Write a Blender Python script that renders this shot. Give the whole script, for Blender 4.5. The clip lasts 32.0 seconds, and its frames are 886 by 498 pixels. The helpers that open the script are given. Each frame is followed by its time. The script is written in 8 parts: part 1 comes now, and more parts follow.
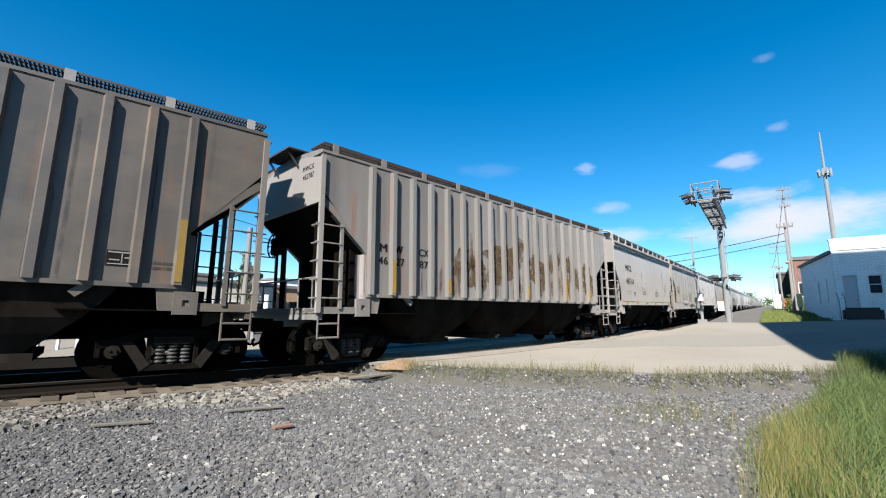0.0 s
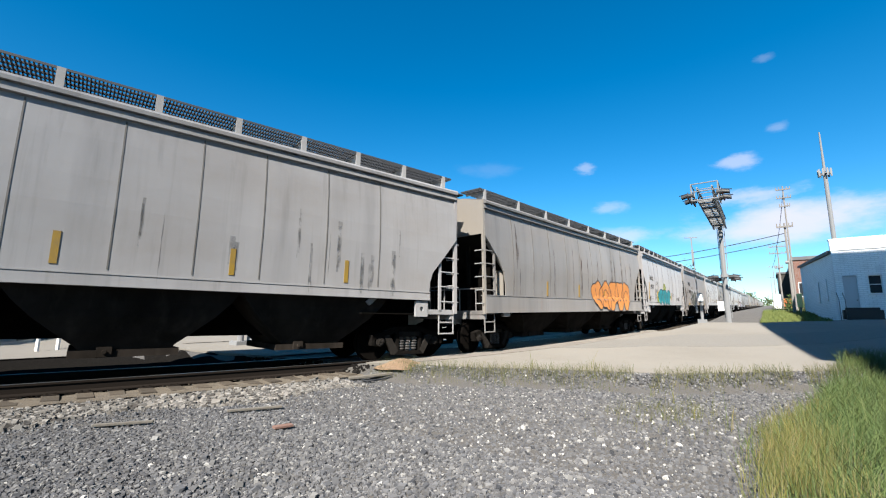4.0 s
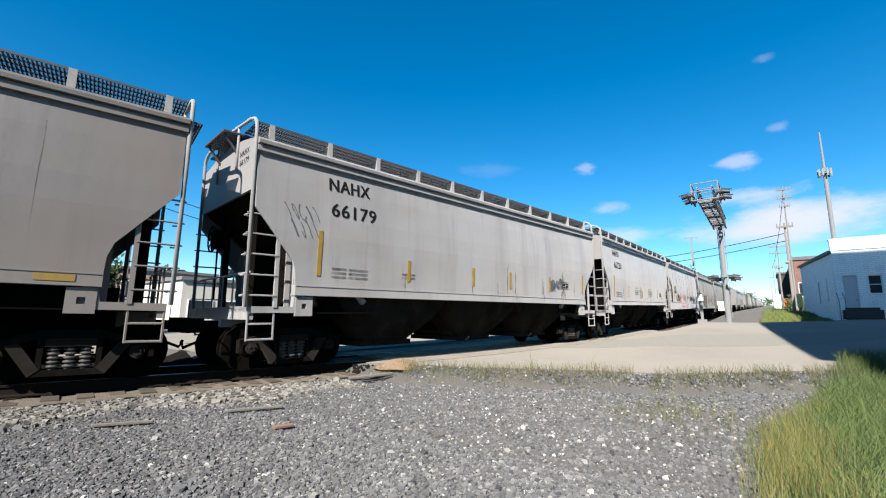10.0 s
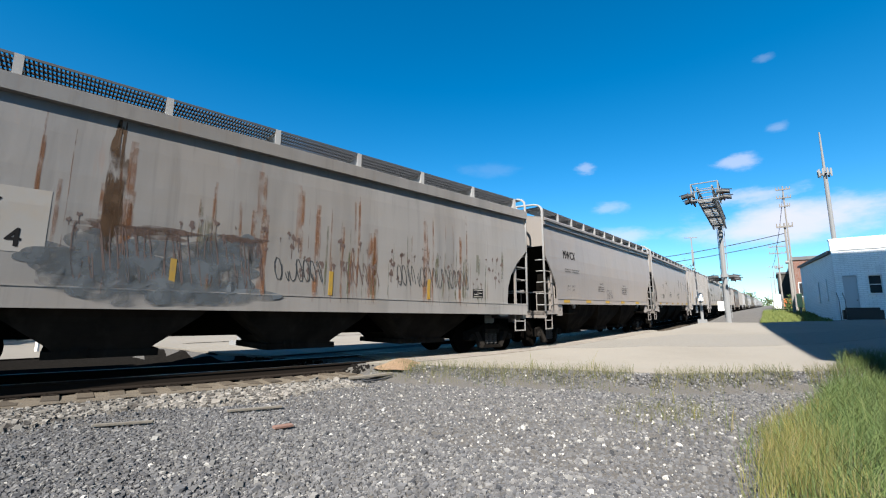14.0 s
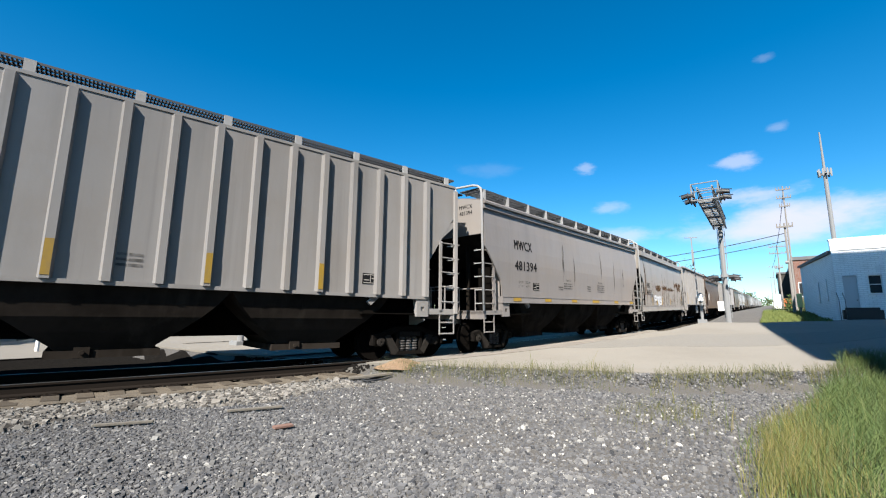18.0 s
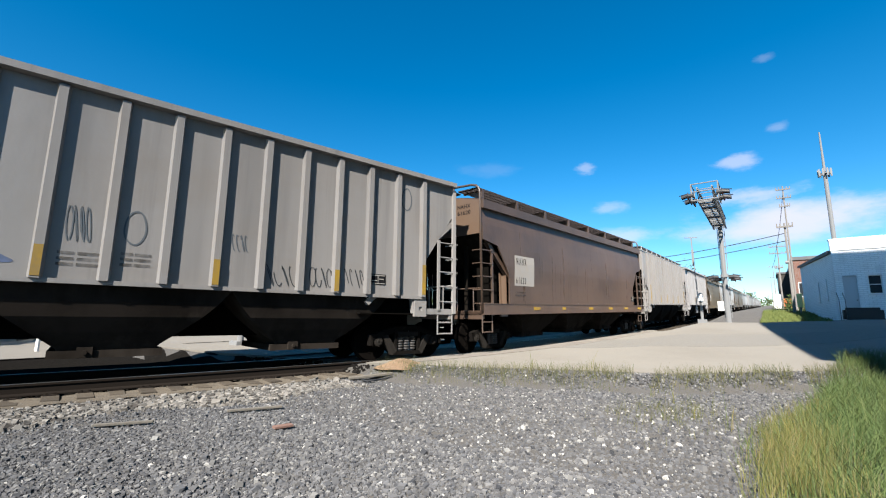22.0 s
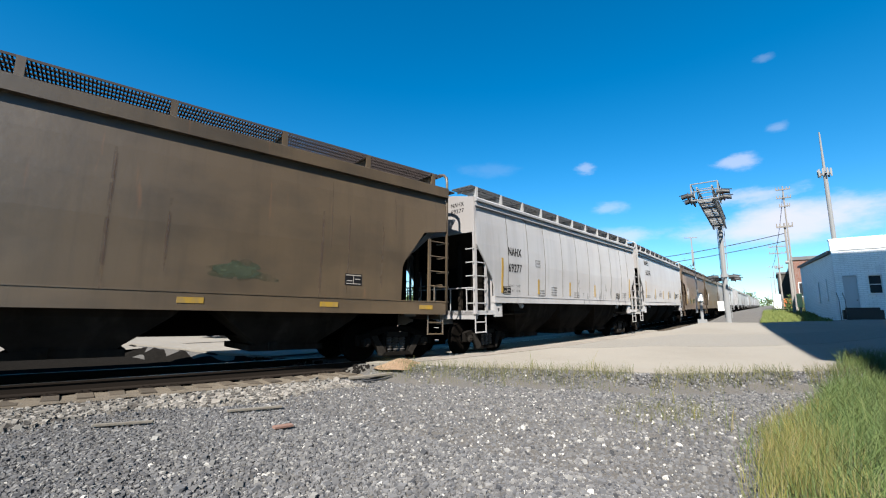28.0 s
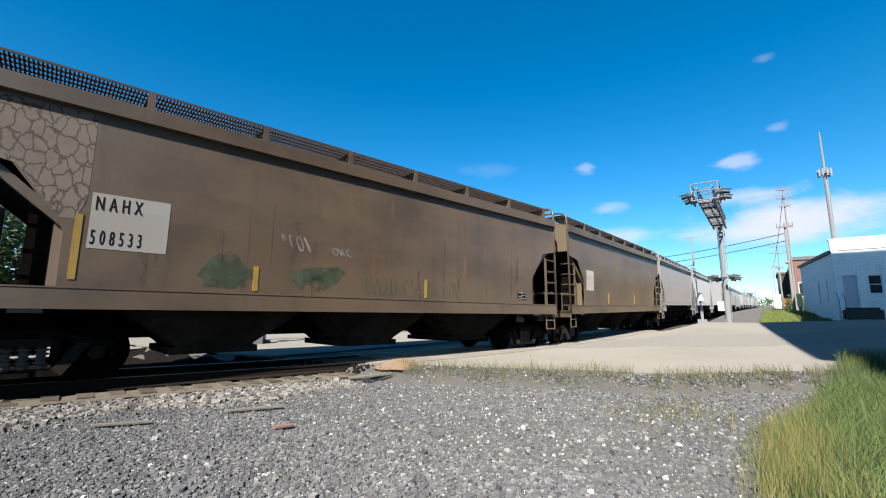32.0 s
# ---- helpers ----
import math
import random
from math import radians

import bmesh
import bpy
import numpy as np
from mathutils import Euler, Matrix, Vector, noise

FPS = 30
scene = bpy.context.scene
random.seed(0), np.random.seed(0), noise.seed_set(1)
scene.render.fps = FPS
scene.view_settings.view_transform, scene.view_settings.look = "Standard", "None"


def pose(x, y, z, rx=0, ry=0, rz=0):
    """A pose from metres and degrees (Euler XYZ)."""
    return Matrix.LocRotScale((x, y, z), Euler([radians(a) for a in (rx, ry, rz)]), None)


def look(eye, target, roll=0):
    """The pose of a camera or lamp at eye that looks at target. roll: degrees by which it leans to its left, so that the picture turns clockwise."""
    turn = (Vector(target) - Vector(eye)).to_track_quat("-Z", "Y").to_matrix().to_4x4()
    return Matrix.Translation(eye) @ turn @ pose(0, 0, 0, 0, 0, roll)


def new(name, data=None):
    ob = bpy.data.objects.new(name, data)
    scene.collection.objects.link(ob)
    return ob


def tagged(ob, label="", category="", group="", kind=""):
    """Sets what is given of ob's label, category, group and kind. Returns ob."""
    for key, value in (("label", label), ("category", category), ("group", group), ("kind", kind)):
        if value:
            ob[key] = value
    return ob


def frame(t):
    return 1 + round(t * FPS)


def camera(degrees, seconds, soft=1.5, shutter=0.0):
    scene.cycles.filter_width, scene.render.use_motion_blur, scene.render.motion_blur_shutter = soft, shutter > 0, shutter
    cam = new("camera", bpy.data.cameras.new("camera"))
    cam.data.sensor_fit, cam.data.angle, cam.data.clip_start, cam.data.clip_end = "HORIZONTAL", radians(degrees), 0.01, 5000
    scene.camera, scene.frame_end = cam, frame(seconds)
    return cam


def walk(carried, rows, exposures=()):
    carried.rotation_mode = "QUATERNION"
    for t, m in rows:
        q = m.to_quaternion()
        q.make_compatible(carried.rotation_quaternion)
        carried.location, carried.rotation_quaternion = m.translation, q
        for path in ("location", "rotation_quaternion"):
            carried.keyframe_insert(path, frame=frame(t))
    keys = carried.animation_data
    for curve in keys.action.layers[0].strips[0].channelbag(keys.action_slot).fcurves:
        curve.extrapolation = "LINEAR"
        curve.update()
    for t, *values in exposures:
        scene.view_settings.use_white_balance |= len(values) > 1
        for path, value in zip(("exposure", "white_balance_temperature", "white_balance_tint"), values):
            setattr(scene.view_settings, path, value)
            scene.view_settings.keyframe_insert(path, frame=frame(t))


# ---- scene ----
# ---------- camera ----------
EYE_Z = 1.025
cam = camera(92.15, 32.0, soft=1.15)
YAW, PITCH = radians(37.3475), radians(9.4917)
cam_aim = (math.cos(PITCH) * math.cos(YAW), math.cos(PITCH) * math.sin(YAW), EYE_Z + math.sin(PITCH))
cam_pose = look((0, 0, EYE_Z), cam_aim, 0.723)
walk(cam, [(0, cam_pose), (32, cam_pose)])

# ---------- light ----------
SUN_EL, SUN_AZ = radians(38), radians(18)   # light travels towards +x, slightly towards the track
world = bpy.data.worlds.new("sky")
scene.world = world
world.use_nodes = True
wn, wl = world.node_tree.nodes, world.node_tree.links
wn.clear()


def wnode(kind, **values):
    n = wn.new(kind)
    for key, value in values.items():
        if key in n.inputs.keys():
            n.inputs[key].default_value = value
    return n


sky = wnode("ShaderNodeTexSky")
sky.sky_type, sky.sun_disc = "NISHITA", False
sky.sun_elevation, sky.sun_rotation = SUN_EL, radians(-90) - SUN_AZ
sky.air_density, sky.dust_density, sky.ozone_density = 0.92, 0.12, 3.0
hue = wnode("ShaderNodeHueSaturation", Hue=0.493, Saturation=1.42, Value=0.93)
wl.new(sky.outputs[0], hue.inputs["Color"])
coord = wnode("ShaderNodeTexCoord")
norm = wn.new("ShaderNodeVectorMath")
norm.operation = "NORMALIZE"
wl.new(coord.outputs["Generated"], norm.inputs[0])


def sky_dir(px, py):
    """Direction of a place in the view, from the lens and the aim."""
    f = 755.18
    v = Vector(((px - 784) / f, (441 - py) / f, -1)).normalized()
    return cam_pose.to_3x3() @ v


def cloud(px, py, wide, high, amount, scale, seed):
    """A soft streaked cloud round one direction of the sky; returns its cover, 0 to 1."""
    d = sky_dir(px, py)
    side = Vector((d.y, -d.x, 0)).normalized()
    upv = side.cross(d)
    parts = []
    for axis, size in ((side, wide), (upv, high)):
        dot = wn.new("ShaderNodeVectorMath")
        dot.operation = "DOT_PRODUCT"
        wl.new(norm.outputs[0], dot.inputs[0])
        dot.inputs[1].default_value = axis
        div = wn.new("ShaderNodeMath")
        div.operation = "DIVIDE"
        wl.new(dot.outputs["Value"], div.inputs[0])
        div.inputs[1].default_value = size
        parts.append(div)
    comb = wn.new("ShaderNodeCombineXYZ")
    wl.new(parts[0].outputs[0], comb.inputs[0])
    wl.new(parts[1].outputs[0], comb.inputs[1])
    length = wn.new("ShaderNodeVectorMath")
    length.operation = "LENGTH"
    wl.new(comb.outputs[0], length.inputs[0])
    mp = wn.new("ShaderNodeMapping")
    mp.inputs["Scale"].default_value = (scale, scale, scale * 2.6)
    mp.inputs["Location"].default_value = (seed, seed * 0.7, 0)
    wl.new(norm.outputs[0], mp.inputs[0])
    nz = wnode("ShaderNodeTexNoise", Scale=1.0, Detail=6.0, Roughness=0.62)
    wl.new(mp.outputs[0], nz.inputs["Vector"])
    fall = wn.new("ShaderNodeMapRange")
    fall.inputs["From Min"].default_value, fall.inputs["From Max"].default_value = 1.0, 0.0
    wl.new(length.outputs["Value"], fall.inputs["Value"])
    add = wn.new("ShaderNodeMath")
    add.operation = "MULTIPLY_ADD"
    wl.new(nz.outputs[0], add.inputs[0])
    add.inputs[1].default_value = 1.6
    wl.new(fall.outputs[0], add.inputs[2])
    mr = wn.new("ShaderNodeMapRange")
    mr.interpolation_type = "SMOOTHSTEP"
    mr.inputs["From Min"].default_value, mr.inputs["From Max"].default_value = 0.95, 1.7
    mr.inputs["To Max"].default_value = amount
    wl.new(add.outputs[0], mr.inputs["Value"])
    facing = wn.new("ShaderNodeVectorMath")
    facing.operation = "DOT_PRODUCT"
    wl.new(norm.outputs[0], facing.inputs[0])
    facing.inputs[1].default_value = d
    gate = wn.new("ShaderNodeMath")
    gate.operation = "GREATER_THAN"
    gate.inputs[1].default_value = 0.5
    wl.new(facing.outputs["Value"], gate.inputs[0])
    near = wn.new("ShaderNodeMath")
    near.operation = "LESS_THAN"
    near.inputs[1].default_value = 1.0
    wl.new(length.outputs["Value"], near.inputs[0])
    m1 = wn.new("ShaderNodeMath")
    m1.operation = "MULTIPLY"
    wl.new(mr.outputs[0], m1.inputs[0])
    wl.new(gate.outputs[0], m1.inputs[1])
    m2 = wn.new("ShaderNodeMath")
    m2.operation = "MULTIPLY"
    wl.new(m1.outputs[0], m2.inputs[0])
    wl.new(near.outputs[0], m2.inputs[1])
    return m2


last = hue.outputs["Color"]
for args in ((1302, 288, 0.050, 0.022, 0.50, 16, 3.1), (1036, 298, 0.032, 0.020, 0.35, 24, 7.7),
             (1385, 396, 0.24, 0.062, 0.85, 7, 1.3), (1335, 345, 0.11, 0.024, 0.60, 12, 9.4), (1440, 372, 0.15, 0.05, 0.7, 8, 6.1), (1280, 418, 0.13, 0.03, 0.5, 9, 2.2),
             (1108, 418, 0.085, 0.030, 0.55, 9, 4.2), (1080, 368, 0.06, 0.020, 0.35, 14, 5.9),
             (860, 302, 0.09, 0.024, 0.08, 12, 2.5), (1377, 225, 0.026, 0.014, 0.22, 20, 8.8), (1350, 105, 0.02, 0.012, 0.14, 22, 3.8)):
    cover = cloud(*args)
    mix = wn.new("ShaderNodeMixRGB")
    mix.inputs["Color2"].default_value = (4.5, 4.55, 5.3, 1)
    wl.new(cover.outputs[0], mix.inputs["Fac"])
    wl.new(last, mix.inputs["Color1"])
    last = mix.outputs[0]
background = wnode("ShaderNodeBackground", Strength=0.067)
wl.new(last, background.inputs["Color"])
wout = wn.new("ShaderNodeOutputWorld")
wl.new(background.outputs[0], wout.inputs[0])

sun = new("sun", bpy.data.lights.new("sun", "SUN"))
sun.data.energy, sun.data.angle, sun.data.color = 4.6, radians(0.53), (1.0, 0.945, 0.865)
sun_dir = Vector((math.cos(SUN_EL) * math.cos(SUN_AZ), math.cos(SUN_EL) * math.sin(SUN_AZ), -math.sin(SUN_EL)))
sun.matrix_world = look((-40, -10, 30), Vector((-40, -10, 30)) + sun_dir)
scene.view_settings.exposure = 1.58


# ---------- materials ----------
def material(name, base, rough=0.8, metal=0.0, layers=(), bump=(), space="Object", random_tone=0.0, spec=0.4):
    """base: colour. layers: (colour, scale xyz, lo, hi, amount, detail): noise that mixes a colour in.
    bump: (scale xyz, strength, distance). random_tone: tone change from piece to piece."""
    m = bpy.data.materials.new(name)
    m.use_nodes = True
    nodes, links = m.node_tree.nodes, m.node_tree.links
    bsdf = nodes["Principled BSDF"]
    bsdf.inputs["Roughness"].default_value, bsdf.inputs["Metallic"].default_value = rough, metal
    bsdf.inputs["Specular IOR Level"].default_value = spec
    bsdf.inputs["Diffuse Roughness"].default_value = 1.0 if rough > 0.4 else 0.0
    tc = nodes.new("ShaderNodeTexCoord")
    info = nodes.new("ShaderNodeObjectInfo")
    rgb = nodes.new("ShaderNodeRGB")
    rgb.outputs[0].default_value = (*base, 1)
    out = rgb.outputs[0]

    def noise_at(scale, detail, seed):
        mp = nodes.new("ShaderNodeMapping")
        mp.inputs["Scale"].default_value = scale
        mp.inputs["Location"].default_value = (seed, seed * 1.7, seed * 0.3)
        links.new(tc.outputs[space], mp.inputs[0])
        shift = nodes.new("ShaderNodeVectorMath")
        shift.operation = "MULTIPLY_ADD"
        links.new(info.outputs["Random"], shift.inputs[0])
        shift.inputs[1].default_value = (37, 11, 23) if space == "Object" else (0, 0, 0)
        links.new(mp.outputs[0], shift.inputs[2])
        nz = nodes.new("ShaderNodeTexNoise")
        nz.inputs["Scale"].default_value, nz.inputs["Detail"].default_value = 1.0, detail
        nz.inputs["Roughness"].default_value = 0.6
        links.new(shift.outputs[0], nz.inputs["Vector"])
        return nz

    for i, (colour, scale, lo, hi, amount, detail) in enumerate(layers):
        nz = noise_at(scale, detail, i * 5.3 + len(name))
        mr = nodes.new("ShaderNodeMapRange")
        mr.inputs["From Min"].default_value, mr.inputs["From Max"].default_value = lo, hi
        mr.inputs["To Max"].default_value = amount
        links.new(nz.outputs[0], mr.inputs["Value"])
        mix = nodes.new("ShaderNodeMixRGB")
        links.new(mr.outputs[0], mix.inputs["Fac"])
        links.new(out, mix.inputs["Color1"])
        mix.inputs["Color2"].default_value = (*colour, 1)
        out = mix.outputs[0]
    if random_tone:
        mr = nodes.new("ShaderNodeMapRange")
        links.new(info.outputs["Random"], mr.inputs["Value"])
        mr.inputs["To Min"].default_value, mr.inputs["To Max"].default_value = 1 - random_tone, 1 + random_tone
        hs = nodes.new("ShaderNodeHueSaturation")
        links.new(mr.outputs[0], hs.inputs["Value"])
        links.new(out, hs.inputs["Color"])
        out = hs.outputs[0]
    links.new(out, bsdf.inputs["Base Color"])
    prev = None
    for i, (scale, strength, distance) in enumerate(bump):
        nz = noise_at(scale, 5.0, 31 + i * 3)
        bp = nodes.new("ShaderNodeBump")
        bp.inputs["Strength"].default_value, bp.inputs["Distance"].default_value = strength, distance
        links.new(nz.outputs[0], bp.inputs["Height"])
        if prev:
            links.new(prev.outputs[0], bp.inputs["Normal"])
        prev = bp
    if prev:
        links.new(prev.outputs[0], bsdf.inputs["Normal"])
    return m


def island_material(name, colours, rough=0.9, bump=()):
    """A colour of its own for each loose piece of a joined mesh."""
    m = material(name, colours[0], rough, bump=bump)
    nodes, links = m.node_tree.nodes, m.node_tree.links
    geo = nodes.new("ShaderNodeNewGeometry")
    ramp = nodes.new("ShaderNodeValToRGB")
    while len(ramp.color_ramp.elements) < len(colours):
        ramp.color_ramp.elements.new(0.5)
    for i, (e, c) in enumerate(zip(ramp.color_ramp.elements, colours)):
        e.position, e.color = i / max(1, len(colours) - 1), (*c, 1)
    links.new(geo.outputs["Random Per Island"], ramp.inputs[0])
    links.new(ramp.outputs[0], nodes["Principled BSDF"].inputs["Base Color"])
    return m


def paint(name, base, dirt=(0.16, 0.13, 0.10), dirt_amount=0.45, rust=0.0, streak=0.35, rough=0.46):
    dark = tuple(c * 0.5 for c in base)
    return material(name, base, rough, layers=(
        (tuple(min(1, c * 1.3) for c in base), (0.9, 0.9, 0.10), 0.48, 0.66, streak * 0.9, 4.0),
        (dark, (1.6, 1.6, 0.10), 0.50, 0.68, streak, 6.0),
        (dark, (7.0, 7.0, 0.22), 0.56, 0.70, streak * 0.8, 5.0),
        (dirt, (0.6, 0.6, 1.0), 0.46, 0.72, dirt_amount, 7.0),
        ((0.20, 0.085, 0.035), (4.5, 4.5, 0.45), 0.68 - 0.20 * rust, 0.78 - 0.12 * rust, min(1.0, 0.12 + rust), 8.0)),
        bump=(((0.8, 0.8, 0.5), 0.35, 0.05), ((40, 40, 40), 0.08, 0.004)), spec=0.7)


PAINT = {
    "white": paint("paint_white_grey", (0.242, 0.238, 0.240), dirt_amount=0.25),
    "grey": paint("paint_light_grey", (0.186, 0.177, 0.170), dirt_amount=0.3),
    "taupe": paint("paint_taupe_grey", (0.143, 0.130, 0.123), dirt_amount=0.35, streak=0.25),
    "beige": paint("paint_beige", (0.158, 0.150, 0.143), dirt_amount=0.35, rust=0.2, streak=0.45),
    "rusty": paint("paint_grey_rusty", (0.152, 0.146, 0.141), dirt_amount=0.45, rust=0.5, streak=0.6),
    "brown": paint("paint_brown", (0.076, 0.051, 0.032), dirt=(0.023, 0.017, 0.012), dirt_amount=0.6, rust=0.3, streak=0.4),
    "rust": paint("paint_rust_brown", (0.066, 0.041, 0.028), dirt=(0.020, 0.014, 0.012), dirt_amount=0.6, rust=0.2, streak=0.4),
    "olive": paint("paint_olive_brown", (0.070, 0.049, 0.028), dirt=(0.022, 0.017, 0.012), dirt_amount=0.6, rust=0.25, streak=0.4),
    "dirty": paint("paint_dirty_grey", (0.0832, 0.07326, 0.0659), dirt_amount=0.75, rust=0.4, streak=0.6),
}
# Lighter copies of PAINT: sun on the car ends is put into the colour.
PAINT_SUNLIT_END = {k: paint("end_" + k, c, dirt_amount=0.12, streak=0.10, rough=0.5) for k, c in (
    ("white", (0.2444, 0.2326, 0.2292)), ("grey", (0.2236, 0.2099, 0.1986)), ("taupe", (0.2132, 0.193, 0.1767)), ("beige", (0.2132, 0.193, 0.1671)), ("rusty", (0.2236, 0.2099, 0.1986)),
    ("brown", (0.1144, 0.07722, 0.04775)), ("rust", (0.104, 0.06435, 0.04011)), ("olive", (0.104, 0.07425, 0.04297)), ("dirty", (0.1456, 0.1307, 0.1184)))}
# Grimy steel with the shade under the cars put into its near-black colour.
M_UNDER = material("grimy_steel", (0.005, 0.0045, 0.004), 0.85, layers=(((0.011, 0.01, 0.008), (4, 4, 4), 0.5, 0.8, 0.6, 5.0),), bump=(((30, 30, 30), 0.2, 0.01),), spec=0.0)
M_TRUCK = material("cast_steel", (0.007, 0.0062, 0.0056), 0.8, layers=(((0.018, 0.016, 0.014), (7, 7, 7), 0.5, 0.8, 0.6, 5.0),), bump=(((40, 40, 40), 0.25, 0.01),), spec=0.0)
# Sunlight on the trucks' lower parts is put into the next two colours.
M_SPRING = material("spring_steel", (0.060, 0.056, 0.053), 0.6, layers=(((0.03, 0.026, 0.022), (9, 9, 9), 0.45, 0.75, 0.6, 5.0),), spec=0.3)
M_BRACE = material("dusty_cast_steel", (0.020, 0.018, 0.016), 0.8, layers=(((0.012, 0.010, 0.009), (7, 7, 7), 0.45, 0.75, 0.7, 5.0),), spec=0.0)
# Shade beneath the car body is put into the hoppers' dark colour.
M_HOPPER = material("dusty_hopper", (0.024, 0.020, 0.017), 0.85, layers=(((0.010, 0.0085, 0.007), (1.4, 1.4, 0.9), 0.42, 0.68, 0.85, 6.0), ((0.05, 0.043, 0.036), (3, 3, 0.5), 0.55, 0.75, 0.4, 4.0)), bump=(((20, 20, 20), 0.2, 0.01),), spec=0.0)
# The wheels' shade under the car is put into this colour too.
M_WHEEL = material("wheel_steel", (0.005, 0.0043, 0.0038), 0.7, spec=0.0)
M_GRATE = material("galvanised_grating", (0.055, 0.06, 0.068), 0.7, 0.2)
M_GRATE_RUST = material("rusty_grating", (0.040, 0.031, 0.030), 0.8, 0.1)
M_BRACKET = material("bracket_paint", (0.270, 0.270, 0.270), 0.6, layers=(((0.225, 0.188, 0.150), (8, 8, 8), 0.5, 0.8, 0.5, 4.0),))
M_LETTER = material("black_lettering", (0.008, 0.008, 0.009), 0.8, layers=(((0.06, 0.057, 0.053), (9, 9, 9), 0.6, 0.85, 0.35, 5.0),), spec=0.1)
M_FADED = material("faded_lettering", (0.055, 0.052, 0.052), 0.8, layers=(((0.13, 0.122, 0.118), (7, 7, 7), 0.45, 0.65, 0.8, 5.0),), spec=0.1)
M_YELLOW = material("yellow_reflector", (0.225, 0.140, 0.014), 0.7, layers=(((0.15, 0.105, 0.045), (10, 10, 5), 0.42, 0.7, 0.75, 5.0),))
M_PLATE = material("pale_patch", (0.235, 0.225, 0.212), 0.6, layers=(((0.255, 0.203, 0.150), (3, 3, 3), 0.45, 0.8, 0.6, 5.0),))
M_RAIL = material("rail_steel", (0.016, 0.013, 0.011), 0.8, 0.0, bump=(((20, 20, 20), 0.2, 0.005),), spec=0.0)
M_RAILTOP = material("polished_rail_head", (0.22, 0.22, 0.22), 0.45, 1.0)
M_TIE = material("weathered_tie", (0.040, 0.031, 0.022), 0.95, layers=(((0.085, 0.070, 0.050), (1.5, 14, 14), 0.45, 0.75, 0.7, 6.0), ((0.0168, 0.0144, 0.012), (2, 20, 20), 0.55, 0.75, 0.7, 4.0)), bump=(((3, 40, 40), 0.6, 0.02),), random_tone=0.25)
# Shade at the car ends is put into this near-black colour, together with grime.
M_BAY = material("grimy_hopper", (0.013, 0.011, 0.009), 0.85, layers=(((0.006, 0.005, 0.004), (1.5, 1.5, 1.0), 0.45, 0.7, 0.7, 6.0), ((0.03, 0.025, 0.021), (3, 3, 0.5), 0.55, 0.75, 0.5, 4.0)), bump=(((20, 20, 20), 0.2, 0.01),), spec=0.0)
M_SEAM = material("seam_grime", (0.10, 0.095, 0.088), 0.8, layers=(((0.17, 0.165, 0.16), (1, 1, 3), 0.45, 0.7, 0.7, 4.0),))
SPRAY = {name: material("spray_" + name, colour, 0.6, layers=((tuple(c * 0.7 for c in colour), (4, 4, 4), 0.45, 0.75, 0.5, 5.0),)) for name, colour in (
    ("teal", (0.013, 0.128, 0.147)), ("dark", (0.022, 0.026, 0.029)), ("green", (0.141, 0.166, 0.038)), ("pink", (0.243, 0.173, 0.192)), ("navy", (0.022, 0.038, 0.070)),
    ("white", (0.320, 0.326, 0.346)), ("silver", (0.192, 0.186, 0.186)), ("grime", (0.077, 0.054, 0.048)), ("slate", (0.077, 0.090, 0.102)), ("blue", (0.102, 0.141, 0.218)), ("orange", (0.352, 0.141, 0.038)), ("rust", (0.109, 0.048, 0.022)), ("smudge", (0.048, 0.058, 0.038)), ("olive", (0.034, 0.036, 0.027)), ("ghost", (0.135, 0.130, 0.122)))}


def patchy(name, colour, lo, hi, scale=(5, 5, 2.5)):
    """A thin coat that lets the paint below show through."""
    m = material(name, colour, 0.75, layers=((tuple(c * 0.7 for c in colour), (4, 4, 4), 0.45, 0.75, 0.5, 5.0),), spec=0.2)
    nodes, links = m.node_tree.nodes, m.node_tree.links
    tc, mp, nz, mr = (nodes.new(k) for k in ("ShaderNodeTexCoord", "ShaderNodeMapping", "ShaderNodeTexNoise", "ShaderNodeMapRange"))
    mp.inputs["Scale"].default_value = scale
    nz.inputs["Scale"].default_value, nz.inputs["Detail"].default_value = 1.0, 7.0
    links.new(tc.outputs["Object"], mp.inputs[0]), links.new(mp.outputs[0], nz.inputs["Vector"]), links.new(nz.outputs[0], mr.inputs["Value"])
    mr.inputs["From Min"].default_value, mr.inputs["From Max"].default_value = 0.35, 0.65
    mr.inputs["To Min"].default_value, mr.inputs["To Max"].default_value = lo, hi
    links.new(mr.outputs[0], nodes["Principled BSDF"].inputs["Alpha"])
    return m


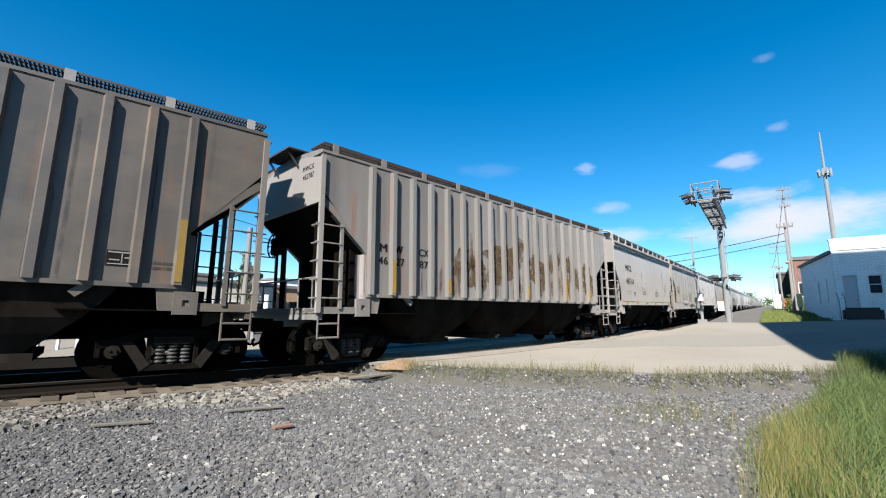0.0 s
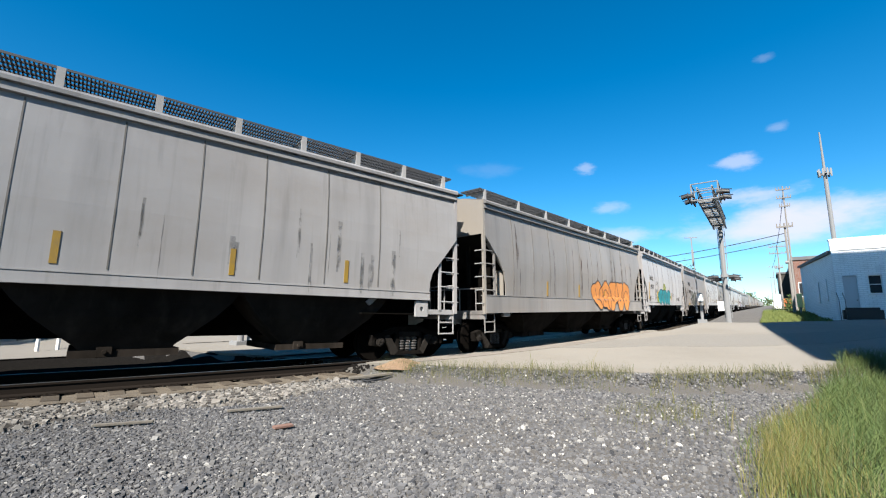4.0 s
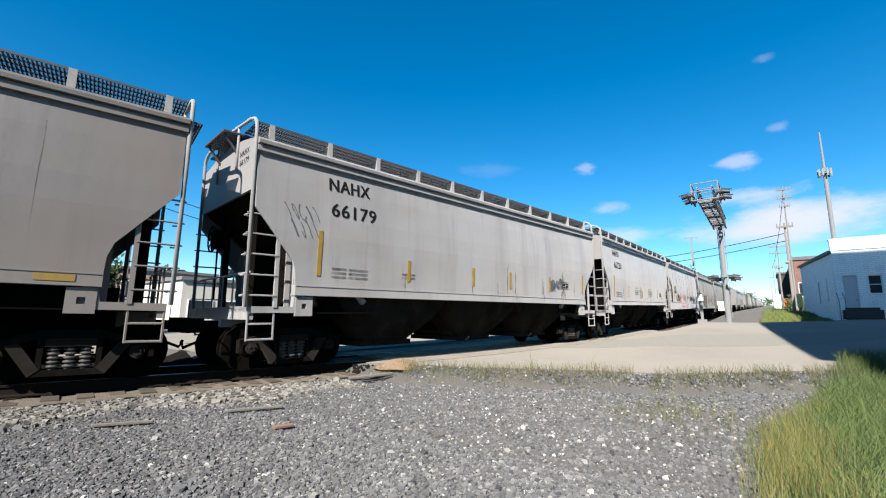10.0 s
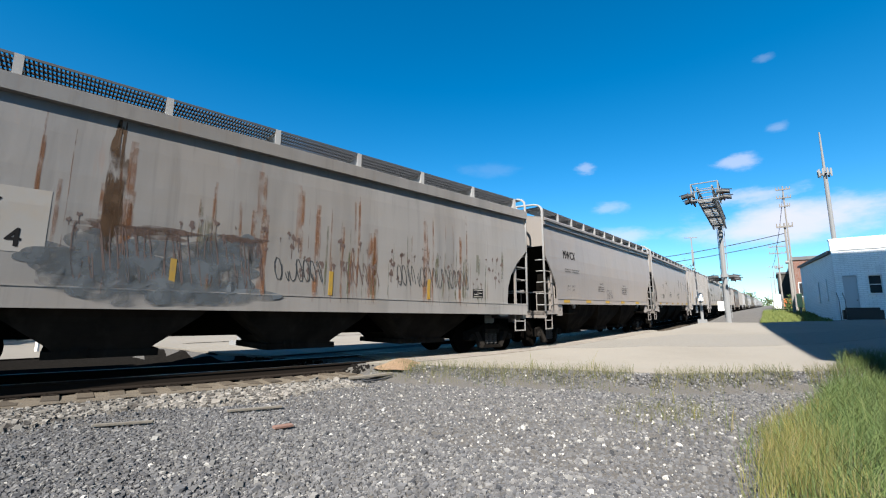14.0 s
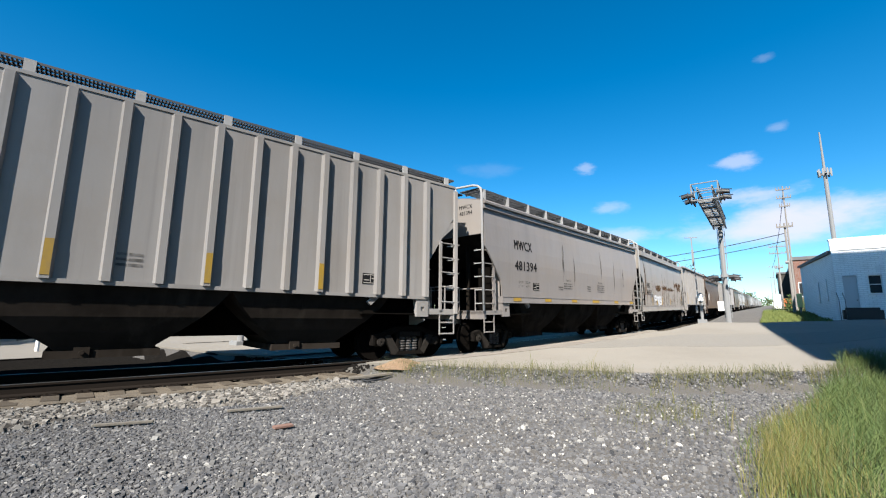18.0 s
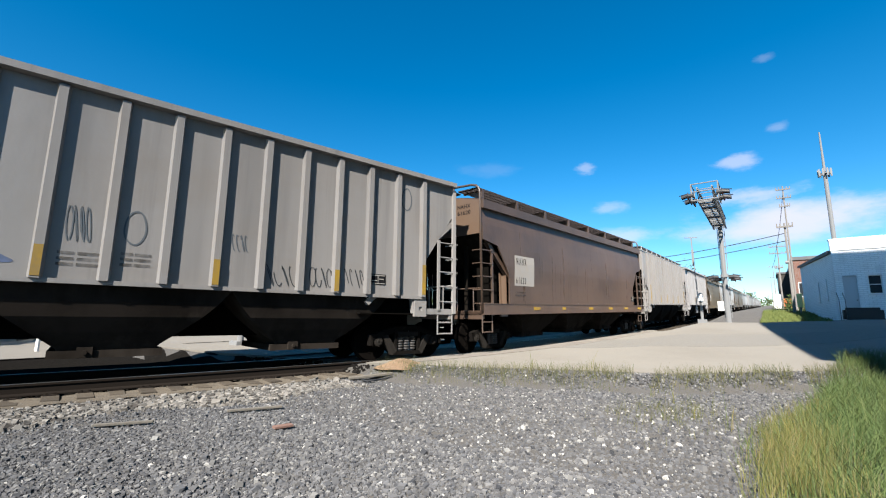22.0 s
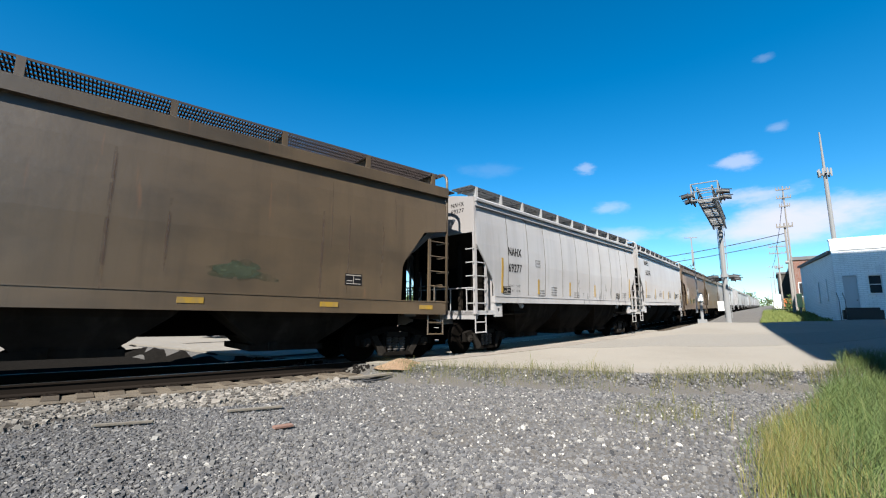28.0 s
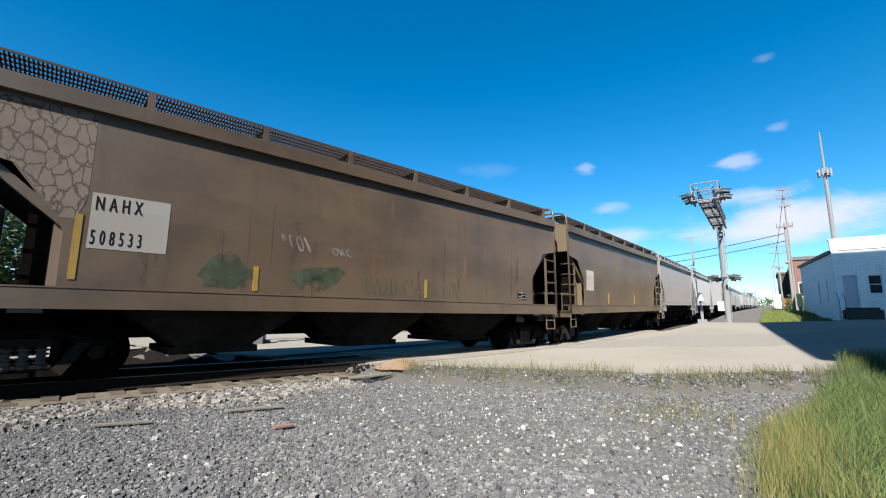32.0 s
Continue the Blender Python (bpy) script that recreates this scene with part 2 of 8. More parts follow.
def cracked(name, colour, crack):
    """Old paint split into flakes."""
    m = material(name, colour, 0.8, layers=((tuple(c * 0.75 for c in colour), (5, 5, 5), 0.45, 0.7, 0.6, 5.0),), spec=0.2)
    nodes, links = m.node_tree.nodes, m.node_tree.links
    shader = nodes["Principled BSDF"]
    old = shader.inputs["Base Color"].links[0].from_socket
    tc, mp, nz, add, vo, mr, mix = (nodes.new(k) for k in ("ShaderNodeTexCoord", "ShaderNodeMapping", "ShaderNodeTexNoise", "ShaderNodeVectorMath", "ShaderNodeTexVoronoi", "ShaderNodeMapRange", "ShaderNodeMix"))
    mp.inputs["Scale"].default_value = (6.5, 0.0, 4.0)
    nz.inputs["Scale"].default_value, nz.inputs["Detail"].default_value = 1.2, 4.0
    vo.feature = "DISTANCE_TO_EDGE"
    vo.inputs["Scale"].default_value = 1.0
    links.new(tc.outputs["Object"], mp.inputs[0]), links.new(mp.outputs[0], nz.inputs["Vector"])
    links.new(mp.outputs[0], add.inputs[0]), links.new(nz.outputs["Color"], add.inputs[1]), links.new(add.outputs[0], vo.inputs["Vector"])
    links.new(vo.outputs["Distance"], mr.inputs["Value"])
    mr.inputs["From Min"].default_value, mr.inputs["From Max"].default_value = 0.015, 0.10
    mix.data_type = "RGBA"
    links.new(mr.outputs[0], mix.inputs["Factor"])
    mix.inputs["A"].default_value = (*crack, 1)
    links.new(old, mix.inputs["B"]), links.new(mix.outputs["Result"], shader.inputs["Base Color"])
    return m


M_CRACKED = cracked("cracked_paint", (0.150, 0.122, 0.104), (0.066, 0.046, 0.034))
M_STENCIL = patchy("faded_stencil", (0.055, 0.053, 0.050), 0.2, 0.62, (9, 9, 9))
STAIN = {k: patchy("stain_" + k, c, 0.0, 0.42, (6, 6, 3)) for k, c in (("grime", (0.09, 0.065, 0.055)), ("slate", (0.10, 0.105, 0.11)), ("smudge", (0.10, 0.10, 0.06)), ("rust", (0.17, 0.075, 0.035)), ("soil", (0.075, 0.052, 0.030)))}
HAZE = {k: patchy("haze_" + k, c, 0.1, 0.95, (3, 3, 3)) for k, c in (("green", (0.176, 0.208, 0.048)), ("smudge", (0.044, 0.056, 0.036)), ("silver", (0.240, 0.232, 0.224)), ("pink", (0.336, 0.240, 0.264)), ("grime", (0.080, 0.056, 0.048)), ("navy", (0.024, 0.040, 0.080)), ("slate", (0.072, 0.084, 0.096)), ("rust", (0.060, 0.034, 0.018)), ("blue", (0.088, 0.120, 0.208)), ("soil", (0.085, 0.060, 0.034)), ("ochre", (0.20, 0.12, 0.03)))}
HAZE["film"] = patchy("haze_film", (0.075, 0.070, 0.066), 0.0, 0.55, (3, 3, 1))


# ---------- shared mesh helpers ----------
def add_box(bm, x0, x1, y0, y1, z0, z1, mat=None):
    vs = [bm.verts.new(p) for p in ((x0, y0, z0), (x1, y0, z0), (x1, y1, z0), (x0, y1, z0), (x0, y0, z1), (x1, y0, z1), (x1, y1, z1), (x0, y1, z1))]
    if mat is not None:
        for v in vs:
            v.co = mat @ v.co
    for f in ((0, 3, 2, 1), (4, 5, 6, 7), (0, 1, 5, 4), (1, 2, 6, 5), (2, 3, 7, 6), (3, 0, 4, 7)):
        bm.faces.new([vs[i] for i in f])
    return vs


def add_bar(bm, a, b, r=0.02, sides=6, r2=None):
    """A round bar from a to b."""
    a, b = Vector(a), Vector(b)
    q = (b - a).to_track_quat("Z", "Y")
    rings = []
    for p, rad in ((a, r), (b, r if r2 is None else r2)):
        rings.append([bm.verts.new(p + q @ Vector((rad * math.cos(2 * math.pi * i / sides), rad * math.sin(2 * math.pi * i / sides), 0))) for i in range(sides)])
    for i in range(sides):
        j = (i + 1) % sides
        bm.faces.new((rings[0][i], rings[0][j], rings[1][j], rings[1][i]))
    bm.faces.new(list(reversed(rings[0])))
    bm.faces.new(rings[1])


def add_beam(bm, a, b, wide, high, upv=(0, 0, 1)):
    """A square bar from a to b."""
    a, b = Vector(a), Vector(b)
    d = (b - a).normalized()
    s = d.cross(Vector(upv))
    s = s.normalized() if s.length > 1e-4 else Vector((1, 0, 0))
    u = s.cross(d)
    m = Matrix((s, d, u)).transposed().to_4x4()
    m.translation = a
    add_box(bm, -wide / 2, wide / 2, 0, (b - a).length, -high / 2, high / 2, m)


def add_tube(bm, pts, r, sides=6):
    """One bent round bar along points."""
    prev = None
    for i, p in enumerate(pts):
        d = Vector(pts[min(i + 1, len(pts) - 1)]) - Vector(pts[max(i - 1, 0)])
        q = d.to_track_quat("Z", "Y")
        ring = [bm.verts.new(Vector(p) + q @ Vector((r * math.cos(2 * math.pi * k / sides), r * math.sin(2 * math.pi * k / sides), 0))) for k in range(sides)]
        if prev:
            for k in range(sides):
                bm.faces.new((prev[k], prev[(k + 1) % sides], ring[(k + 1) % sides], ring[k]))
        else:
            bm.faces.new(list(reversed(ring)))
        prev = ring
    bm.faces.new(prev)


def add_prism(bm, outline, y0, y1):
    """An outline in x, z pulled from y0 to y1."""
    front = [bm.verts.new((x, y0, z)) for x, z in outline]
    back = [bm.verts.new((x, y1, z)) for x, z in outline]
    n = len(outline)
    bm.faces.new(front)
    bm.faces.new(list(reversed(back)))
    for i in range(n):
        j = (i + 1) % n
        bm.faces.new((front[j], front[i], back[i], back[j]))


def finish(bm, name, smooth=False):
    bmesh.ops.recalc_face_normals(bm, faces=bm.faces)
    me = bpy.data.meshes.new(name)
    bm.to_mesh(me)
    bm.free()
    if smooth:
        for p in me.polygons:
            p.use_smooth = True
    return me


def hang(name, me, mat, parent, m=None, label=""):
    """A mesh under a thing or a part, with a material of its own object."""
    ob = new(name, me)
    ob.parent = parent
    if m is not None:
        ob.matrix_basis = m
    if len(me.materials) == 0:
        me.materials.append(mat)
    ob.material_slots[0].link = "OBJECT"
    ob.material_slots[0].material = mat
    if label:
        ob["label"] = label
    return ob


def part(name, bm, mat, parent, label="", smooth=False):
    return hang(name, finish(bm, name, smooth), mat, parent, label=label)


def from_arrays(name, verts, faces, mat):
    me = bpy.data.meshes.new(name)
    me.vertices.add(len(verts))
    me.vertices.foreach_set("co", np.asarray(verts, dtype=np.float32).ravel())
    n = faces.shape[1]
    me.loops.add(faces.size)
    me.loops.foreach_set("vertex_index", np.asarray(faces, dtype=np.int32).ravel())
    me.polygons.add(len(faces))
    me.polygons.foreach_set("loop_start", np.arange(0, faces.size, n, dtype=np.int32))
    me.update()
    me.validate()
    me.shade_flat()
    me.materials.append(mat)
    return new(name, me)


# ---------- the line of the track and the lie of the land ----------
NEAR_RAIL, GAUGE = 6.2753, 1.5
_g = np.arange(900, -80, -0.25)
_sig = lambda v: 1 / (1 + np.exp(-np.clip(v / 1.5, -30, 30)))
_kap = 0.0107 * _sig(23.669 - _g) - 0.0107 * _sig(0.5 - _g)
_ph = np.concatenate([[0], np.cumsum((_kap[1:] + _kap[:-1]) / 2 * 0.25)])
_px = 900 + np.concatenate([[0], np.cumsum(-np.cos((_ph[1:] + _ph[:-1]) / 2) * 0.25)])
_py = np.concatenate([[0], np.cumsum(np.sin((_ph[1:] + _ph[:-1]) / 2) * 0.25)])


def grade(x):
    """Height of the rail heads."""
    return 0.14 * np.logaddexp(0, (np.asarray(x, dtype=float) - 10) / 4)


def rise(x, y):
    """The road side of the land climbs a little more than the track does."""
    x, y = np.asarray(x, dtype=float), np.asarray(y, dtype=float)
    w = np.clip((5.2 - y) / 2.6, 0, 1)
    w = w * w * (3 - 2 * w)
    e = 0.105 * (np.logaddexp(0, (x - 12) / 3) - np.logaddexp(0, (x - 44) / 3))
    return e * w


def track_point(s, off=0.0):
    """A place along the track: s metres along it, off metres to the far side of the near rail."""
    x, y, p = (np.interp(s, _g[::-1], a[::-1]) for a in (_px, _py, _ph))
    return Vector((x + off * math.sin(p), NEAR_RAIL + y + off * math.cos(p), float(grade(x)))), p


def road_near(y):
    """The near edge of the road, which swings off to the side away from the track."""
    return np.interp(y, [-60, -3, -1.5, -0.65, 1.64, 4.48, 6.93, 12, 120], [34, 15.6, 12.3, 11.2, 9.06, 8.2, 7.2, 6.2, 2])


def road_across(y):
    return np.interp(y, [-60, -10, -3, 0.4, 2, 7, 12, 120], [56, 34, 29.8, 27.0, 26.9, 26.4, 25.8, 20]) - road_near(y)


def land(x, y):
    """The height of the ground."""
    x, y = np.asarray(x, dtype=float), np.asarray(y, dtype=float)
    s = np.interp(x, _px[::-1], _g[::-1])
    line = NEAR_RAIL + np.interp(s, _g[::-1], _py[::-1])
    d = np.clip(np.abs(y - line - 0.75) - 1.5, 0, None)       # metres from the ends of the ties
    bed = -0.26 - 0.05 * np.clip(d / 1.5, 0, 1)
    into = np.minimum(x - road_near(y), road_near(y) + road_across(y) - x)      # metres inside the road
    w = np.clip(1 + into / 0.8, 0, 1)
    w = w * w * (3 - 2 * w)
    return grade(x) + rise(x, y) + bed * (1 - w) - 0.055 * w


# ---------- the train's run ----------
RUN = (188.9486, -24.2647, 0.8120, 4.2974, -1.3611)
GAPS = [-203.59, -188.59, -174.33, -158.92, -144.18, -129.09, -114.68, -99.77, -85.33, -70.73, -56.02, -41.45, -26.02, -10.99, 3.4,
        17.79, 33.08, 47.53, 62.26, 77.32, 92.56, 107.96, 123.42, 138.88, 153.41, 168.0, 183.29]


def run(t):
    u = (t - 16) / 16
    return sum(c * u ** (i + 1) for i, c in enumerate(RUN))


# ---------- covered hopper cars ----------
MESHES = {}


def cached(key, build, smooth=False):
    if key not in MESHES:
        bm = bmesh.new()
        build(bm)
        MESHES[key] = finish(bm, key.split("/")[0], smooth)
    return MESHES[key]


WHEELBASE = 0.83      # half the wheelbase of a truck
HALF = 1.52          # half the body's width
EAVE = 4.16
RIB_EAVE = 4.50      # rib-sided cars have higher side sheets


SILL = {"smooth": (1.44, 1.62), "deep": (1.15, 1.64), "low": (1.10, 1.40), "wide": (1.10, 1.40)}     # bottom and top of the side sills
CUT = {"smooth": [(3.06, 0.0), (2.12, 0.78), (1.9, 0.85), (1.0, 0.9)], "deep": [(3.35, 0.0), (2.75, 0.62), (2.35, 0.92), (2.0, 1.04), (1.0, 1.08)],
       "low": [(3.10, 0.0), (2.66, 0.50), (2.3, 0.76), (1.9, 0.90), (1.0, 0.93)],
       "wide": [(3.24, 0.0), (3.12, 0.72), (2.34, 1.30), (2.2, 1.35), (1.0, 1.36)]}     # height and how far the side sheet is cut back at the ends


def side_profile(kind):
    """y outwards and z, from the sill up to the eave."""
    if kind == "ribbed":
        return [(0.0, 1.52), (0.0, RIB_EAVE)]
    return [(0.062, SILL[kind][1] - 0.02), (0.080, 2.05), (0.11, 2.6), (0.105, 3.1), (0.075, 3.7), (0.03, EAVE)]


def build_side(kind, half_len, sign, insets=(1.3, 1.3)):
    """The side sheet, cut back at both ends below the slope sheets."""
    def build(bm):
        prof = side_profile(kind)
        zb, top_z = prof[0][1], prof[-1][1]
        zs = sorted({zb, top_z, *np.linspace(zb, top_z, 13), *([2.4, 3.72] if kind == "ribbed" else [q[0] for q in CUT[kind] if q[0] > zb])})
        rows = []
        for z in zs:
            y = np.interp(z, [p[1] for p in prof], [p[0] for p in prof])
            if kind == "ribbed":
                back = [float(np.interp(z, [2.4, 3.72], [i - 0.1, 0.0])) for i in insets]
            else:
                back = [float(np.interp(z, [q[0] for q in CUT[kind]][::-1], [q[1] for q in CUT[kind]][::-1]))] * 2
            rows.append([bm.verts.new((x, sign * (HALF + y), z)) for x in np.linspace(-half_len + back[0], half_len - back[1], 9)])
        for a, b in zip(rows, rows[1:]):
            for i in range(8):
                bm.faces.new((a[i], a[i + 1], b[i + 1], b[i]))
        geom = bmesh.ops.extrude_face_region(bm, geom=bm.faces[:])
        for v in geom["geom"]:
            if isinstance(v, bmesh.types.BMVert):
                v.co.y -= sign * 0.04
    return build


def build_roof(half_len, ribbed, flange, fascia=False):
    def build(bm):
        if ribbed:
            f = 0.15 if flange else 0.02
            side = [(HALF - 0.04, RIB_EAVE), (HALF + f, RIB_EAVE + 0.005), (HALF + f, RIB_EAVE + 0.055 + f * 0.4), (HALF - 0.05, RIB_EAVE + 0.085), (0.8, 4.66)]
        else:
            side = [(HALF + 0.02, EAVE), (HALF + 0.10, EAVE + 0.006), (HALF + 0.10, EAVE + 0.11), (HALF + 0.065, EAVE + 0.115), (HALF + 0.065, EAVE + 0.135), (HALF + 0.15, EAVE + 0.14),
                    (HALF + 0.16, EAVE + 0.20), (HALF + 0.12, EAVE + 0.25), (HALF + 0.02, EAVE + 0.28), (0.8, 4.58)]
        if fascia:
            side = [(HALF + 0.02, EAVE - 0.02), (HALF + 0.15, EAVE - 0.014), (HALF + 0.16, EAVE + 0.23), (HALF + 0.12, EAVE + 0.25), (HALF + 0.02, EAVE + 0.28), (0.8, 4.58)]
        prof = [(-y, z) for y, z in side] + [(0, side[-1][1] + 0.07)] + side[::-1]
        a = [bm.verts.new((-half_len - 0.02, y, z)) for y, z in prof]
        b = [bm.verts.new((half_len + 0.02, y, z)) for y, z in prof]
        for i in range(len(prof) - 1):
            bm.faces.new((a[i], a[i + 1], b[i + 1], b[i]))
        bm.faces.new(a), bm.faces.new(b), bm.faces.new((a[0], a[-1], b[-1], b[0]))
        # hatch covers along the middle
        for i in range(10):
            x = -half_len + (i + 0.5) * 2 * half_len / 10
            add_box(bm, x - 0.55, x + 0.55, -0.3, 0.3, 4.6, 4.76)
    return build


def build_end(half_len, sign):
    """The short end plate under the roof."""
    def build(bm):
        e = sign * half_len
        top = [(-HALF, 3.42), (-HALF, EAVE + 0.24), (-0.8, 4.56), (0, 4.63), (0.8, 4.56), (HALF, EAVE + 0.24), (HALF, 3.42)]
        a = [bm.verts.new((e - 0.03, y, z)) for y, z in top]
        b = [bm.verts.new((e + 0.03, y, z)) for y, z in top]
        bm.faces.new(a), bm.faces.new(b)
        for i in range(7):
            j = (i + 1) % 7
            bm.faces.new((a[i], a[j], b[j], b[i]))
    return build


def build_slope(half_len, sign, run_in=2.5):
    """The sloping sheet from the foot of the end plate down to the floor, without its edges."""
    def build(bm):
        e = sign * half_len
        x1 = sign * (half_len - run_in)
        add_prism(bm, [(e, 3.44), (x1, 1.30), (x1 - sign * 0.05, 1.36), (e - sign * 0.05, 3.50)], -HALF + 0.05, HALF - 0.05)
    return build


def build_flange(half_len, sign, y, run_in=2.5):
    """The painted edge of the slope sheet."""
    e, x1 = sign * half_len, sign * (half_len - run_in)
    return lambda bm: add_prism(bm, [(e + sign * 0.02, 3.46), (x1, 1.28), (x1 - sign * 0.09, 1.36), (e - sign * 0.07, 3.56)], y * (HALF - 0.13), y * (HALF - 0.005))


def build_end_post(half_len, sign, y):
    return lambda bm: add_beam(bm, (sign * (half_len - 0.32), y, 3.15), (sign * (half_len - 0.32), y, 1.1), 0.09, 0.11, (0, 1, 0))


def build_bulkhead(half_len, sign, inset, side, inner=0.85):
    """The upright wing plate that closes the body behind the end platform, with a stiffener."""
    def build(bm):
        x = sign * (half_len - inset)
        add_box(bm, x - 0.02, x + 0.02, min(side * inner, side * 1.47), max(side * inner, side * 1.47), 1.12, 2.42)
        add_box(bm, min(x, x + sign * 0.12), max(x, x + sign * 0.12), side * 1.3 - 0.015, side * 1.3 + 0.015, 1.12, 2.42)
    return build


def build_jack_pad(sign):
    """The lifting plate below the sill, with its hole."""
    def build(bm):
        y0, y1 = sorted((sign * (HALF - 0.02), sign * (HALF + 0.05)))
        for c in ((-0.18, -0.05, 1.08, 1.46), (0.05, 0.18, 1.08, 1.46), (-0.05, 0.05, 1.08, 1.22), (-0.05, 0.05, 1.32, 1.46)):
            add_box(bm, c[0], c[1], y0, y1, c[2], c[3])
        add_box(bm, -0.07, 0.07, sign * (HALF - 0.05) - 0.01, sign * (HALF - 0.05) + 0.01, 1.18, 1.34)
    return build


def build_shear_plate(half_len, sign):
    def build(bm):
        a, b = sorted((sign * half_len, sign * (half_len - 2.7)))
        add_box(bm, a, b, -HALF + 0.02, HALF - 0.02, 1.09, 1.115)
    return build


def build_end_board(half_len, sign):
    """Grating that crosses the roof and juts out over the end, on two struts."""
    def build(bm):
        x0, x1 = sign * (half_len - 0.25), sign * (half_len + 0.34)
        for k in range(14):
            x = x0 + (x1 - x0) * k / 13
            add_box(bm, x - 0.012, x + 0.012, -0.62, 0.62, 4.75, 4.79)
        for y in np.linspace(-0.62, 0.62, 9):
            add_box(bm, min(x0, x1), max(x0, x1), y - 0.01, y + 0.01, 4.755, 4.785)
        for y in (-0.5, 0.5):
            add_beam(bm, (x1 - sign * 0.04, y, 4.75), (sign * half_len, y, 4.35), 0.04, 0.04)
    return build


def build_end_rung(sign):
    """A rung that carries the ladder round the corner onto the end."""
    x = sign * 0.06
    return lambda bm: add_tube(bm, [(x - sign * 0.05, -(HALF + 0.02), 0), (x, -(HALF - 0.03), 0), (x, -(HALF - 0.25), 0), (x - sign * 0.08, -(HALF - 0.28), 0)], 0.015, 5)


def build_hoop(half_len, sign):
    """The bent pipe that frames the end: up both corners and across over the roof."""
    x = sign * (half_len + 0.05)
    half_path = [(x, HALF + 0.05, 1.2), (x, HALF + 0.05, 4.60), (x, HALF + 0.02, 4.74), (x, HALF - 0.08, 4.83), (x, HALF - 0.25, 4.88), (x, 0, 4.95)]
    path = [(a, -b, c) for a, b, c in half_path] + half_path[-2::-1]
    def build(bm):
        add_tube(bm, path, 0.036, 8)
        for y in (-0.6, 0.6):
            add_bar(bm, (x, y, 3.95), (x, y, 4.91), 0.026, 6)
    return build


def build_corner_post(half_len, sign, side):
    x = sign * (half_len + 0.01)
    def build(bm):
        add_beam(bm, (x, side * (HALF + 0.03), 1.12), (x, side * (HALF + 0.03), EAVE + 0.26), 0.10, 0.07, (0, 1, 0))
    return build


# Added dark filler below the slope sheet, so the shaded end reads as black.
def build_dark_end_fill(half_len, sign):
    def build(bm):
        e = sign * half_len
        add_prism(bm, [(e - sign * 0.95, 1.1), (e - sign * 0.95, 2.55), (e - sign * 2.4, 1.5), (e - sign * 2.4, 1.1)], -1.2, 1.2)
    return build


def build_ribs(xs, sign):
    def build(bm):
        for x in xs:
            add_prism_rib(bm, x, sign * HALF, sign * (HALF + 0.095), 1.52, RIB_EAVE - 0.03)
    return build


def add_prism_rib(bm, x, y0, y1, z0, z1):
    o = [(x - 0.085, y0), (x - 0.055, y1), (x + 0.055, y1), (x + 0.085, y0)]
    a = [bm.verts.new((p, q, z0)) for p, q in o]
    b = [bm.verts.new((p, q, z1)) for p, q in o]
    for i in range(4):
        j = (i + 1) % 4
        bm.faces.new((a[i], a[j], b[j], b[i]))
    bm.faces.new(a), bm.faces.new(b)


def build_single_rib(sign):
    return lambda bm: add_prism_rib(bm, 0, sign * HALF, sign * (HALF + 0.105), 1.52, RIB_EAVE - 0.03)


def build_sill(kind, half_len, sign, insets=(1.0, 1.0)):
    """The rolled channel along the foot of a side."""
    def build(bm):
        if kind == "ribbed":
            add_box(bm, -half_len + insets[0] - 0.1, half_len - insets[1] + 0.1, sign * (HALF - 0.1), sign * (HALF + 0.06), 1.46, 1.53)
            return
        z0, z1 = SILL[kind]
        back = CUT[kind][-1][1] - 0.04 if kind == "smooth" else 0.0
        y1 = HALF + 0.085
        outline = [(HALF - 0.16, z0), (y1 + 0.012, z0), (y1 + 0.012, z0 + 0.025), (y1, z0 + 0.025), (y1, z1), (y1 + 0.012, z1), (y1 + 0.012, z1 + 0.02),
                   (HALF - 0.10, z1 + 0.02), (HALF - 0.10, z1), (HALF - 0.06, z1), (HALF - 0.06, z0 + 0.025), (HALF - 0.16, z0 + 0.025)]
        rings = [[bm.verts.new((x, sign * y, z)) for y, z in outline] for x in (-half_len + back, half_len - back)]
        bm.faces.new(rings[0]), bm.faces.new(list(reversed(rings[1])))
        for i in range(len(outline)):
            j = (i + 1) % len(outline)
            bm.faces.new((rings[0][j], rings[0][i], rings[1][i], rings[1][j]))
    return build


def build_sill_end(kind, half_len, sign, s, inset):
    """The stepped plate that carries the sill down to the end of the car."""
    def build(bm):
        if kind == "ribbed":
            outline = [(half_len, 1.10), (half_len, 1.24), (half_len - inset + 0.14, 1.24), (half_len - inset + 0.14, 1.54), (half_len - inset - 0.30, 1.54), (half_len - inset - 0.22, 1.10)]
            add_prism(bm, [(s * x, z) for x, z in outline], sign * (HALF - 0.12), sign * (HALF + 0.02))
        else:
            z0, back = SILL[kind][0], CUT[kind][-1][1] - 0.04
            outline = [(half_len, 1.10), (half_len, 1.22), (half_len - back, 1.22), (half_len - back - 0.02, z0), (half_len - back - 0.22, z0), (half_len - back - 0.12, 1.10)]
            add_prism(bm, [(s * x, z) for x, z in outline], sign * (HALF - 0.1), sign * (HALF + 0.03))
    return build


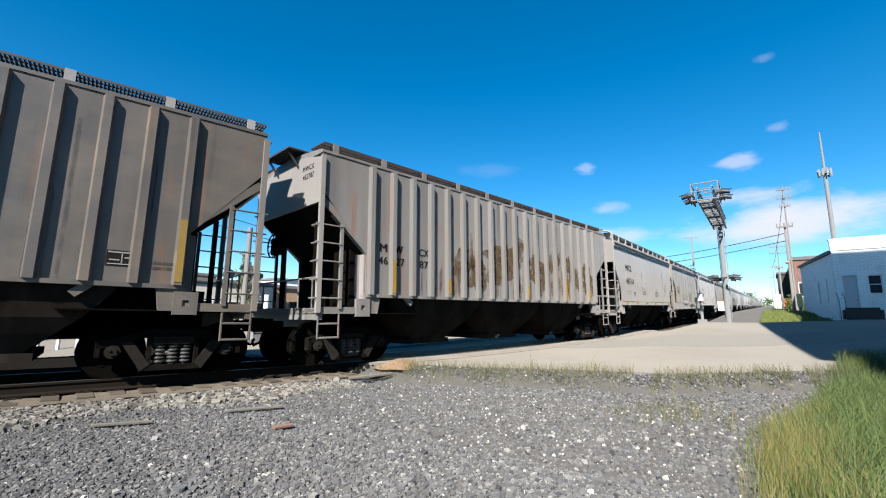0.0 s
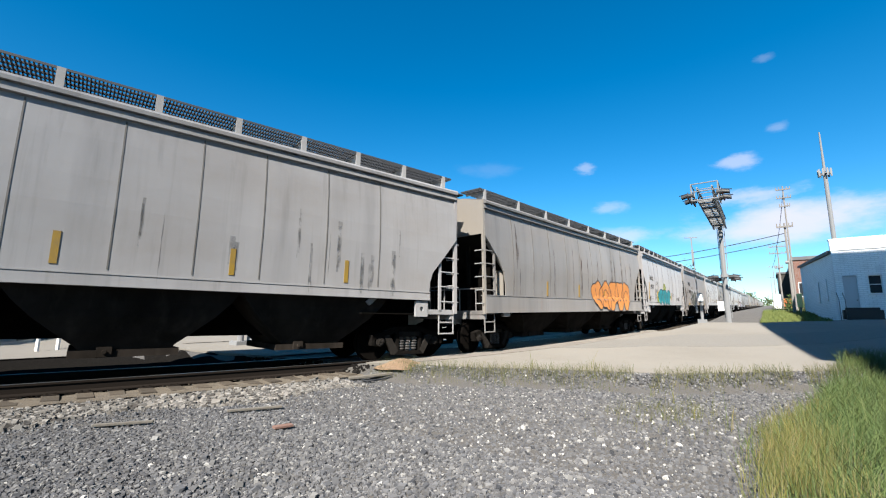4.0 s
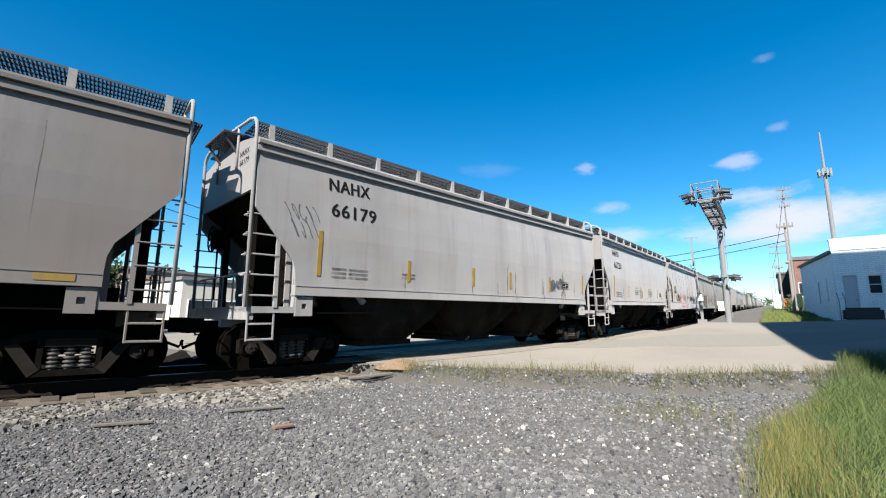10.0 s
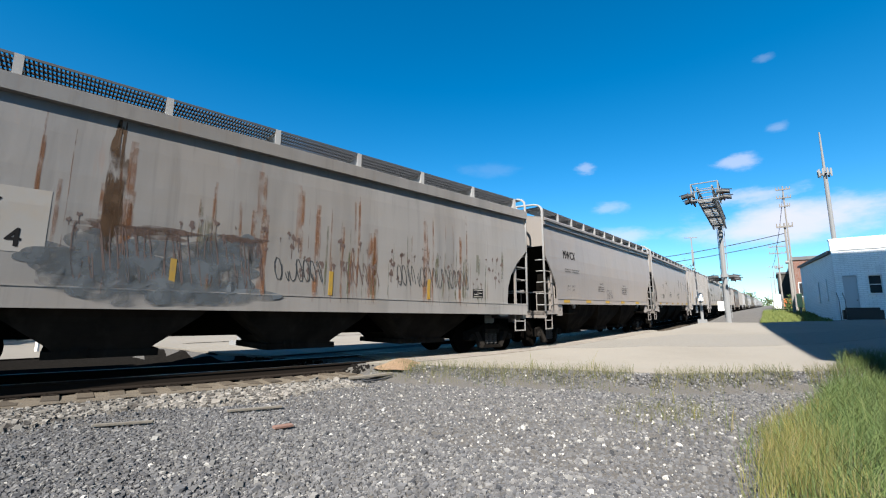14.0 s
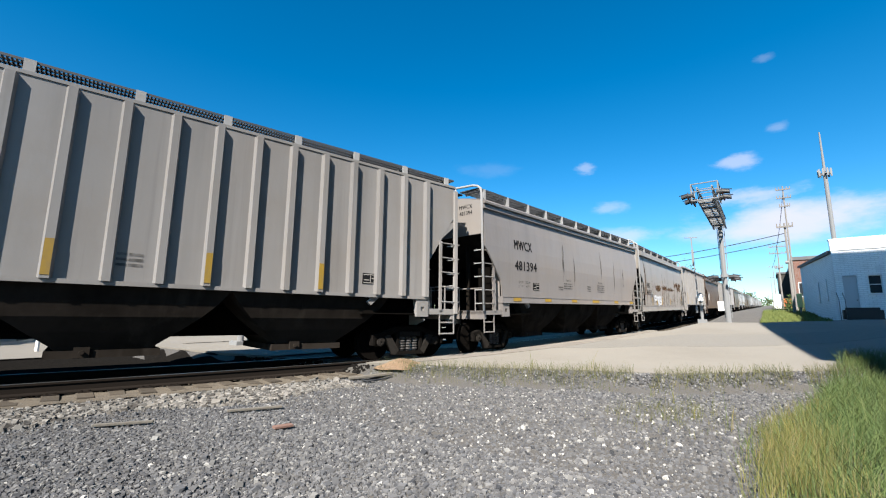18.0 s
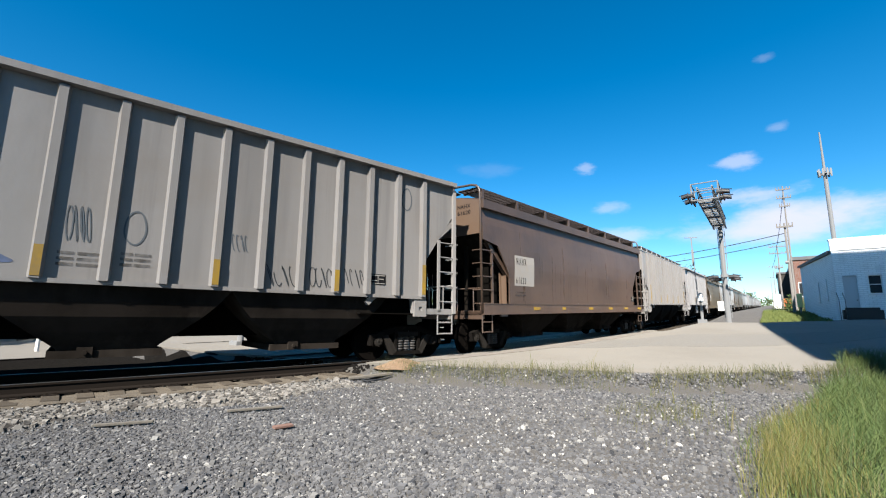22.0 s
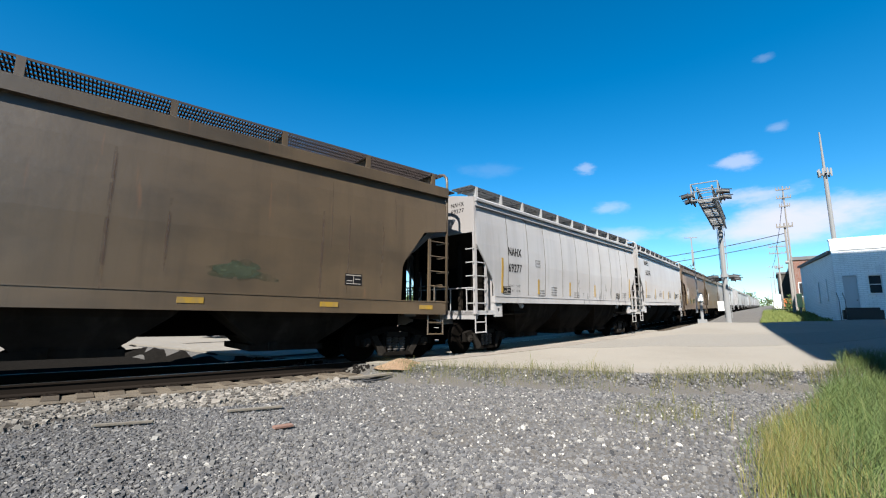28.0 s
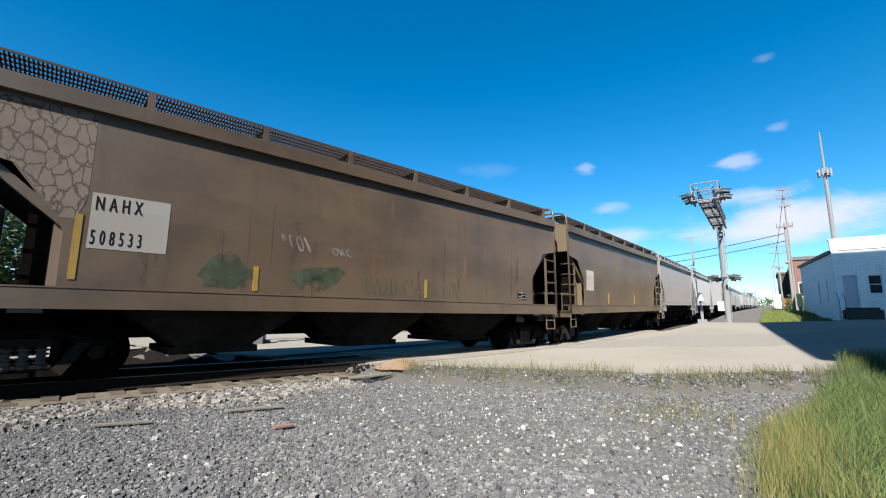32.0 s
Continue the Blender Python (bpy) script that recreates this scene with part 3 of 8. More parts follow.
def build_bay(length, wide=2 * HALF - 0.12):
    """One hopper under the body, rounded in towards its outlet gate."""
    def build(bm):
        prev = None
        for z, u in ((1.60, 0.0), (1.44, 0.0), (1.22, 0.16), (0.98, 0.38), (0.74, 0.66), (0.52, 0.93), (0.44, 1.0)):
            a, b = length / 2 + (0.62 - length / 2) * u, wide / 2 + (0.95 - wide / 2) * u ** 1.3
            ring = [bm.verts.new((x * a, y * b, z)) for x, y in ((-1, -1), (1, -1), (1, 1), (-1, 1))]
            if prev:
                for i in range(4):
                    j = (i + 1) % 4
                    bm.faces.new((prev[i], prev[j], ring[j], ring[i]))
            else:
                bm.faces.new(ring)
            prev = ring
        bm.faces.new(prev)
        add_box(bm, -0.75, 0.75, -0.98, 0.98, 0.33, 0.45)
        add_bar(bm, (-0.3, -1.08, 0.42), (-0.3, 1.08, 0.42), 0.035)
        add_box(bm, -0.40, -0.20, -1.03, -0.92, 0.34, 0.5)
    return build


def build_board(half_len, sign, low=False):
    """Grating of the running board: long bars and close cross bars."""
    def build(bm):
        y0, y1 = sorted((sign * 0.95, sign * 1.5) if low else (sign * 0.72, sign * 1.42))
        z = 4.73 if low else 4.79
        e = half_len - 0.02
        for y in np.linspace(y0, y1, 5):
            add_box(bm, -e, e, y - 0.008, y + 0.008, z - 0.02, z + 0.02)
        n = int(2 * e / 0.052)
        for i in range(n + 1):
            x = -e + i * 2 * e / n
            add_box(bm, x - 0.011, x + 0.011, y0, y1, z - 0.014, z + 0.010)
    return build


def add_prism_plate(bm, sign):
    """The gusset that holds the running board."""
    o = [(sign * 1.40, 4.40), (sign * 1.40, 4.76), (sign * 0.85, 4.76)]
    a, b = [[bm.verts.new((x, y, z)) for y, z in o] for x in (-0.02, 0.02)]
    bm.faces.new(a), bm.faces.new(b)
    for i in range(3):
        j = (i + 1) % 3
        bm.faces.new((a[i], a[j], b[j], b[i]))


def build_bracket(sign, low=False):
    def build(bm):
        if low:
            add_box(bm, -0.07, 0.07, min(sign * 1.50, sign * 1.53), max(sign * 1.50, sign * 1.53), RIB_EAVE + 0.02, 4.75)
            add_box(bm, -0.03, 0.03, min(sign * 0.95, sign * 1.5), max(sign * 0.95, sign * 1.5), 4.67, 4.71)
            return
        add_box(bm, -0.055, 0.055, min(sign * 1.40, sign * 1.43), max(sign * 1.40, sign * 1.43), EAVE + 0.25, 4.81)
        add_box(bm, -0.03, 0.03, min(sign * 0.72, sign * 1.42), max(sign * 0.72, sign * 1.42), 4.72, 4.77)
        add_prism_plate(bm, sign)
    return build


def build_ladder(sign, way, high=3.0):
    """The inner stile and the rungs that reach out to the corner post."""
    def build(bm):
        x = way * 0.50
        add_box(bm, x - 0.035, x + 0.035, min(sign * HALF, sign * (HALF + 0.05)), max(sign * HALF, sign * (HALF + 0.05)), 1.2, high)
        for i in range(5):
            z = 1.42 + i * 0.38
            add_bar(bm, (-way * 0.12, sign * (HALF + 0.05), z), (x, sign * (HALF + 0.05), z), 0.017, 5)
    return build


def build_step(sign):
    """The stirrup step below the sill."""
    def build(bm):
        for z in (0.62, 0.9):
            add_bar(bm, (0, sign * HALF, z), (0.48, sign * HALF, z), 0.02, 5)
        for x in (0, 0.48):
            add_bar(bm, (x, sign * HALF, 1.2), (x, sign * HALF, 0.6), 0.02, 5)
    return build


def build_platform(sign, half_len):
    def build(bm):
        e = sign * half_len
        add_box(bm, min(e, e - sign * 0.55), max(e, e - sign * 0.55), -HALF, HALF, 1.02, 1.10)
        add_box(bm, min(e, e - sign * 0.12), max(e, e - sign * 0.12), -HALF, HALF, 0.88, 1.12)
        for y in np.linspace(-1.2, 1.2, 5):
            add_bar(bm, (e - sign * 0.05, y, 1.1), (e - sign * 0.05, y, 1.75), 0.018, 5)
        add_bar(bm, (e - sign * 0.05, -HALF, 1.75), (e - sign * 0.05, HALF, 1.75), 0.02, 5)
        add_box(bm, -half_len if sign < 0 else half_len - 3, -half_len + 3 if sign < 0 else half_len, -0.22, 0.22, 0.72, 1.02)
    return build


def build_coupler(sign, half_len, reach):
    def build(bm):
        e = sign * half_len
        add_beam(bm, (e - sign * 0.3, 0, 0.86), (e + sign * (reach - 0.18), 0, 0.86), 0.16, 0.18)
        add_box(bm, min(e + sign * (reach - 0.28), e + sign * (reach + 0.05)), max(e + sign * (reach - 0.28), e + sign * (reach + 0.05)), -0.16, 0.14, 0.72, 1.0)
        pts = [(e, 0.35, 0.85), (e + sign * 0.18, 0.32, 0.55), (e + sign * (reach - 0.05), 0.25, 0.42), (e + sign * reach, 0.2, 0.55)]
        add_tube(bm, pts, 0.03)
    return build


def build_brake(bm):
    """Hand wheel, rod, air cylinder and its bracket."""
    n = 16
    for i in range(n):
        a, b = 2 * math.pi * i / n, 2 * math.pi * (i + 1) / n
        add_bar(bm, (0, 0.28 * math.cos(a), 0.28 * math.sin(a)), (0, 0.28 * math.cos(b), 0.28 * math.sin(b)), 0.018, 5)
    for i in range(4):
        a = math.pi * i / 4
        add_bar(bm, (0, 0.28 * math.cos(a), 0.28 * math.sin(a)), (0, -0.28 * math.cos(a), -0.28 * math.sin(a)), 0.012, 4)
    add_box(bm, 0.02, 0.2, -0.15, 0.15, -0.2, 0.2)
    add_bar(bm, (0.12, 0, -0.2), (0.12, 0, -1.3), 0.02, 5)


def build_tank(bm):
    add_bar(bm, (-0.45, 0, 0), (0.45, 0, 0), 0.2, 12)
    add_box(bm, -0.3, -0.2, -0.25, 0.25, -0.25, 0.1)
    add_box(bm, 0.5, 0.85, -0.14, 0.14, -0.12, 0.12)
    add_bar(bm, (0.45, 0, 0.05), (1.4, 0.1, 0.1), 0.025, 5)


def build_sideframe(sign):
    """Cast side frame: top chord, slanting braces, columns, bottom seat and pedestals."""
    def build(bm):
        y0, y1 = sign * 0.96, sign * 1.12
        add_prism(bm, [(-1.05, 0.50), (-1.05, 0.60), (-0.75, 0.66), (-0.35, 0.80), (0.35, 0.80), (0.75, 0.66), (1.05, 0.60), (1.05, 0.50), (0.7, 0.53), (0.36, 0.68), (-0.36, 0.68), (-0.7, 0.53)], y0, y1)
        for s in (-1, 1):
            add_prism(bm, [(s * 0.38, 0.68), (s * 0.31, 0.68), (s * 0.31, 0.2), (s * 0.38, 0.2)], y0, y1)
            add_prism(bm, [(s * 1.06, 0.6), (s * 1.06, 0.36), (s * 0.99, 0.36), (s * 0.99, 0.6)], y0, y1)
        add_prism(bm, [(-0.46, 0.12), (0.46, 0.12), (0.42, 0.21), (-0.42, 0.21)], y0, y1)
    return build


def build_spring(bm):
    """One coil spring, turned as a ribbed column."""
    prev = None
    for k in range(11):
        r = 0.088 if k % 2 else 0.055
        for z in (0.215 + k * 0.031, 0.215 + k * 0.031 + 0.026):
            ring = [bm.verts.new((r * math.cos(0.6283 * i), r * math.sin(0.6283 * i), z)) for i in range(10)]
            if prev:
                for i in range(10):
                    bm.faces.new((prev[i], prev[(i + 1) % 10], ring[(i + 1) % 10], ring[i]))
            prev = ring


def build_brace(sign, s):
    """The slanting arm of the side frame."""
    return lambda bm: add_prism(bm, [(s * 0.74, 0.58), (s * 0.58, 0.60), (s * 0.32, 0.22), (s * 0.44, 0.12)], sign * 0.97, sign * 1.13)


def build_bearing(sign):
    """The axle's end cap with its three bolts."""
    def build(bm):
        add_bar(bm, (0, sign * 0.90, 0), (0, sign * 1.13, 0), 0.125, 14, 0.105)
        add_bar(bm, (0, sign * 1.13, 0), (0, sign * 1.15, 0), 0.07, 10)
        for k in range(3):
            a = 0.5 + k * 2.094
            add_bar(bm, (0.045 * math.cos(a), sign * 1.14, 0.045 * math.sin(a)), (0.045 * math.cos(a), sign * 1.17, 0.045 * math.sin(a)), 0.018, 6)
    return build


def build_wheelset(bm):
    for s in (-1, 1):
        add_bar(bm, (0, s * 0.69, 0), (0, s * 0.80, 0), 0.44, 28)
        add_bar(bm, (0, s * 0.66, 0), (0, s * 0.70, 0), 0.475, 28)
        add_bar(bm, (0, s * 0.8, 0), (0, s * 0.83, 0), 0.14, 12)
        for k in range(3):
            a = k * 2.1
            add_bar(bm, (0.24 * math.cos(a), s * 0.79, 0.24 * math.sin(a)), (0.24 * math.cos(a), s * 0.81, 0.24 * math.sin(a)), 0.05, 8)
    add_bar(bm, (0, -0.9, 0), (0, 0.9, 0), 0.08, 10)


def build_bolster(bm):
    add_box(bm, -0.2, 0.2, -0.95, 0.95, 0.42, 0.66)
    add_box(bm, -0.35, 0.35, -0.3, 0.3, 0.66, 0.78)


def text_mesh(body, size):
    key = "lettering/%s/%s" % (body, size)
    if key not in MESHES:
        cu = bpy.data.curves.new("lettering", "FONT")
        cu.body, cu.size, cu.extrude, cu.resolution_u = body, size, 0.0, 3
        cu.space_character = 1.1
        tmp = bpy.data.objects.new("lettering", cu)
        scene.collection.objects.link(tmp)
        MESHES[key] = bpy.data.meshes.new_from_object(tmp.evaluated_get(bpy.context.evaluated_depsgraph_get()))
        bpy.data.objects.remove(tmp)
        bpy.data.curves.remove(cu)
    return MESHES[key]


def layered(body, x0, x1, z0, z1, offsets, place, wave=0.0):
    """Lettering stretched to a box and thickened by shifted layers; place(x, z, lift) puts a point on its surface."""
    src = text_mesh(body, 1.0)
    co = np.array([v.co[:2] for v in src.vertices])
    lo, hi = co.min(0), co.max(0)
    verts, faces = [], []
    for k, (dx, dz) in enumerate(offsets):
        n = len(verts)
        for x, y in (co - lo) / (hi - lo):
            px, pz = x0 + (x1 - x0) * x + dx, z0 + (z1 - z0) * y + dz
            if wave:
                pz += wave * (z1 - z0) * math.sin(7.3 * px + 1.0)
                px += wave * (z1 - z0) * math.sin(5.1 * pz + 2.3 * px)
            verts.append(place(px, pz, 0.0006 * k))
        faces += [[n + i for i in p.vertices] for p in src.polygons]
    me = bpy.data.meshes.new("lettering")
    me.from_pydata(verts, [], faces)
    return me


BOLD = [(-1.0, 0), (1.0, 0), (-0.37, 0.32), (0.37, -0.32)]


def side_text(kind, body, x0, x1, z0, z1, lift=0.006):
    """Bold lettering that lies on the side of a car."""
    k = min(0.017, 0.055 * (x1 - x0) / len(body))
    return layered(body, x0 + k, x1 - k, z0, z1, [(a * k, b * k) for a, b in BOLD], lambda x, z, d: (x, side_y(kind, z) - lift - d, z))


def side_y(kind, z):
    """The outside of a car's side at a height."""
    if kind != "ribbed" and z < SILL[kind][1] + 0.02:
        return -(HALF + 0.098)
    prof = side_profile(kind)
    return -(HALF + float(np.interp(z, [p[1] for p in prof], [p[0] for p in prof])))


def side_panel(kind, x0, x1, z0, z1, lift=0.006, n=1):
    """A thin plate that follows the car's side."""
    def build(bm):
        zs = np.linspace(z0, z1, 5 if z1 - z0 < 1.2 else 22)
        rows = [[bm.verts.new((x, side_y(kind, z) - d, z)) for x in (x0, x1) for d in (0.0, lift)] for z in zs]
        for a, b in zip(rows, rows[1:]):
            bm.faces.new((a[1], a[3], b[3], b[1]))
            bm.faces.new((a[0], a[1], b[1], b[0])), bm.faces.new((a[2], a[3], b[3], b[2]))
        for r in (rows[0], rows[-1]):
            bm.faces.new((r[0], r[2], r[3], r[1]))
    return build


def peeled(kind, u0, u1, z0, z1, start):
    """A thin coat on the side sheet that stops at the cut-back edge."""
    def build(bm):
        prev = None
        for z in np.linspace(z0, z1, 18):
            a = max(u0, 0.58 + float(np.interp(z, [q[0] for q in CUT[kind]][::-1], [q[1] for q in CUT[kind]][::-1])))
            b = max(a + 0.01, u1 - 0.35 * max(0.0, 2.75 - z))
            row = [bm.verts.new((u - start, side_y(kind, z) - 0.003, z)) for u in (a, b)]
            if prev:
                bm.faces.new((prev[0], prev[1], row[1], row[0]))
            prev = row
    return build


def foot_z(kind):
    """The lowest height at which paint can lie on a side."""
    return (1.56 if kind == "ribbed" else SILL[kind][0]) + 0.02


def ribbon(bm, kind, pts, wide, lift=0.008):
    """A painted stroke along points (x, z) on the car's side."""
    left, right = [], []
    for i, (x, z) in enumerate(pts):
        a, b = pts[max(0, i - 1)], pts[min(len(pts) - 1, i + 1)]
        d = Vector((b[0] - a[0], b[1] - a[1]))
        d = d.normalized() if d.length > 1e-6 else Vector((1, 0))
        nx, nz = -d.y * wide / 2, d.x * wide / 2
        for side, s in ((left, 1), (right, -1)):
            side.append(bm.verts.new((x + s * nx, side_y(kind, z + s * nz) - lift, z + s * nz)))
    for i in range(len(pts) - 1):
        bm.faces.new((left[i], left[i + 1], right[i + 1], right[i]))


def blob(bm, kind, cx, cz, rx, rz, seed, lift=0.007, wob=0.18):
    """A rounded painted patch on the car's side."""
    rnd = random.Random(seed)
    ph = [rnd.uniform(0, 6.28) for _ in range(4)]
    ring = []
    mid = bm.verts.new((cx, side_y(kind, cz) - lift, cz))
    for i in range(36):
        a = 2 * math.pi * i / 36
        r = 1 + wob * (math.sin(2 * a + ph[0]) * 0.5 + math.sin(3 * a + ph[1]) * 0.4 + math.sin(5 * a + ph[2]) * 0.25)
        x, z = cx + rx * r * math.cos(a), cz + rz * r * math.sin(a)
        z = max(z, foot_z(kind))
        ring.append(bm.verts.new((x, side_y(kind, z) - lift, z)))
    for i in range(36):
        bm.faces.new((mid, ring[i], ring[(i + 1) % 36]))


def ring_points(kind, cx, cz, rx, rz, seed, wob=0.18):
    rnd = random.Random(seed)
    ph = [rnd.uniform(0, 6.28) for _ in range(4)]
    out = []
    for i in range(37):
        a = 2 * math.pi * i / 36
        r = 1 + wob * (math.sin(2 * a + ph[0]) * 0.5 + math.sin(3 * a + ph[1]) * 0.4 + math.sin(5 * a + ph[2]) * 0.25)
        out.append((cx + rx * r * math.cos(a), max(foot_z(kind), cz + rz * r * math.sin(a))))
    return out


def scribble(bm, kind, x0, z0, wide, high, seed, strokes=8, thick=0.03):
    """Loose looping tag strokes that spell nothing."""
    rnd = random.Random(seed)
    for k in range(strokes):
        cx = x0 + wide * (k + 0.5) / strokes
        w = wide / strokes
        pts = []
        p, q = rnd.uniform(0.6, 2.0), rnd.uniform(0, 6.28)
        for i in range(11):
            u = i / 10
            pts.append((cx + w * 0.55 * math.sin(q + p * u * 4), z0 + high * (0.5 + 0.5 * math.cos(q * 1.3 + u * 4.2 * p))))
        ribbon(bm, kind, pts, thick)


def bubble_letters(kind, x0, x1, z0, z1, n, seed, line=0.035):
    """A row of rounded, overlapping shapes with outlines, as sprayed on; it spells nothing."""
    rnd = random.Random(seed)
    w = (x1 - x0) / n
    out = []
    for i in range(n):
        bm_fill, bm_line = bmesh.new(), bmesh.new()
        cx, cz = x0 + w * (i + 0.5), (z0 + z1) / 2 + rnd.uniform(-0.05, 0.05)
        rx, rz = w * rnd.uniform(0.60, 0.72), (z1 - z0) * rnd.uniform(0.46, 0.54)
        sd = seed * 31 + i
        blob(bm_fill, kind, cx, cz, rx, rz, sd, 0.010 + 0.001 * i, 0.28)
        ribbon(bm_line, kind, ring_points(kind, cx, cz, rx, rz, sd, 0.28), line, 0.016 + 0.001 * i)
        k = rnd.choice((0, 1, 2))
        pts = [(cx + rx * 0.45 * math.cos(a + k), cz + rz * 0.4 * math.sin(a * (1 + 0.3 * k))) for a in np.linspace(0.4, 4.6, 9)]
        ribbon(bm_line, kind, pts, line * 0.9, 0.022)
        out.append((bm_fill, bm_line))
    return out


RING = [(0.05 * math.cos(0.7854 * i), 0.05 * math.sin(0.7854 * i)) for i in range(8)]
THICK = [(0.075 * math.cos(0.5236 * i), 0.075 * math.sin(0.5236 * i)) for i in range(12)] + [(0, 0)]


def decorate(car, shape, length, marks, rib_at=()):
    """Small markings, seams, reflectors and sprayed patches on the side that faces the road. Distances run from the front coupling."""
    start = length / 2
    for mk in marks:
        what, v = mk[0], mk[1:]
        if what == "seam":
            for u in v:
                hang("weld_seam", cached("weld_seam/%s" % shape, side_panel(shape, -0.011, 0.011, 1.70, EAVE - 0.02, 0.009)), M_SEAM, car, pose(u - start, 0, 0))
        elif what == "yv":
            z0, z1 = v[:2]
            for u in v[2:]:
                hang("reflector", cached("reflector/v/%s/%s/%s" % (shape, z0, z1), side_panel(shape, -0.045, 0.045, z0, z1, 0.012)), M_YELLOW, car, pose(u - start, 0, 0), "vertical yellow reflector strip")
        elif what == "yr":
            z0, z1 = v[:2]
            for u in v[2:]:
                hang("reflector", cached("reflector/r/%s/%s" % (z0, z1), lambda bm: add_box(bm, -0.052, 0.052, -(HALF + 0.113), -(HALF + 0.107), z0, z1)), M_YELLOW, car, pose(min(rib_at, key=lambda q: abs(q - u + start)), 0, 0), "vertical yellow reflector strip")
        elif what == "ys":
            zc = (SILL[shape][0] + SILL[shape][1]) / 2 + 0.02
            w = v[0] / 2
            for u in v[1:]:
                hang("reflector", cached("reflector/s/%s/%s" % (shape, w), lambda bm: add_box(bm, -w, w, -(HALF + 0.095), -(HALF + 0.083), zc - 0.05, zc + 0.05)), M_YELLOW, car, pose(u - start, 0, 0), "yellow reflector strip on the sill")
        elif what == "bars":
            u, z, w, n = v
            for i in range(n):
                for a, b in ((0.0, 0.38), (0.46, 1.0)):
                    hang("data_stencil", cached("data_stencil/%s/%.2f/%s/%s" % (shape, z - i * 0.085, w, a), side_panel(shape, a * w, b * w, z - i * 0.085, z - i * 0.085 + 0.04, 0.009)), M_STENCIL, car, pose(u - start, 0, 0))
        elif what == "peel":
            u0, u1, z0, z1 = v
            hang("cracked_paint", cached("cracked_paint", peeled(shape, u0, u1, z0, z1, start)), M_CRACKED, car, label="flaking tan-grey paint with dark cracks")
        elif what == "words":
            body, u0, u1, z0, z1 = v
            hang("stencilled_words", layered(body, u0 - start, u1 - start, z0, z1, [(0, 0), (0.005, 0)], lambda x, z, d: (x, side_y(shape, z) - 0.007 - d, z)), M_STENCIL, car, label="small stencilled words")
        elif what == "box":
            for u, z in v:
                me = cached("stencil_box/%s/%s" % (shape, z), lambda bm: [side_panel(shape, *q, 0.010)(bm) for q in ((0, 0.3, z, z + 0.02), (0, 0.3, z + 0.2, z + 0.22), (0, 0.02, z, z + 0.22), (0.28, 0.3, z, z + 0.22), (0.06, 0.24, z + 0.08, z + 0.14))])
                hang("stencil_box", me, M_STENCIL, car, pose(u - start, 0, 0))
        elif what == "plate":
            for u, z in v:
                me = cached("data_plate/%s/%s" % (shape, z), side_panel(shape, 0, 0.4, z, z + 0.24, 0.010))
                d = hang("data_plate", me, M_LETTER, car, pose(u - start, 0, 0), "black stencilled data panel")
                for q in ((0.02, 0.38, z + 0.2, z + 0.22), (0.02, 0.38, z + 0.02, z + 0.035), (0.19, 0.205, z + 0.04, z + 0.19), (0.04, 0.17, z + 0.08, z + 0.10), (0.23, 0.36, z + 0.12, z + 0.14)):
                    hang("panel_line", cached("panel_line/%s/%s/%s" % (shape, z, q), side_panel(shape, *q, 0.013)), M_PLATE, d)
        elif what == "tag":
            u, z, w, h, seed, colour = v
            bm = bmesh.new()
            scribble(bm, shape, u - start, z, w, h, seed, max(4, int(w / 0.14)), 0.016)
            tagged(part("graffiti_tag", bm, SPRAY[colour], car, "loose %s spray-paint strokes" % colour), kind="stuff")
        elif what == "ring":
            u, z, r, colour = v
            bm = bmesh.new()
            ribbon(bm, shape, ring_points(shape, u - start, z, r * 0.5, r, 3, 0.05), 0.025)
            part("graffiti_ring", bm, SPRAY[colour], car, "chalked ring")
        elif what == "bubble":
            u0, u1, z0, z1, n, fill, line, seed = v
            for a, b in bubble_letters(shape, u0 - start, u1 - start, z0, z1, n, seed):
                g = part("graffiti", a, SPRAY[fill], car, "%s sprayed bubble shape" % fill)
                tagged(part("graffiti_outline", b, SPRAY[line], g), kind="stuff")
        elif what == "piece":
            body, u0, u1, z0, z1, fill, line, wave = v
            w = (u1 - u0) / len(body)
            k = (z1 - z0) / 1.06
            for i, ch in enumerate(body):
                a, b = u0 + w * i - 0.02 - start, u0 + w * (i + 1) + 0.02 - start
                dz = 0.06 * (z1 - z0) * (-1) ** i
                out = tagged(hang("graffiti_outline", layered(ch, a, b, z0 + dz, z1 + dz, [(q * 2.3 * k, r * 2.3 * k) for q, r in RING], lambda x, z, d: (x, side_y(shape, z) - 0.009 - d, z), wave), SPRAY[line], car, label="%s sprayed letter outline" % line), kind="stuff")
                tagged(hang("graffiti_letter", layered(ch, a, b, z0 + dz, z1 + dz, [(q * k, r * k) for q, r in THICK], lambda x, z, d: (x, side_y(shape, z) - 0.016 - d, z), wave), SPRAY[fill], out, label="%s sprayed block letter" % fill), kind="stuff")
        elif what == "haze":
            u, z, rx, rz, colour, seed = v
            rnd = random.Random(seed)
            bm = bmesh.new()
            for i in range(12):
                blob(bm, shape, u - start + rnd.uniform(-0.7, 0.7) * rx, z + rnd.uniform(-0.6, 0.6) * rz, rx * rnd.uniform(0.2, 0.45), rz * rnd.uniform(0.3, 0.55), seed + i, 0.003 + 0.0005 * i, 0.45)
            tagged(part("spray_patch", bm, HAZE[colour], car, "ragged %s patch" % colour), kind="stuff")
        elif what == "drips":
            rnd = random.Random(v[-1])
            u0, u1, z0, z1, n = v[:5]
            bm = bmesh.new()
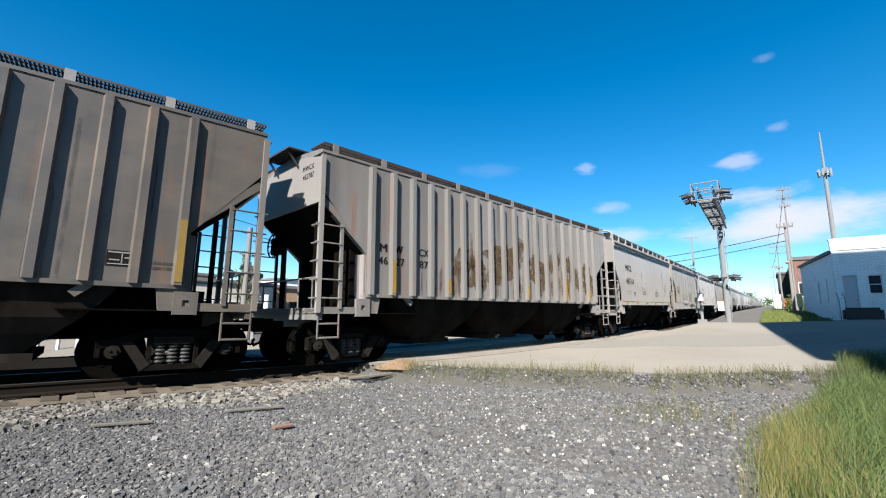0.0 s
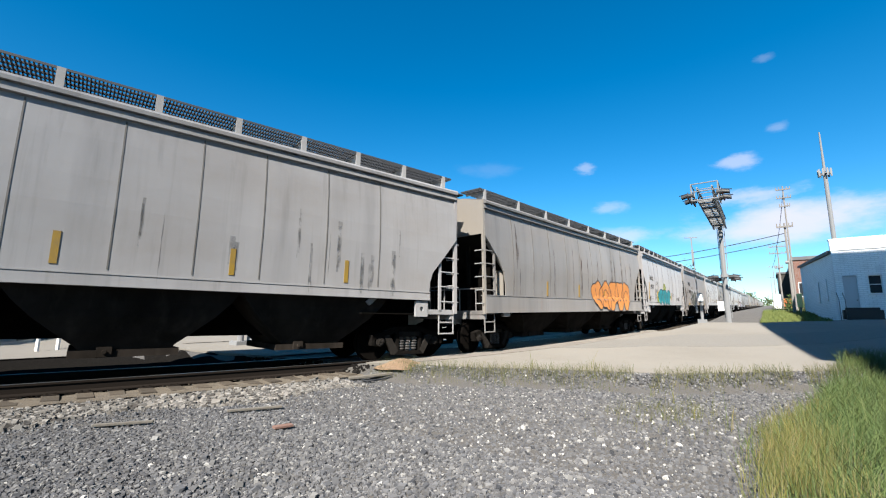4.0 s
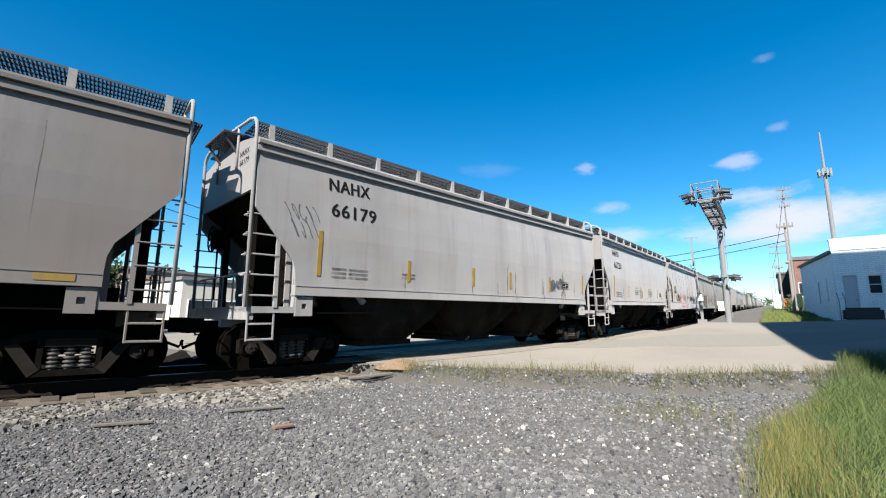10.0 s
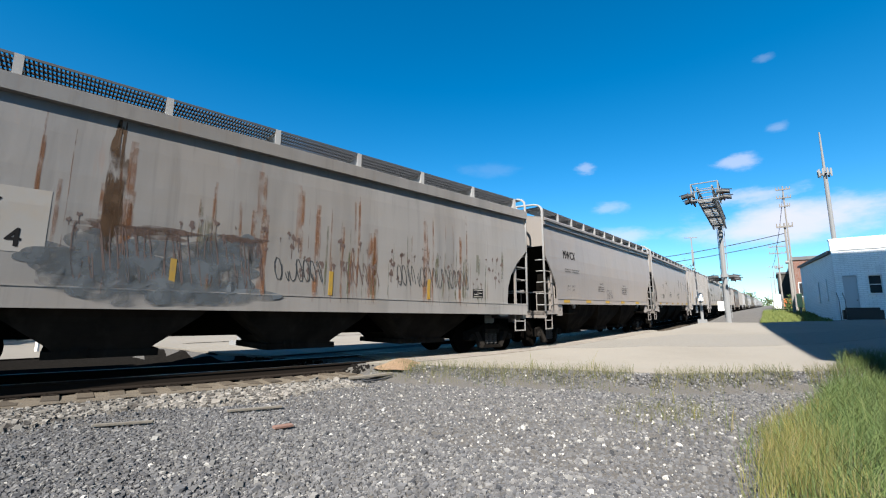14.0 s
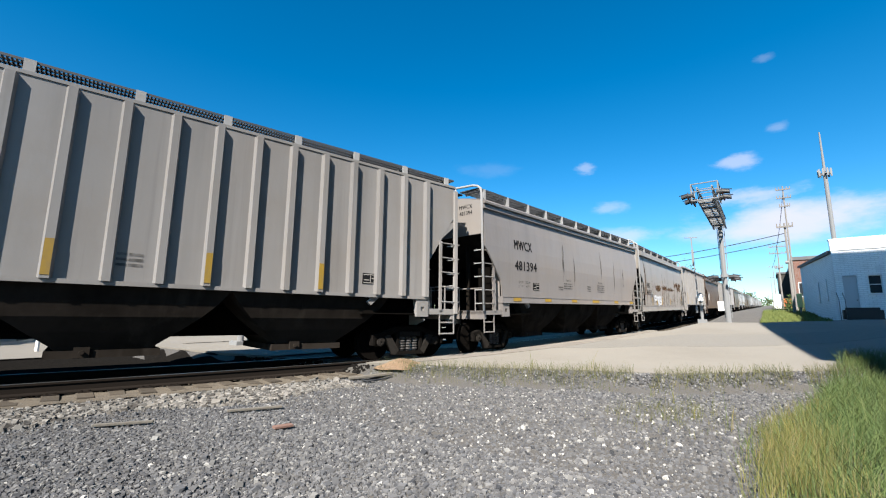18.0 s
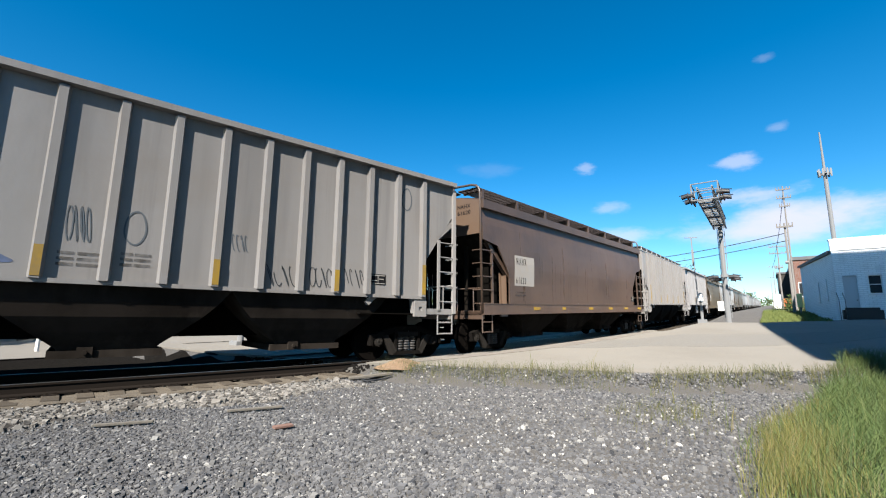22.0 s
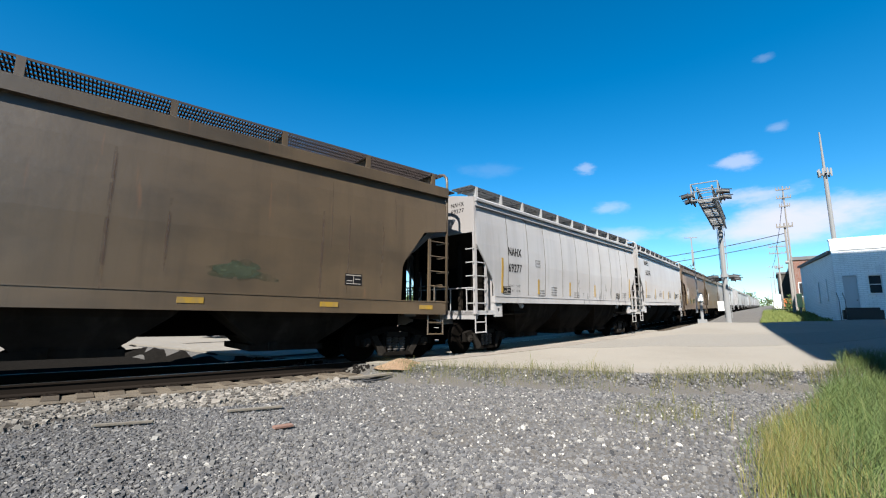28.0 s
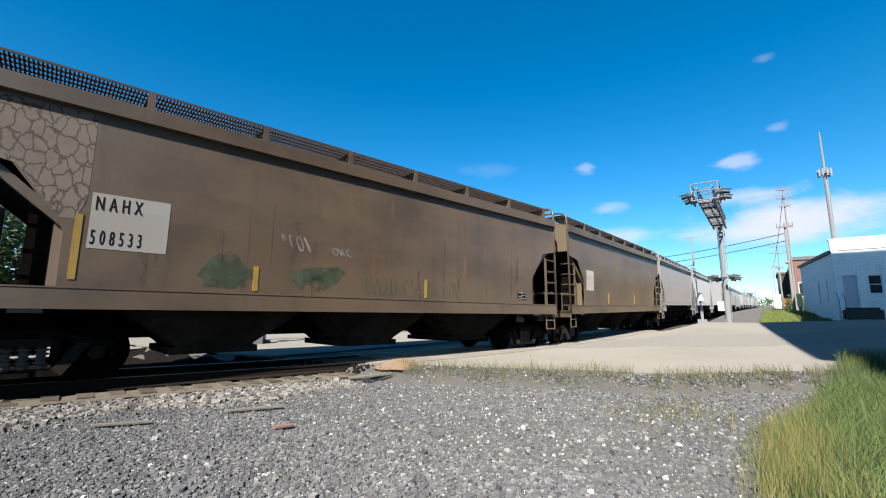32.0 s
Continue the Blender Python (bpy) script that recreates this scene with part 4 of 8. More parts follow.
            for i in range(n):
                u, z = rnd.uniform(u0, u1), rnd.uniform(z0, z1)
                r = rnd.uniform(0.012, 0.05)
                blob(bm, shape, u - start, z, r, r * 1.3, 90 + i, 0.005, 0.5)
                ribbon(bm, shape, [(u - start, z - r * 0.5), (u - start + 0.005, z - r * rnd.uniform(2, 7))], 0.008, 0.0048)
            tagged(part("paint_drips", bm, SPRAY["grime"], car, "dark splashes and drips"), kind="stuff")
        elif what == "run":
            rnd = random.Random(v[-1])
            u0, u1, z0, z1, n, colour = v[:6]
            bm = bmesh.new()
            for i in range(n):
                u, zt = rnd.uniform(u0, u1), rnd.uniform(z0 + 0.3 * (z1 - z0), z1)
                zb = max(z0, zt - rnd.uniform(0.3, 1.0) * (z1 - z0))
                wide = rnd.choice((0.012, 0.02, 0.05, 0.11))
                for q in range(3):
                    du = rnd.uniform(-0.5, 0.5) * wide
                    pts = [(u + du - start + 0.004 * math.sin(w * 9 + i), zt - 0.1 * q + (zb - zt) * w) for w in np.linspace(0, 1, 6)]
                    ribbon(bm, shape, pts, wide * (0.9 - 0.25 * q), 0.003 + 0.0005 * q)
            tagged(part("stain", bm, STAIN[colour], car, "vertical %s stain runs" % colour), kind="stuff")


def end_marks(car, half, lines):
    """Small reporting marks on the end plate that faces the oncoming eye."""
    for i, body in enumerate(lines):
        hang("end_lettering", layered(body, 0.0, 0.48, 0, 0.12, [(0, 0), (0.008, 0)], lambda x, z, d: (-half - 0.034 - d, -0.72 - x, 4.22 - 0.19 * i + z)), M_LETTER, car)


def hopper_car(kind, colour, lines, length, label, ribs=None, marks=(), patch=None, board=True, frame_end="hoop", hand=(), faded=False):
    """kind: ribbed, or curved sides over a thin (smooth), deep or low sill. lines: (words, from, to, foot, top). ribs: count, first, last."""
    car = new("covered_hopper_car")
    tagged(car, label, "railway car", "cars of the train")
    half = L = round(length / 2 - 0.56, 1)
    p, p_end = PAINT[colour], PAINT_SUNLIT_END[colour]
    low = kind == "ribbed"
    rib_at, insets = [], (0.9, 0.9)
    if low:
        n, u0, u1 = ribs or (18, 1.9, length - 1.75)
        rib_at = [u0 + (u1 - u0) * i / (n - 1) - length / 2 for i in range(n)]
        insets = (round(rib_at[0] + half, 2), round(half - rib_at[-1], 2))
    old = colour in ("brown", "rust", "olive", "rusty")
    tone, grate = (p, M_GRATE_RUST) if old else (M_BRACKET, M_GRATE)
    for s in (-1, 1):
        hang("side_sheet", cached("side_sheet/%s/%s/%d/%s" % (kind, L, s, insets), build_side(kind, half, s, insets)), p, car)
        hang("side_sill", cached("side_sill/%s/%s/%d/%s" % (kind, L, s, insets), build_sill(kind, half, s, insets)), p, car)
        if kind in ("ribbed", "smooth"):
            for e, inset in ((-1, insets[0]), (1, insets[1])):
                hang("sill_end", cached("sill_end/%s/%s/%d/%d/%s" % (kind, L, s, e, inset), build_sill_end(kind, half, s, e, inset)), p, car)
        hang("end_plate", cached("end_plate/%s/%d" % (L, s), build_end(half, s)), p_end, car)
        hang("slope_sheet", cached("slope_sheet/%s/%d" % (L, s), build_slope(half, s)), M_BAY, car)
        hang("shear_box", cached("shear_box/%s/%d" % (L, s), build_dark_end_fill(half, s)), M_UNDER, car)
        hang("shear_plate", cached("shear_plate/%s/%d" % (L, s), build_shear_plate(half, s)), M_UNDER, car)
        for y in (-0.75, 0.75):
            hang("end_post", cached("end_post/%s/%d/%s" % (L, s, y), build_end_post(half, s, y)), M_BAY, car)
        cut = (insets[0] if s < 0 else insets[1]) - 0.12 if low else CUT[kind][-1][1]
        for y in (-1, 1):
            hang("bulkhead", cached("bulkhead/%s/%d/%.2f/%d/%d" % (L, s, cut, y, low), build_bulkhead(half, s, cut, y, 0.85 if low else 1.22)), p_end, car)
            hang("slope_flange", cached("slope_flange/%s/%d/%d" % (L, s, y), build_flange(half, s, y)), p, car)
        for z in (1.42, 1.80, 2.18, 2.56, 2.94):
            hang("end_rung", cached("end_rung/%d" % s, build_end_rung(s)), tone, car, pose(s * half, 0, z))
        hang("end_platform", cached("end_platform/%s/%d" % (L, s), build_platform(s, half)), p, car, pose(0, 0, 0.1))
        hang("coupler", cached("coupler/%s/%d" % (L, s), build_coupler(s, half, length / 2 - half)), M_UNDER, car)
        tagged(hang("end_board", cached("end_board/%s/%d" % (L, s), build_end_board(half, s)), grate, car), kind="stuff")
        if frame_end == "hoop":
            hang("end_hoop", cached("end_hoop/%s/%d" % (L, s), build_hoop(half, s), True), tone, car)
        else:
            for y in (-1, 1):
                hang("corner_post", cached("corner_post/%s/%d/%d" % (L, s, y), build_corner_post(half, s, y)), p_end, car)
        if board:
            hang("running_board", cached("running_board/%s/%d/%d" % (L, s, low), build_board(half, s, low)), grate, car)
    hang("roof", cached("roof/%s/%d/%d/%d" % (L, low, board, kind in ("low", "wide")), build_roof(half, low, not board, kind in ("low", "wide"))), p, car)
    if low:
        for x in rib_at:
            hang("rib", cached("rib/-1", build_single_rib(-1)), p, car, pose(x, 0, 0))
        hang("far_side_ribs", cached("ribs/%s/%s/1" % (L, ribs), build_ribs(rib_at, 1)), p, car)
    n = 8 if kind in ("deep", "low", "wide") else 11
    for i in range(n if board else 0):
        x = -half + 0.30 + i * (2 * half - 0.6) / (n - 1)
        hang("bracket", cached("bracket/%d" % low, build_bracket(-1, low)), tone, car, pose(x, 0, 0))
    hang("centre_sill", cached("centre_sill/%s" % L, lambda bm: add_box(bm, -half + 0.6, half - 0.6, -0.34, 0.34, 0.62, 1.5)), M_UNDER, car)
    span = (2 * half - 4.0) / 3
    for i in range(3):
        x = -half + 2.0 + span * (i + 0.5)
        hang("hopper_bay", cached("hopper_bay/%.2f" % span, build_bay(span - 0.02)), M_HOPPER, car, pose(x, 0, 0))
    for s in (-1, 1):
        for e in (-1, 1):
            hang("ladder", cached("ladder/%d/%d" % (s, e), build_ladder(s, -e)), p, car, pose(e * half, 0, 0))
            hang("stirrup_step", cached("stirrup_step/%d" % s, build_step(s)), p, car, pose(-half + 0.02 if e < 0 else half - 0.5, 0, 0))
            hang("jack_pad", cached("jack_pad/%d" % s, build_jack_pad(s)), p, car, pose(e * (half - 1.08), 0, -0.04))
    hang("hand_brake", cached("hand_brake", build_brake), M_UNDER, car, pose(-half - 0.06, 0.55, 2.7))
    hang("air_tank", cached("air_tank", build_tank), M_UNDER, car, pose(-half + 1.3, -0.5, 1.35))
    for e in (-1, 1):
        truck = new("truck")
        truck.parent = car
        truck.matrix_basis = pose(e * (half - 1.12), 0, 0)
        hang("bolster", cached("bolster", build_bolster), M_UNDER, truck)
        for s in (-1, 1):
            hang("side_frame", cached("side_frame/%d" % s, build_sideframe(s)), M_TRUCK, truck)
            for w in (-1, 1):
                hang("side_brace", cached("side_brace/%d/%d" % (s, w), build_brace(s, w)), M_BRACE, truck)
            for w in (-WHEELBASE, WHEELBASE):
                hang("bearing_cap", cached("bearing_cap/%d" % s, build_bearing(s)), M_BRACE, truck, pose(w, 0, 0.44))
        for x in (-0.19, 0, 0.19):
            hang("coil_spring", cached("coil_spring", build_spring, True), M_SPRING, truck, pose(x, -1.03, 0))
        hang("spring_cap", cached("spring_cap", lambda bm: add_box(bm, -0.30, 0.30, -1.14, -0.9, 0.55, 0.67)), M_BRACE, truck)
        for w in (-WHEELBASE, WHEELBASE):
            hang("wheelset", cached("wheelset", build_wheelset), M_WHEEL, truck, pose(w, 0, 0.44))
    if patch:
        x0, x1, z0, z1 = patch
        hang("marking_panel", cached("marking_panel/%s/%s" % (patch, length), side_panel(kind, x0 - length / 2, x1 - length / 2, z0, z1)), M_PLATE, car, label="pale painted panel behind the lettering")
    for body, u0, u1, z0, z1 in lines:
        hang("lettering", side_text(kind, " ".join(body) if kind == "wide" else body, u0 - length / 2, u1 - length / 2, z0, z1, 0.010 if patch else 0.006), M_FADED if faded else M_LETTER, car)
    end_marks(car, half, hand)
    decorate(car, kind, length, marks, rib_at)
    return car, half


# ---------- ground, road, track ----------
M_GRAVEL = material("gravel_ground", (0.07189, 0.06664, 0.0614), 0.95, layers=(
    ((0.09285, 0.08836, 0.08087), (38, 38, 38), 0.48, 0.70, 0.75, 3.0), ((0.0322, 0.03145, 0.03071), (55, 55, 55), 0.52, 0.72, 0.85, 2.0),
    ((0.08836, 0.08087, 0.06964), (0.504, 0.504, 0.504), 0.45, 0.75, 0.55, 4.0), ((0.06964, 0.06964, 0.06964), (1.9, 1.9, 1.9), 0.5, 0.75, 0.4, 4.0)),
    bump=(((42, 42, 42), 0.9, 0.03), ((9, 9, 9), 0.4, 0.04)))
M_ROAD = material("worn_concrete_road", (0.1471, 0.1349, 0.1157), 0.9, layers=(
    ((0.1157, 0.1035, 0.08585), (0.365, 0.365, 0.365), 0.45, 0.7, 0.6, 6.0), ((0.1754, 0.1578, 0.1317), (2.2, 2.2, 2.2), 0.5, 0.8, 0.4, 5.0), ((0.05599, 0.05279, 0.04905), (60, 60, 60), 0.56, 0.75, 0.4, 2.0)),
    bump=(((50, 50, 50), 0.3, 0.006),))
M_ASPHALT = material("asphalt_lane", (0.1314, 0.1219, 0.1066), 0.9, layers=(((0.1314, 0.1243, 0.1125), (1.2, 1.2, 1.2), 0.45, 0.75, 0.6, 6.0), ((0.02709, 0.02709, 0.02709), (70, 70, 70), 0.5, 0.7, 0.5, 2.0)), bump=(((60, 60, 60), 0.3, 0.006),))
M_TURF = material("turf", (0.065, 0.0897, 0.026), 0.95, layers=(((0.1196, 0.1118, 0.0468), (0.584, 0.584, 0.584), 0.45, 0.7, 0.6, 5.0), ((0.0338, 0.052, 0.0156), (6, 6, 6), 0.5, 0.75, 0.7, 4.0)), bump=(((25, 25, 25), 0.7, 0.04),))


def axis_values(parts):
    out = []
    for a, b, n in parts:
        out += list(np.linspace(a, b, n, endpoint=False))
    return np.array(out + [parts[-1][1]])


def sheet(name, xs, ys, mat, lift=0.0, height=land, thick=0.0):
    X, Y = np.meshgrid(xs, ys, indexing="ij")
    Z = height(X, Y) + lift
    v = np.stack([X.ravel(), Y.ravel(), Z.ravel()], 1)
    nx, ny = len(xs), len(ys)
    i, j = np.meshgrid(np.arange(nx - 1), np.arange(ny - 1), indexing="ij")
    a = (i * ny + j).ravel()
    f = np.stack([a, a + ny, a + ny + 1, a + 1], 1)
    ob = from_arrays(name, v, f, mat)
    for p in ob.data.polygons:
        p.use_smooth = True
    return ob


ground_xs = axis_values([(-1500, -100, 8), (-100, -10, 10), (-10, 30, 80), (30, 120, 45), (120, 2500, 24)])
ground_ys = axis_values([(-1500, -60, 8), (-60, -8, 12), (-8, 14, 60), (14, 60, 16), (60, 2500, 20)])
ground = tagged(sheet("ground", ground_xs, ground_ys, M_GRAVEL), "grey gravel ground beside the railway track", "ground", kind="structure")


def road_height(x, y):
    """The road lies level with the rail heads at the crossing."""
    return grade(x) + rise(x, y) - 0.015


def road_sheet(name, a, b, ys, mat, lift, thick):
    """A strip across the track between the fractions a and b of the road's width, with its near edge as a step."""
    rows = []
    for y in ys:
        x0, x1 = road_near(y) + a * road_across(y), road_near(y) + b * road_across(y)
        row = [(x0 - 0.02, y, float(road_height(x0, y)) - thick)]
        for u in np.linspace(0, 1, 14):
            x = x0 + (x1 - x0) * u
            row.append((x, y, float(road_height(x, y)) + lift))
        row.append((x1 + 0.02, y, float(road_height(x1, y)) - thick))
        rows.append(row)
    n = len(rows[0])
    v = np.array(rows).reshape(-1, 3)
    i, j = np.meshgrid(np.arange(len(ys) - 1), np.arange(n - 1), indexing="ij")
    q = (i * n + j).ravel()
    ob = from_arrays(name, v, np.stack([q, q + 1, q + n + 1, q + n], 1), mat)
    return ob


road_ys = np.concatenate([np.linspace(-60, -6, 28), np.linspace(-5.5, 7.6, 54)])
road = tagged(road_sheet("road", 0.0, 1.0, road_ys, M_ROAD, 0.0, 0.3), "pale worn concrete road at a level crossing", "road", kind="structure")
lane = tagged(road_sheet("road_lane", 0.34, 0.60, road_ys, M_ASPHALT, 0.006, 0.02), "darker asphalt lane of the road", "road", kind="structure")
far_ys = np.linspace(10.6, 120, 60)
road_far = tagged(road_sheet("road_far", 0.0, 1.0, far_ys, M_ROAD, 0.0, 0.3), "pale road beyond the railway track", "road", kind="structure")

# The train's shade on the dark ballast bed is put into this near-black colour.
M_SHADED_BED = material("cinder_bed", (0.008, 0.0075, 0.007), 0.95, layers=(((0.017, 0.015, 0.013), (12, 12, 12), 0.48, 0.72, 0.6, 4.0), ((0.012, 0.011, 0.010), (30, 30, 30), 0.5, 0.7, 0.7, 3.0)), bump=(((30, 30, 30), 0.8, 0.03),), spec=0.0)


def bed_strip(name, label, s0, s1, step, off0, off1, mat=None, deep=None):
    rows = []
    for s in np.arange(s0, s1, step):
        row = []
        for o in np.linspace(off0, off1, 9):
            q, _ = track_point(s, o)
            row.append((q.x, q.y, float(land(q.x, q.y)) + 0.014 if deep is None else q.z - deep - 0.02 * (o < off0 + 0.05) + 0.012 * math.sin(s * 7.1 + o * 5)))
        rows.append(row)
    v = np.array(rows).reshape(-1, 3)
    i, j = np.meshgrid(np.arange(len(rows) - 1), np.arange(8), indexing="ij")
    q = (i * 9 + j).ravel()
    tagged(from_arrays(name, v, np.stack([q, q + 1, q + 10, q + 9], 1), mat or M_SHADED_BED), label, "track bed", kind="structure")


bed_strip("track_bed", "dark bed under the railway track, near black for the train's shade", -30, 6.0, 0.5, -0.62, 10.8)
bed_strip("track_bed_far", "dark bed under the railway track, near black for the train's shade", 27, 420, 3.0, -0.9, 3.0)
M_DIRT = material("track_dirt", (0.08618, 0.07068, 0.0527), 0.95, layers=(((0.04526, 0.03844, 0.02976), (5, 5, 5), 0.45, 0.7, 0.7, 5.0), ((0.137, 0.1178, 0.09052), (40, 40, 40), 0.52, 0.72, 0.7, 3.0)), bump=(((45, 45, 45), 0.8, 0.02),))
bed_strip("tie_fill", "brown dirt packed between the ends of the ties", -12, 7.4, 0.25, -0.78, -0.08, M_DIRT, 0.205)
track = tagged(new("railway_track"), "railway track on weathered wooden ties", "railway track", kind="structure")


def rail_mesh(off, s0, s1, step):
    bm = bmesh.new()
    prof = [(-0.07, -0.18), (0.07, -0.18), (0.07, -0.165), (0.012, -0.14), (0.012, -0.045), (0.036, -0.035), (0.036, -0.004), (0.026, 0.0), (-0.026, 0.0), (-0.036, -0.004), (-0.036, -0.035), (-0.012, -0.045), (-0.012, -0.14), (-0.07, -0.165)]
    prev = None
    for s in np.arange(s0, s1, step):
        ring = []
        for dy, dz in prof:
            q, _ = track_point(s, off + dy)
            ring.append(bm.verts.new((q.x, q.y, q.z + dz)))
        if prev:
            for i in range(len(prof)):
                j = (i + 1) % len(prof)
                f = bm.faces.new((prev[i], prev[j], ring[j], ring[i]))
                f.material_index = 1 if i in (6, 7, 8) else 0
        prev = ring
    me = finish(bm, "rail")
    me.materials.append(M_RAIL), me.materials.append(M_RAILTOP)
    return me


for off in (0.0, GAUGE):
    r = new("rail", rail_mesh(off, -30, 60, 0.5))
    r.parent = track
    r = new("rail", rail_mesh(off, 59.5, 600, 12))
    r.parent = track


def build_tie(bm):
    add_box(bm, -0.11, 0.11, -0.62, 2.1, -0.36, -0.185)
    bmesh.ops.bevel(bm, geom=bm.edges[:], offset=0.012, segments=1, affect="EDGES")


def build_plate(bm):
    for y in (0.0, GAUGE):
        add_box(bm, -0.09, 0.09, y - 0.15, y + 0.15, -0.19, -0.172)
        for dy in (-0.1, 0.1):
            for dx in (-0.05, 0.05):
                add_box(bm, dx - 0.012, dx + 0.012, y + dy - 0.012, y + dy + 0.012, -0.175, -0.145)


tie_rnd = random.Random(4)
s = -12.0
while s < 42:
    q, p = track_point(s)
    if not 8.2 < q.x < 27:
        m = Matrix.Translation(q + Vector((0, 0, tie_rnd.uniform(-0.02, 0.0)))) @ pose(0, 0, 0, 0, tie_rnd.uniform(-1, 1), math.degrees(-p) + tie_rnd.uniform(-1.5, 1.5)) @ pose(0, tie_rnd.uniform(-0.07, 0.07), 0)
        hang("tie", cached("tie", build_tie), M_TIE, track, m)
        hang("tie_plate", cached("tie_plate", build_plate), M_RAIL, track, m)
    s += 0.40 if s < 9 else 0.52

# crossing panels between and beside the rails where the road passes
M_PANEL = material("crossing_timber", (0.122, 0.108, 0.094), 0.9, layers=(((0.202, 0.180, 0.144), (2, 2, 2), 0.45, 0.75, 0.6, 5.0),), bump=(((20, 20, 20), 0.4, 0.01),))
for y0, y1 in ((-0.95, -0.09), (0.10, GAUGE - 0.10), (GAUGE + 0.09, GAUGE + 1.1)):
    for s in np.arange(7.8, 25.5, 2.2):
        bm = bmesh.new()
        ends = []
        for ss in (s, s + 2.16):
            row = []
            for off in (y0, y1):
                q, _ = track_point(ss, off)
                row += [(q.x, q.y, q.z - 0.16), (q.x, q.y, q.z - 0.004)]
            ends.append([bm.verts.new(c) for c in row])
        a, b = ends
        for i, j in ((0, 1), (1, 3), (3, 2), (2, 0)):
            bm.faces.new((a[i], a[j], b[j], b[i]))
        bm.faces.new((a[0], a[1], a[3], a[2])), bm.faces.new((b[0], b[1], b[3], b[2]))
        part("crossing_panel", bm, M_PANEL, track)


# ---------- train ----------
N_FAR = 20
gaps = [GAPS[0] - 14.9] + GAPS
while len(gaps) < len(GAPS) + 1 + N_FAR:
    gaps.append(gaps[-1] + 14.9)

SEAMS = ("seam", 2.0, 3.25, 4.4, 5.75, 6.95, 8.1, 9.2, 10.5, 11.8)
WARN = (("words", "WARNING", 8.68, 9.15, 2.30, 2.37), ("bars", 8.6, 2.2, 0.75, 4), ("words", "WARNING", 5.6, 6.02, 2.27, 2.34), ("bars", 5.46, 2.16, 0.7, 3))
DATA = (("words", "LD LMT   220300", 2.3, 3.0, 2.07, 2.14), ("words", "LT  WT    60700", 2.3, 3.0, 1.94, 2.01))
DATA69 = (("words", "LD LMT   220300", 2.05, 2.75, 1.92, 1.98), ("words", "LT  WT    60700", 2.05, 2.75, 1.79, 1.85), ("plate", (1.76, 1.70)), ("box", (3.78, 2.65)))
YV69 = (("yv", 1.78, 2.74, 1.72), ("yv", 1.74, 2.22, 3.97, 6.32, 8.72, 11.0))
YV66 = (("yv", 1.85, 2.78, 1.9), ("yv", 1.85, 2.36, 4.3, 6.69, 8.43, 10.72), ("yv", 1.85, 2.55, 13.1))


def mw(number, u=2.12):
    return [("MWCX", u, u + 1.10, 3.11, 3.41), (number, u, u + 1.36, 2.47, 2.76)]


def na69(number, u=2.05):
    return [("NAHX", u, u + 0.76, 2.89, 3.14), (number, u, u + 0.76, 2.39, 2.64)]


def na66(number, u=2.0):
    return [("NAHX", u, u + 1.05, 3.69, 3.96), (number, u + 0.06, u + 1.22, 3.13, 3.42)]


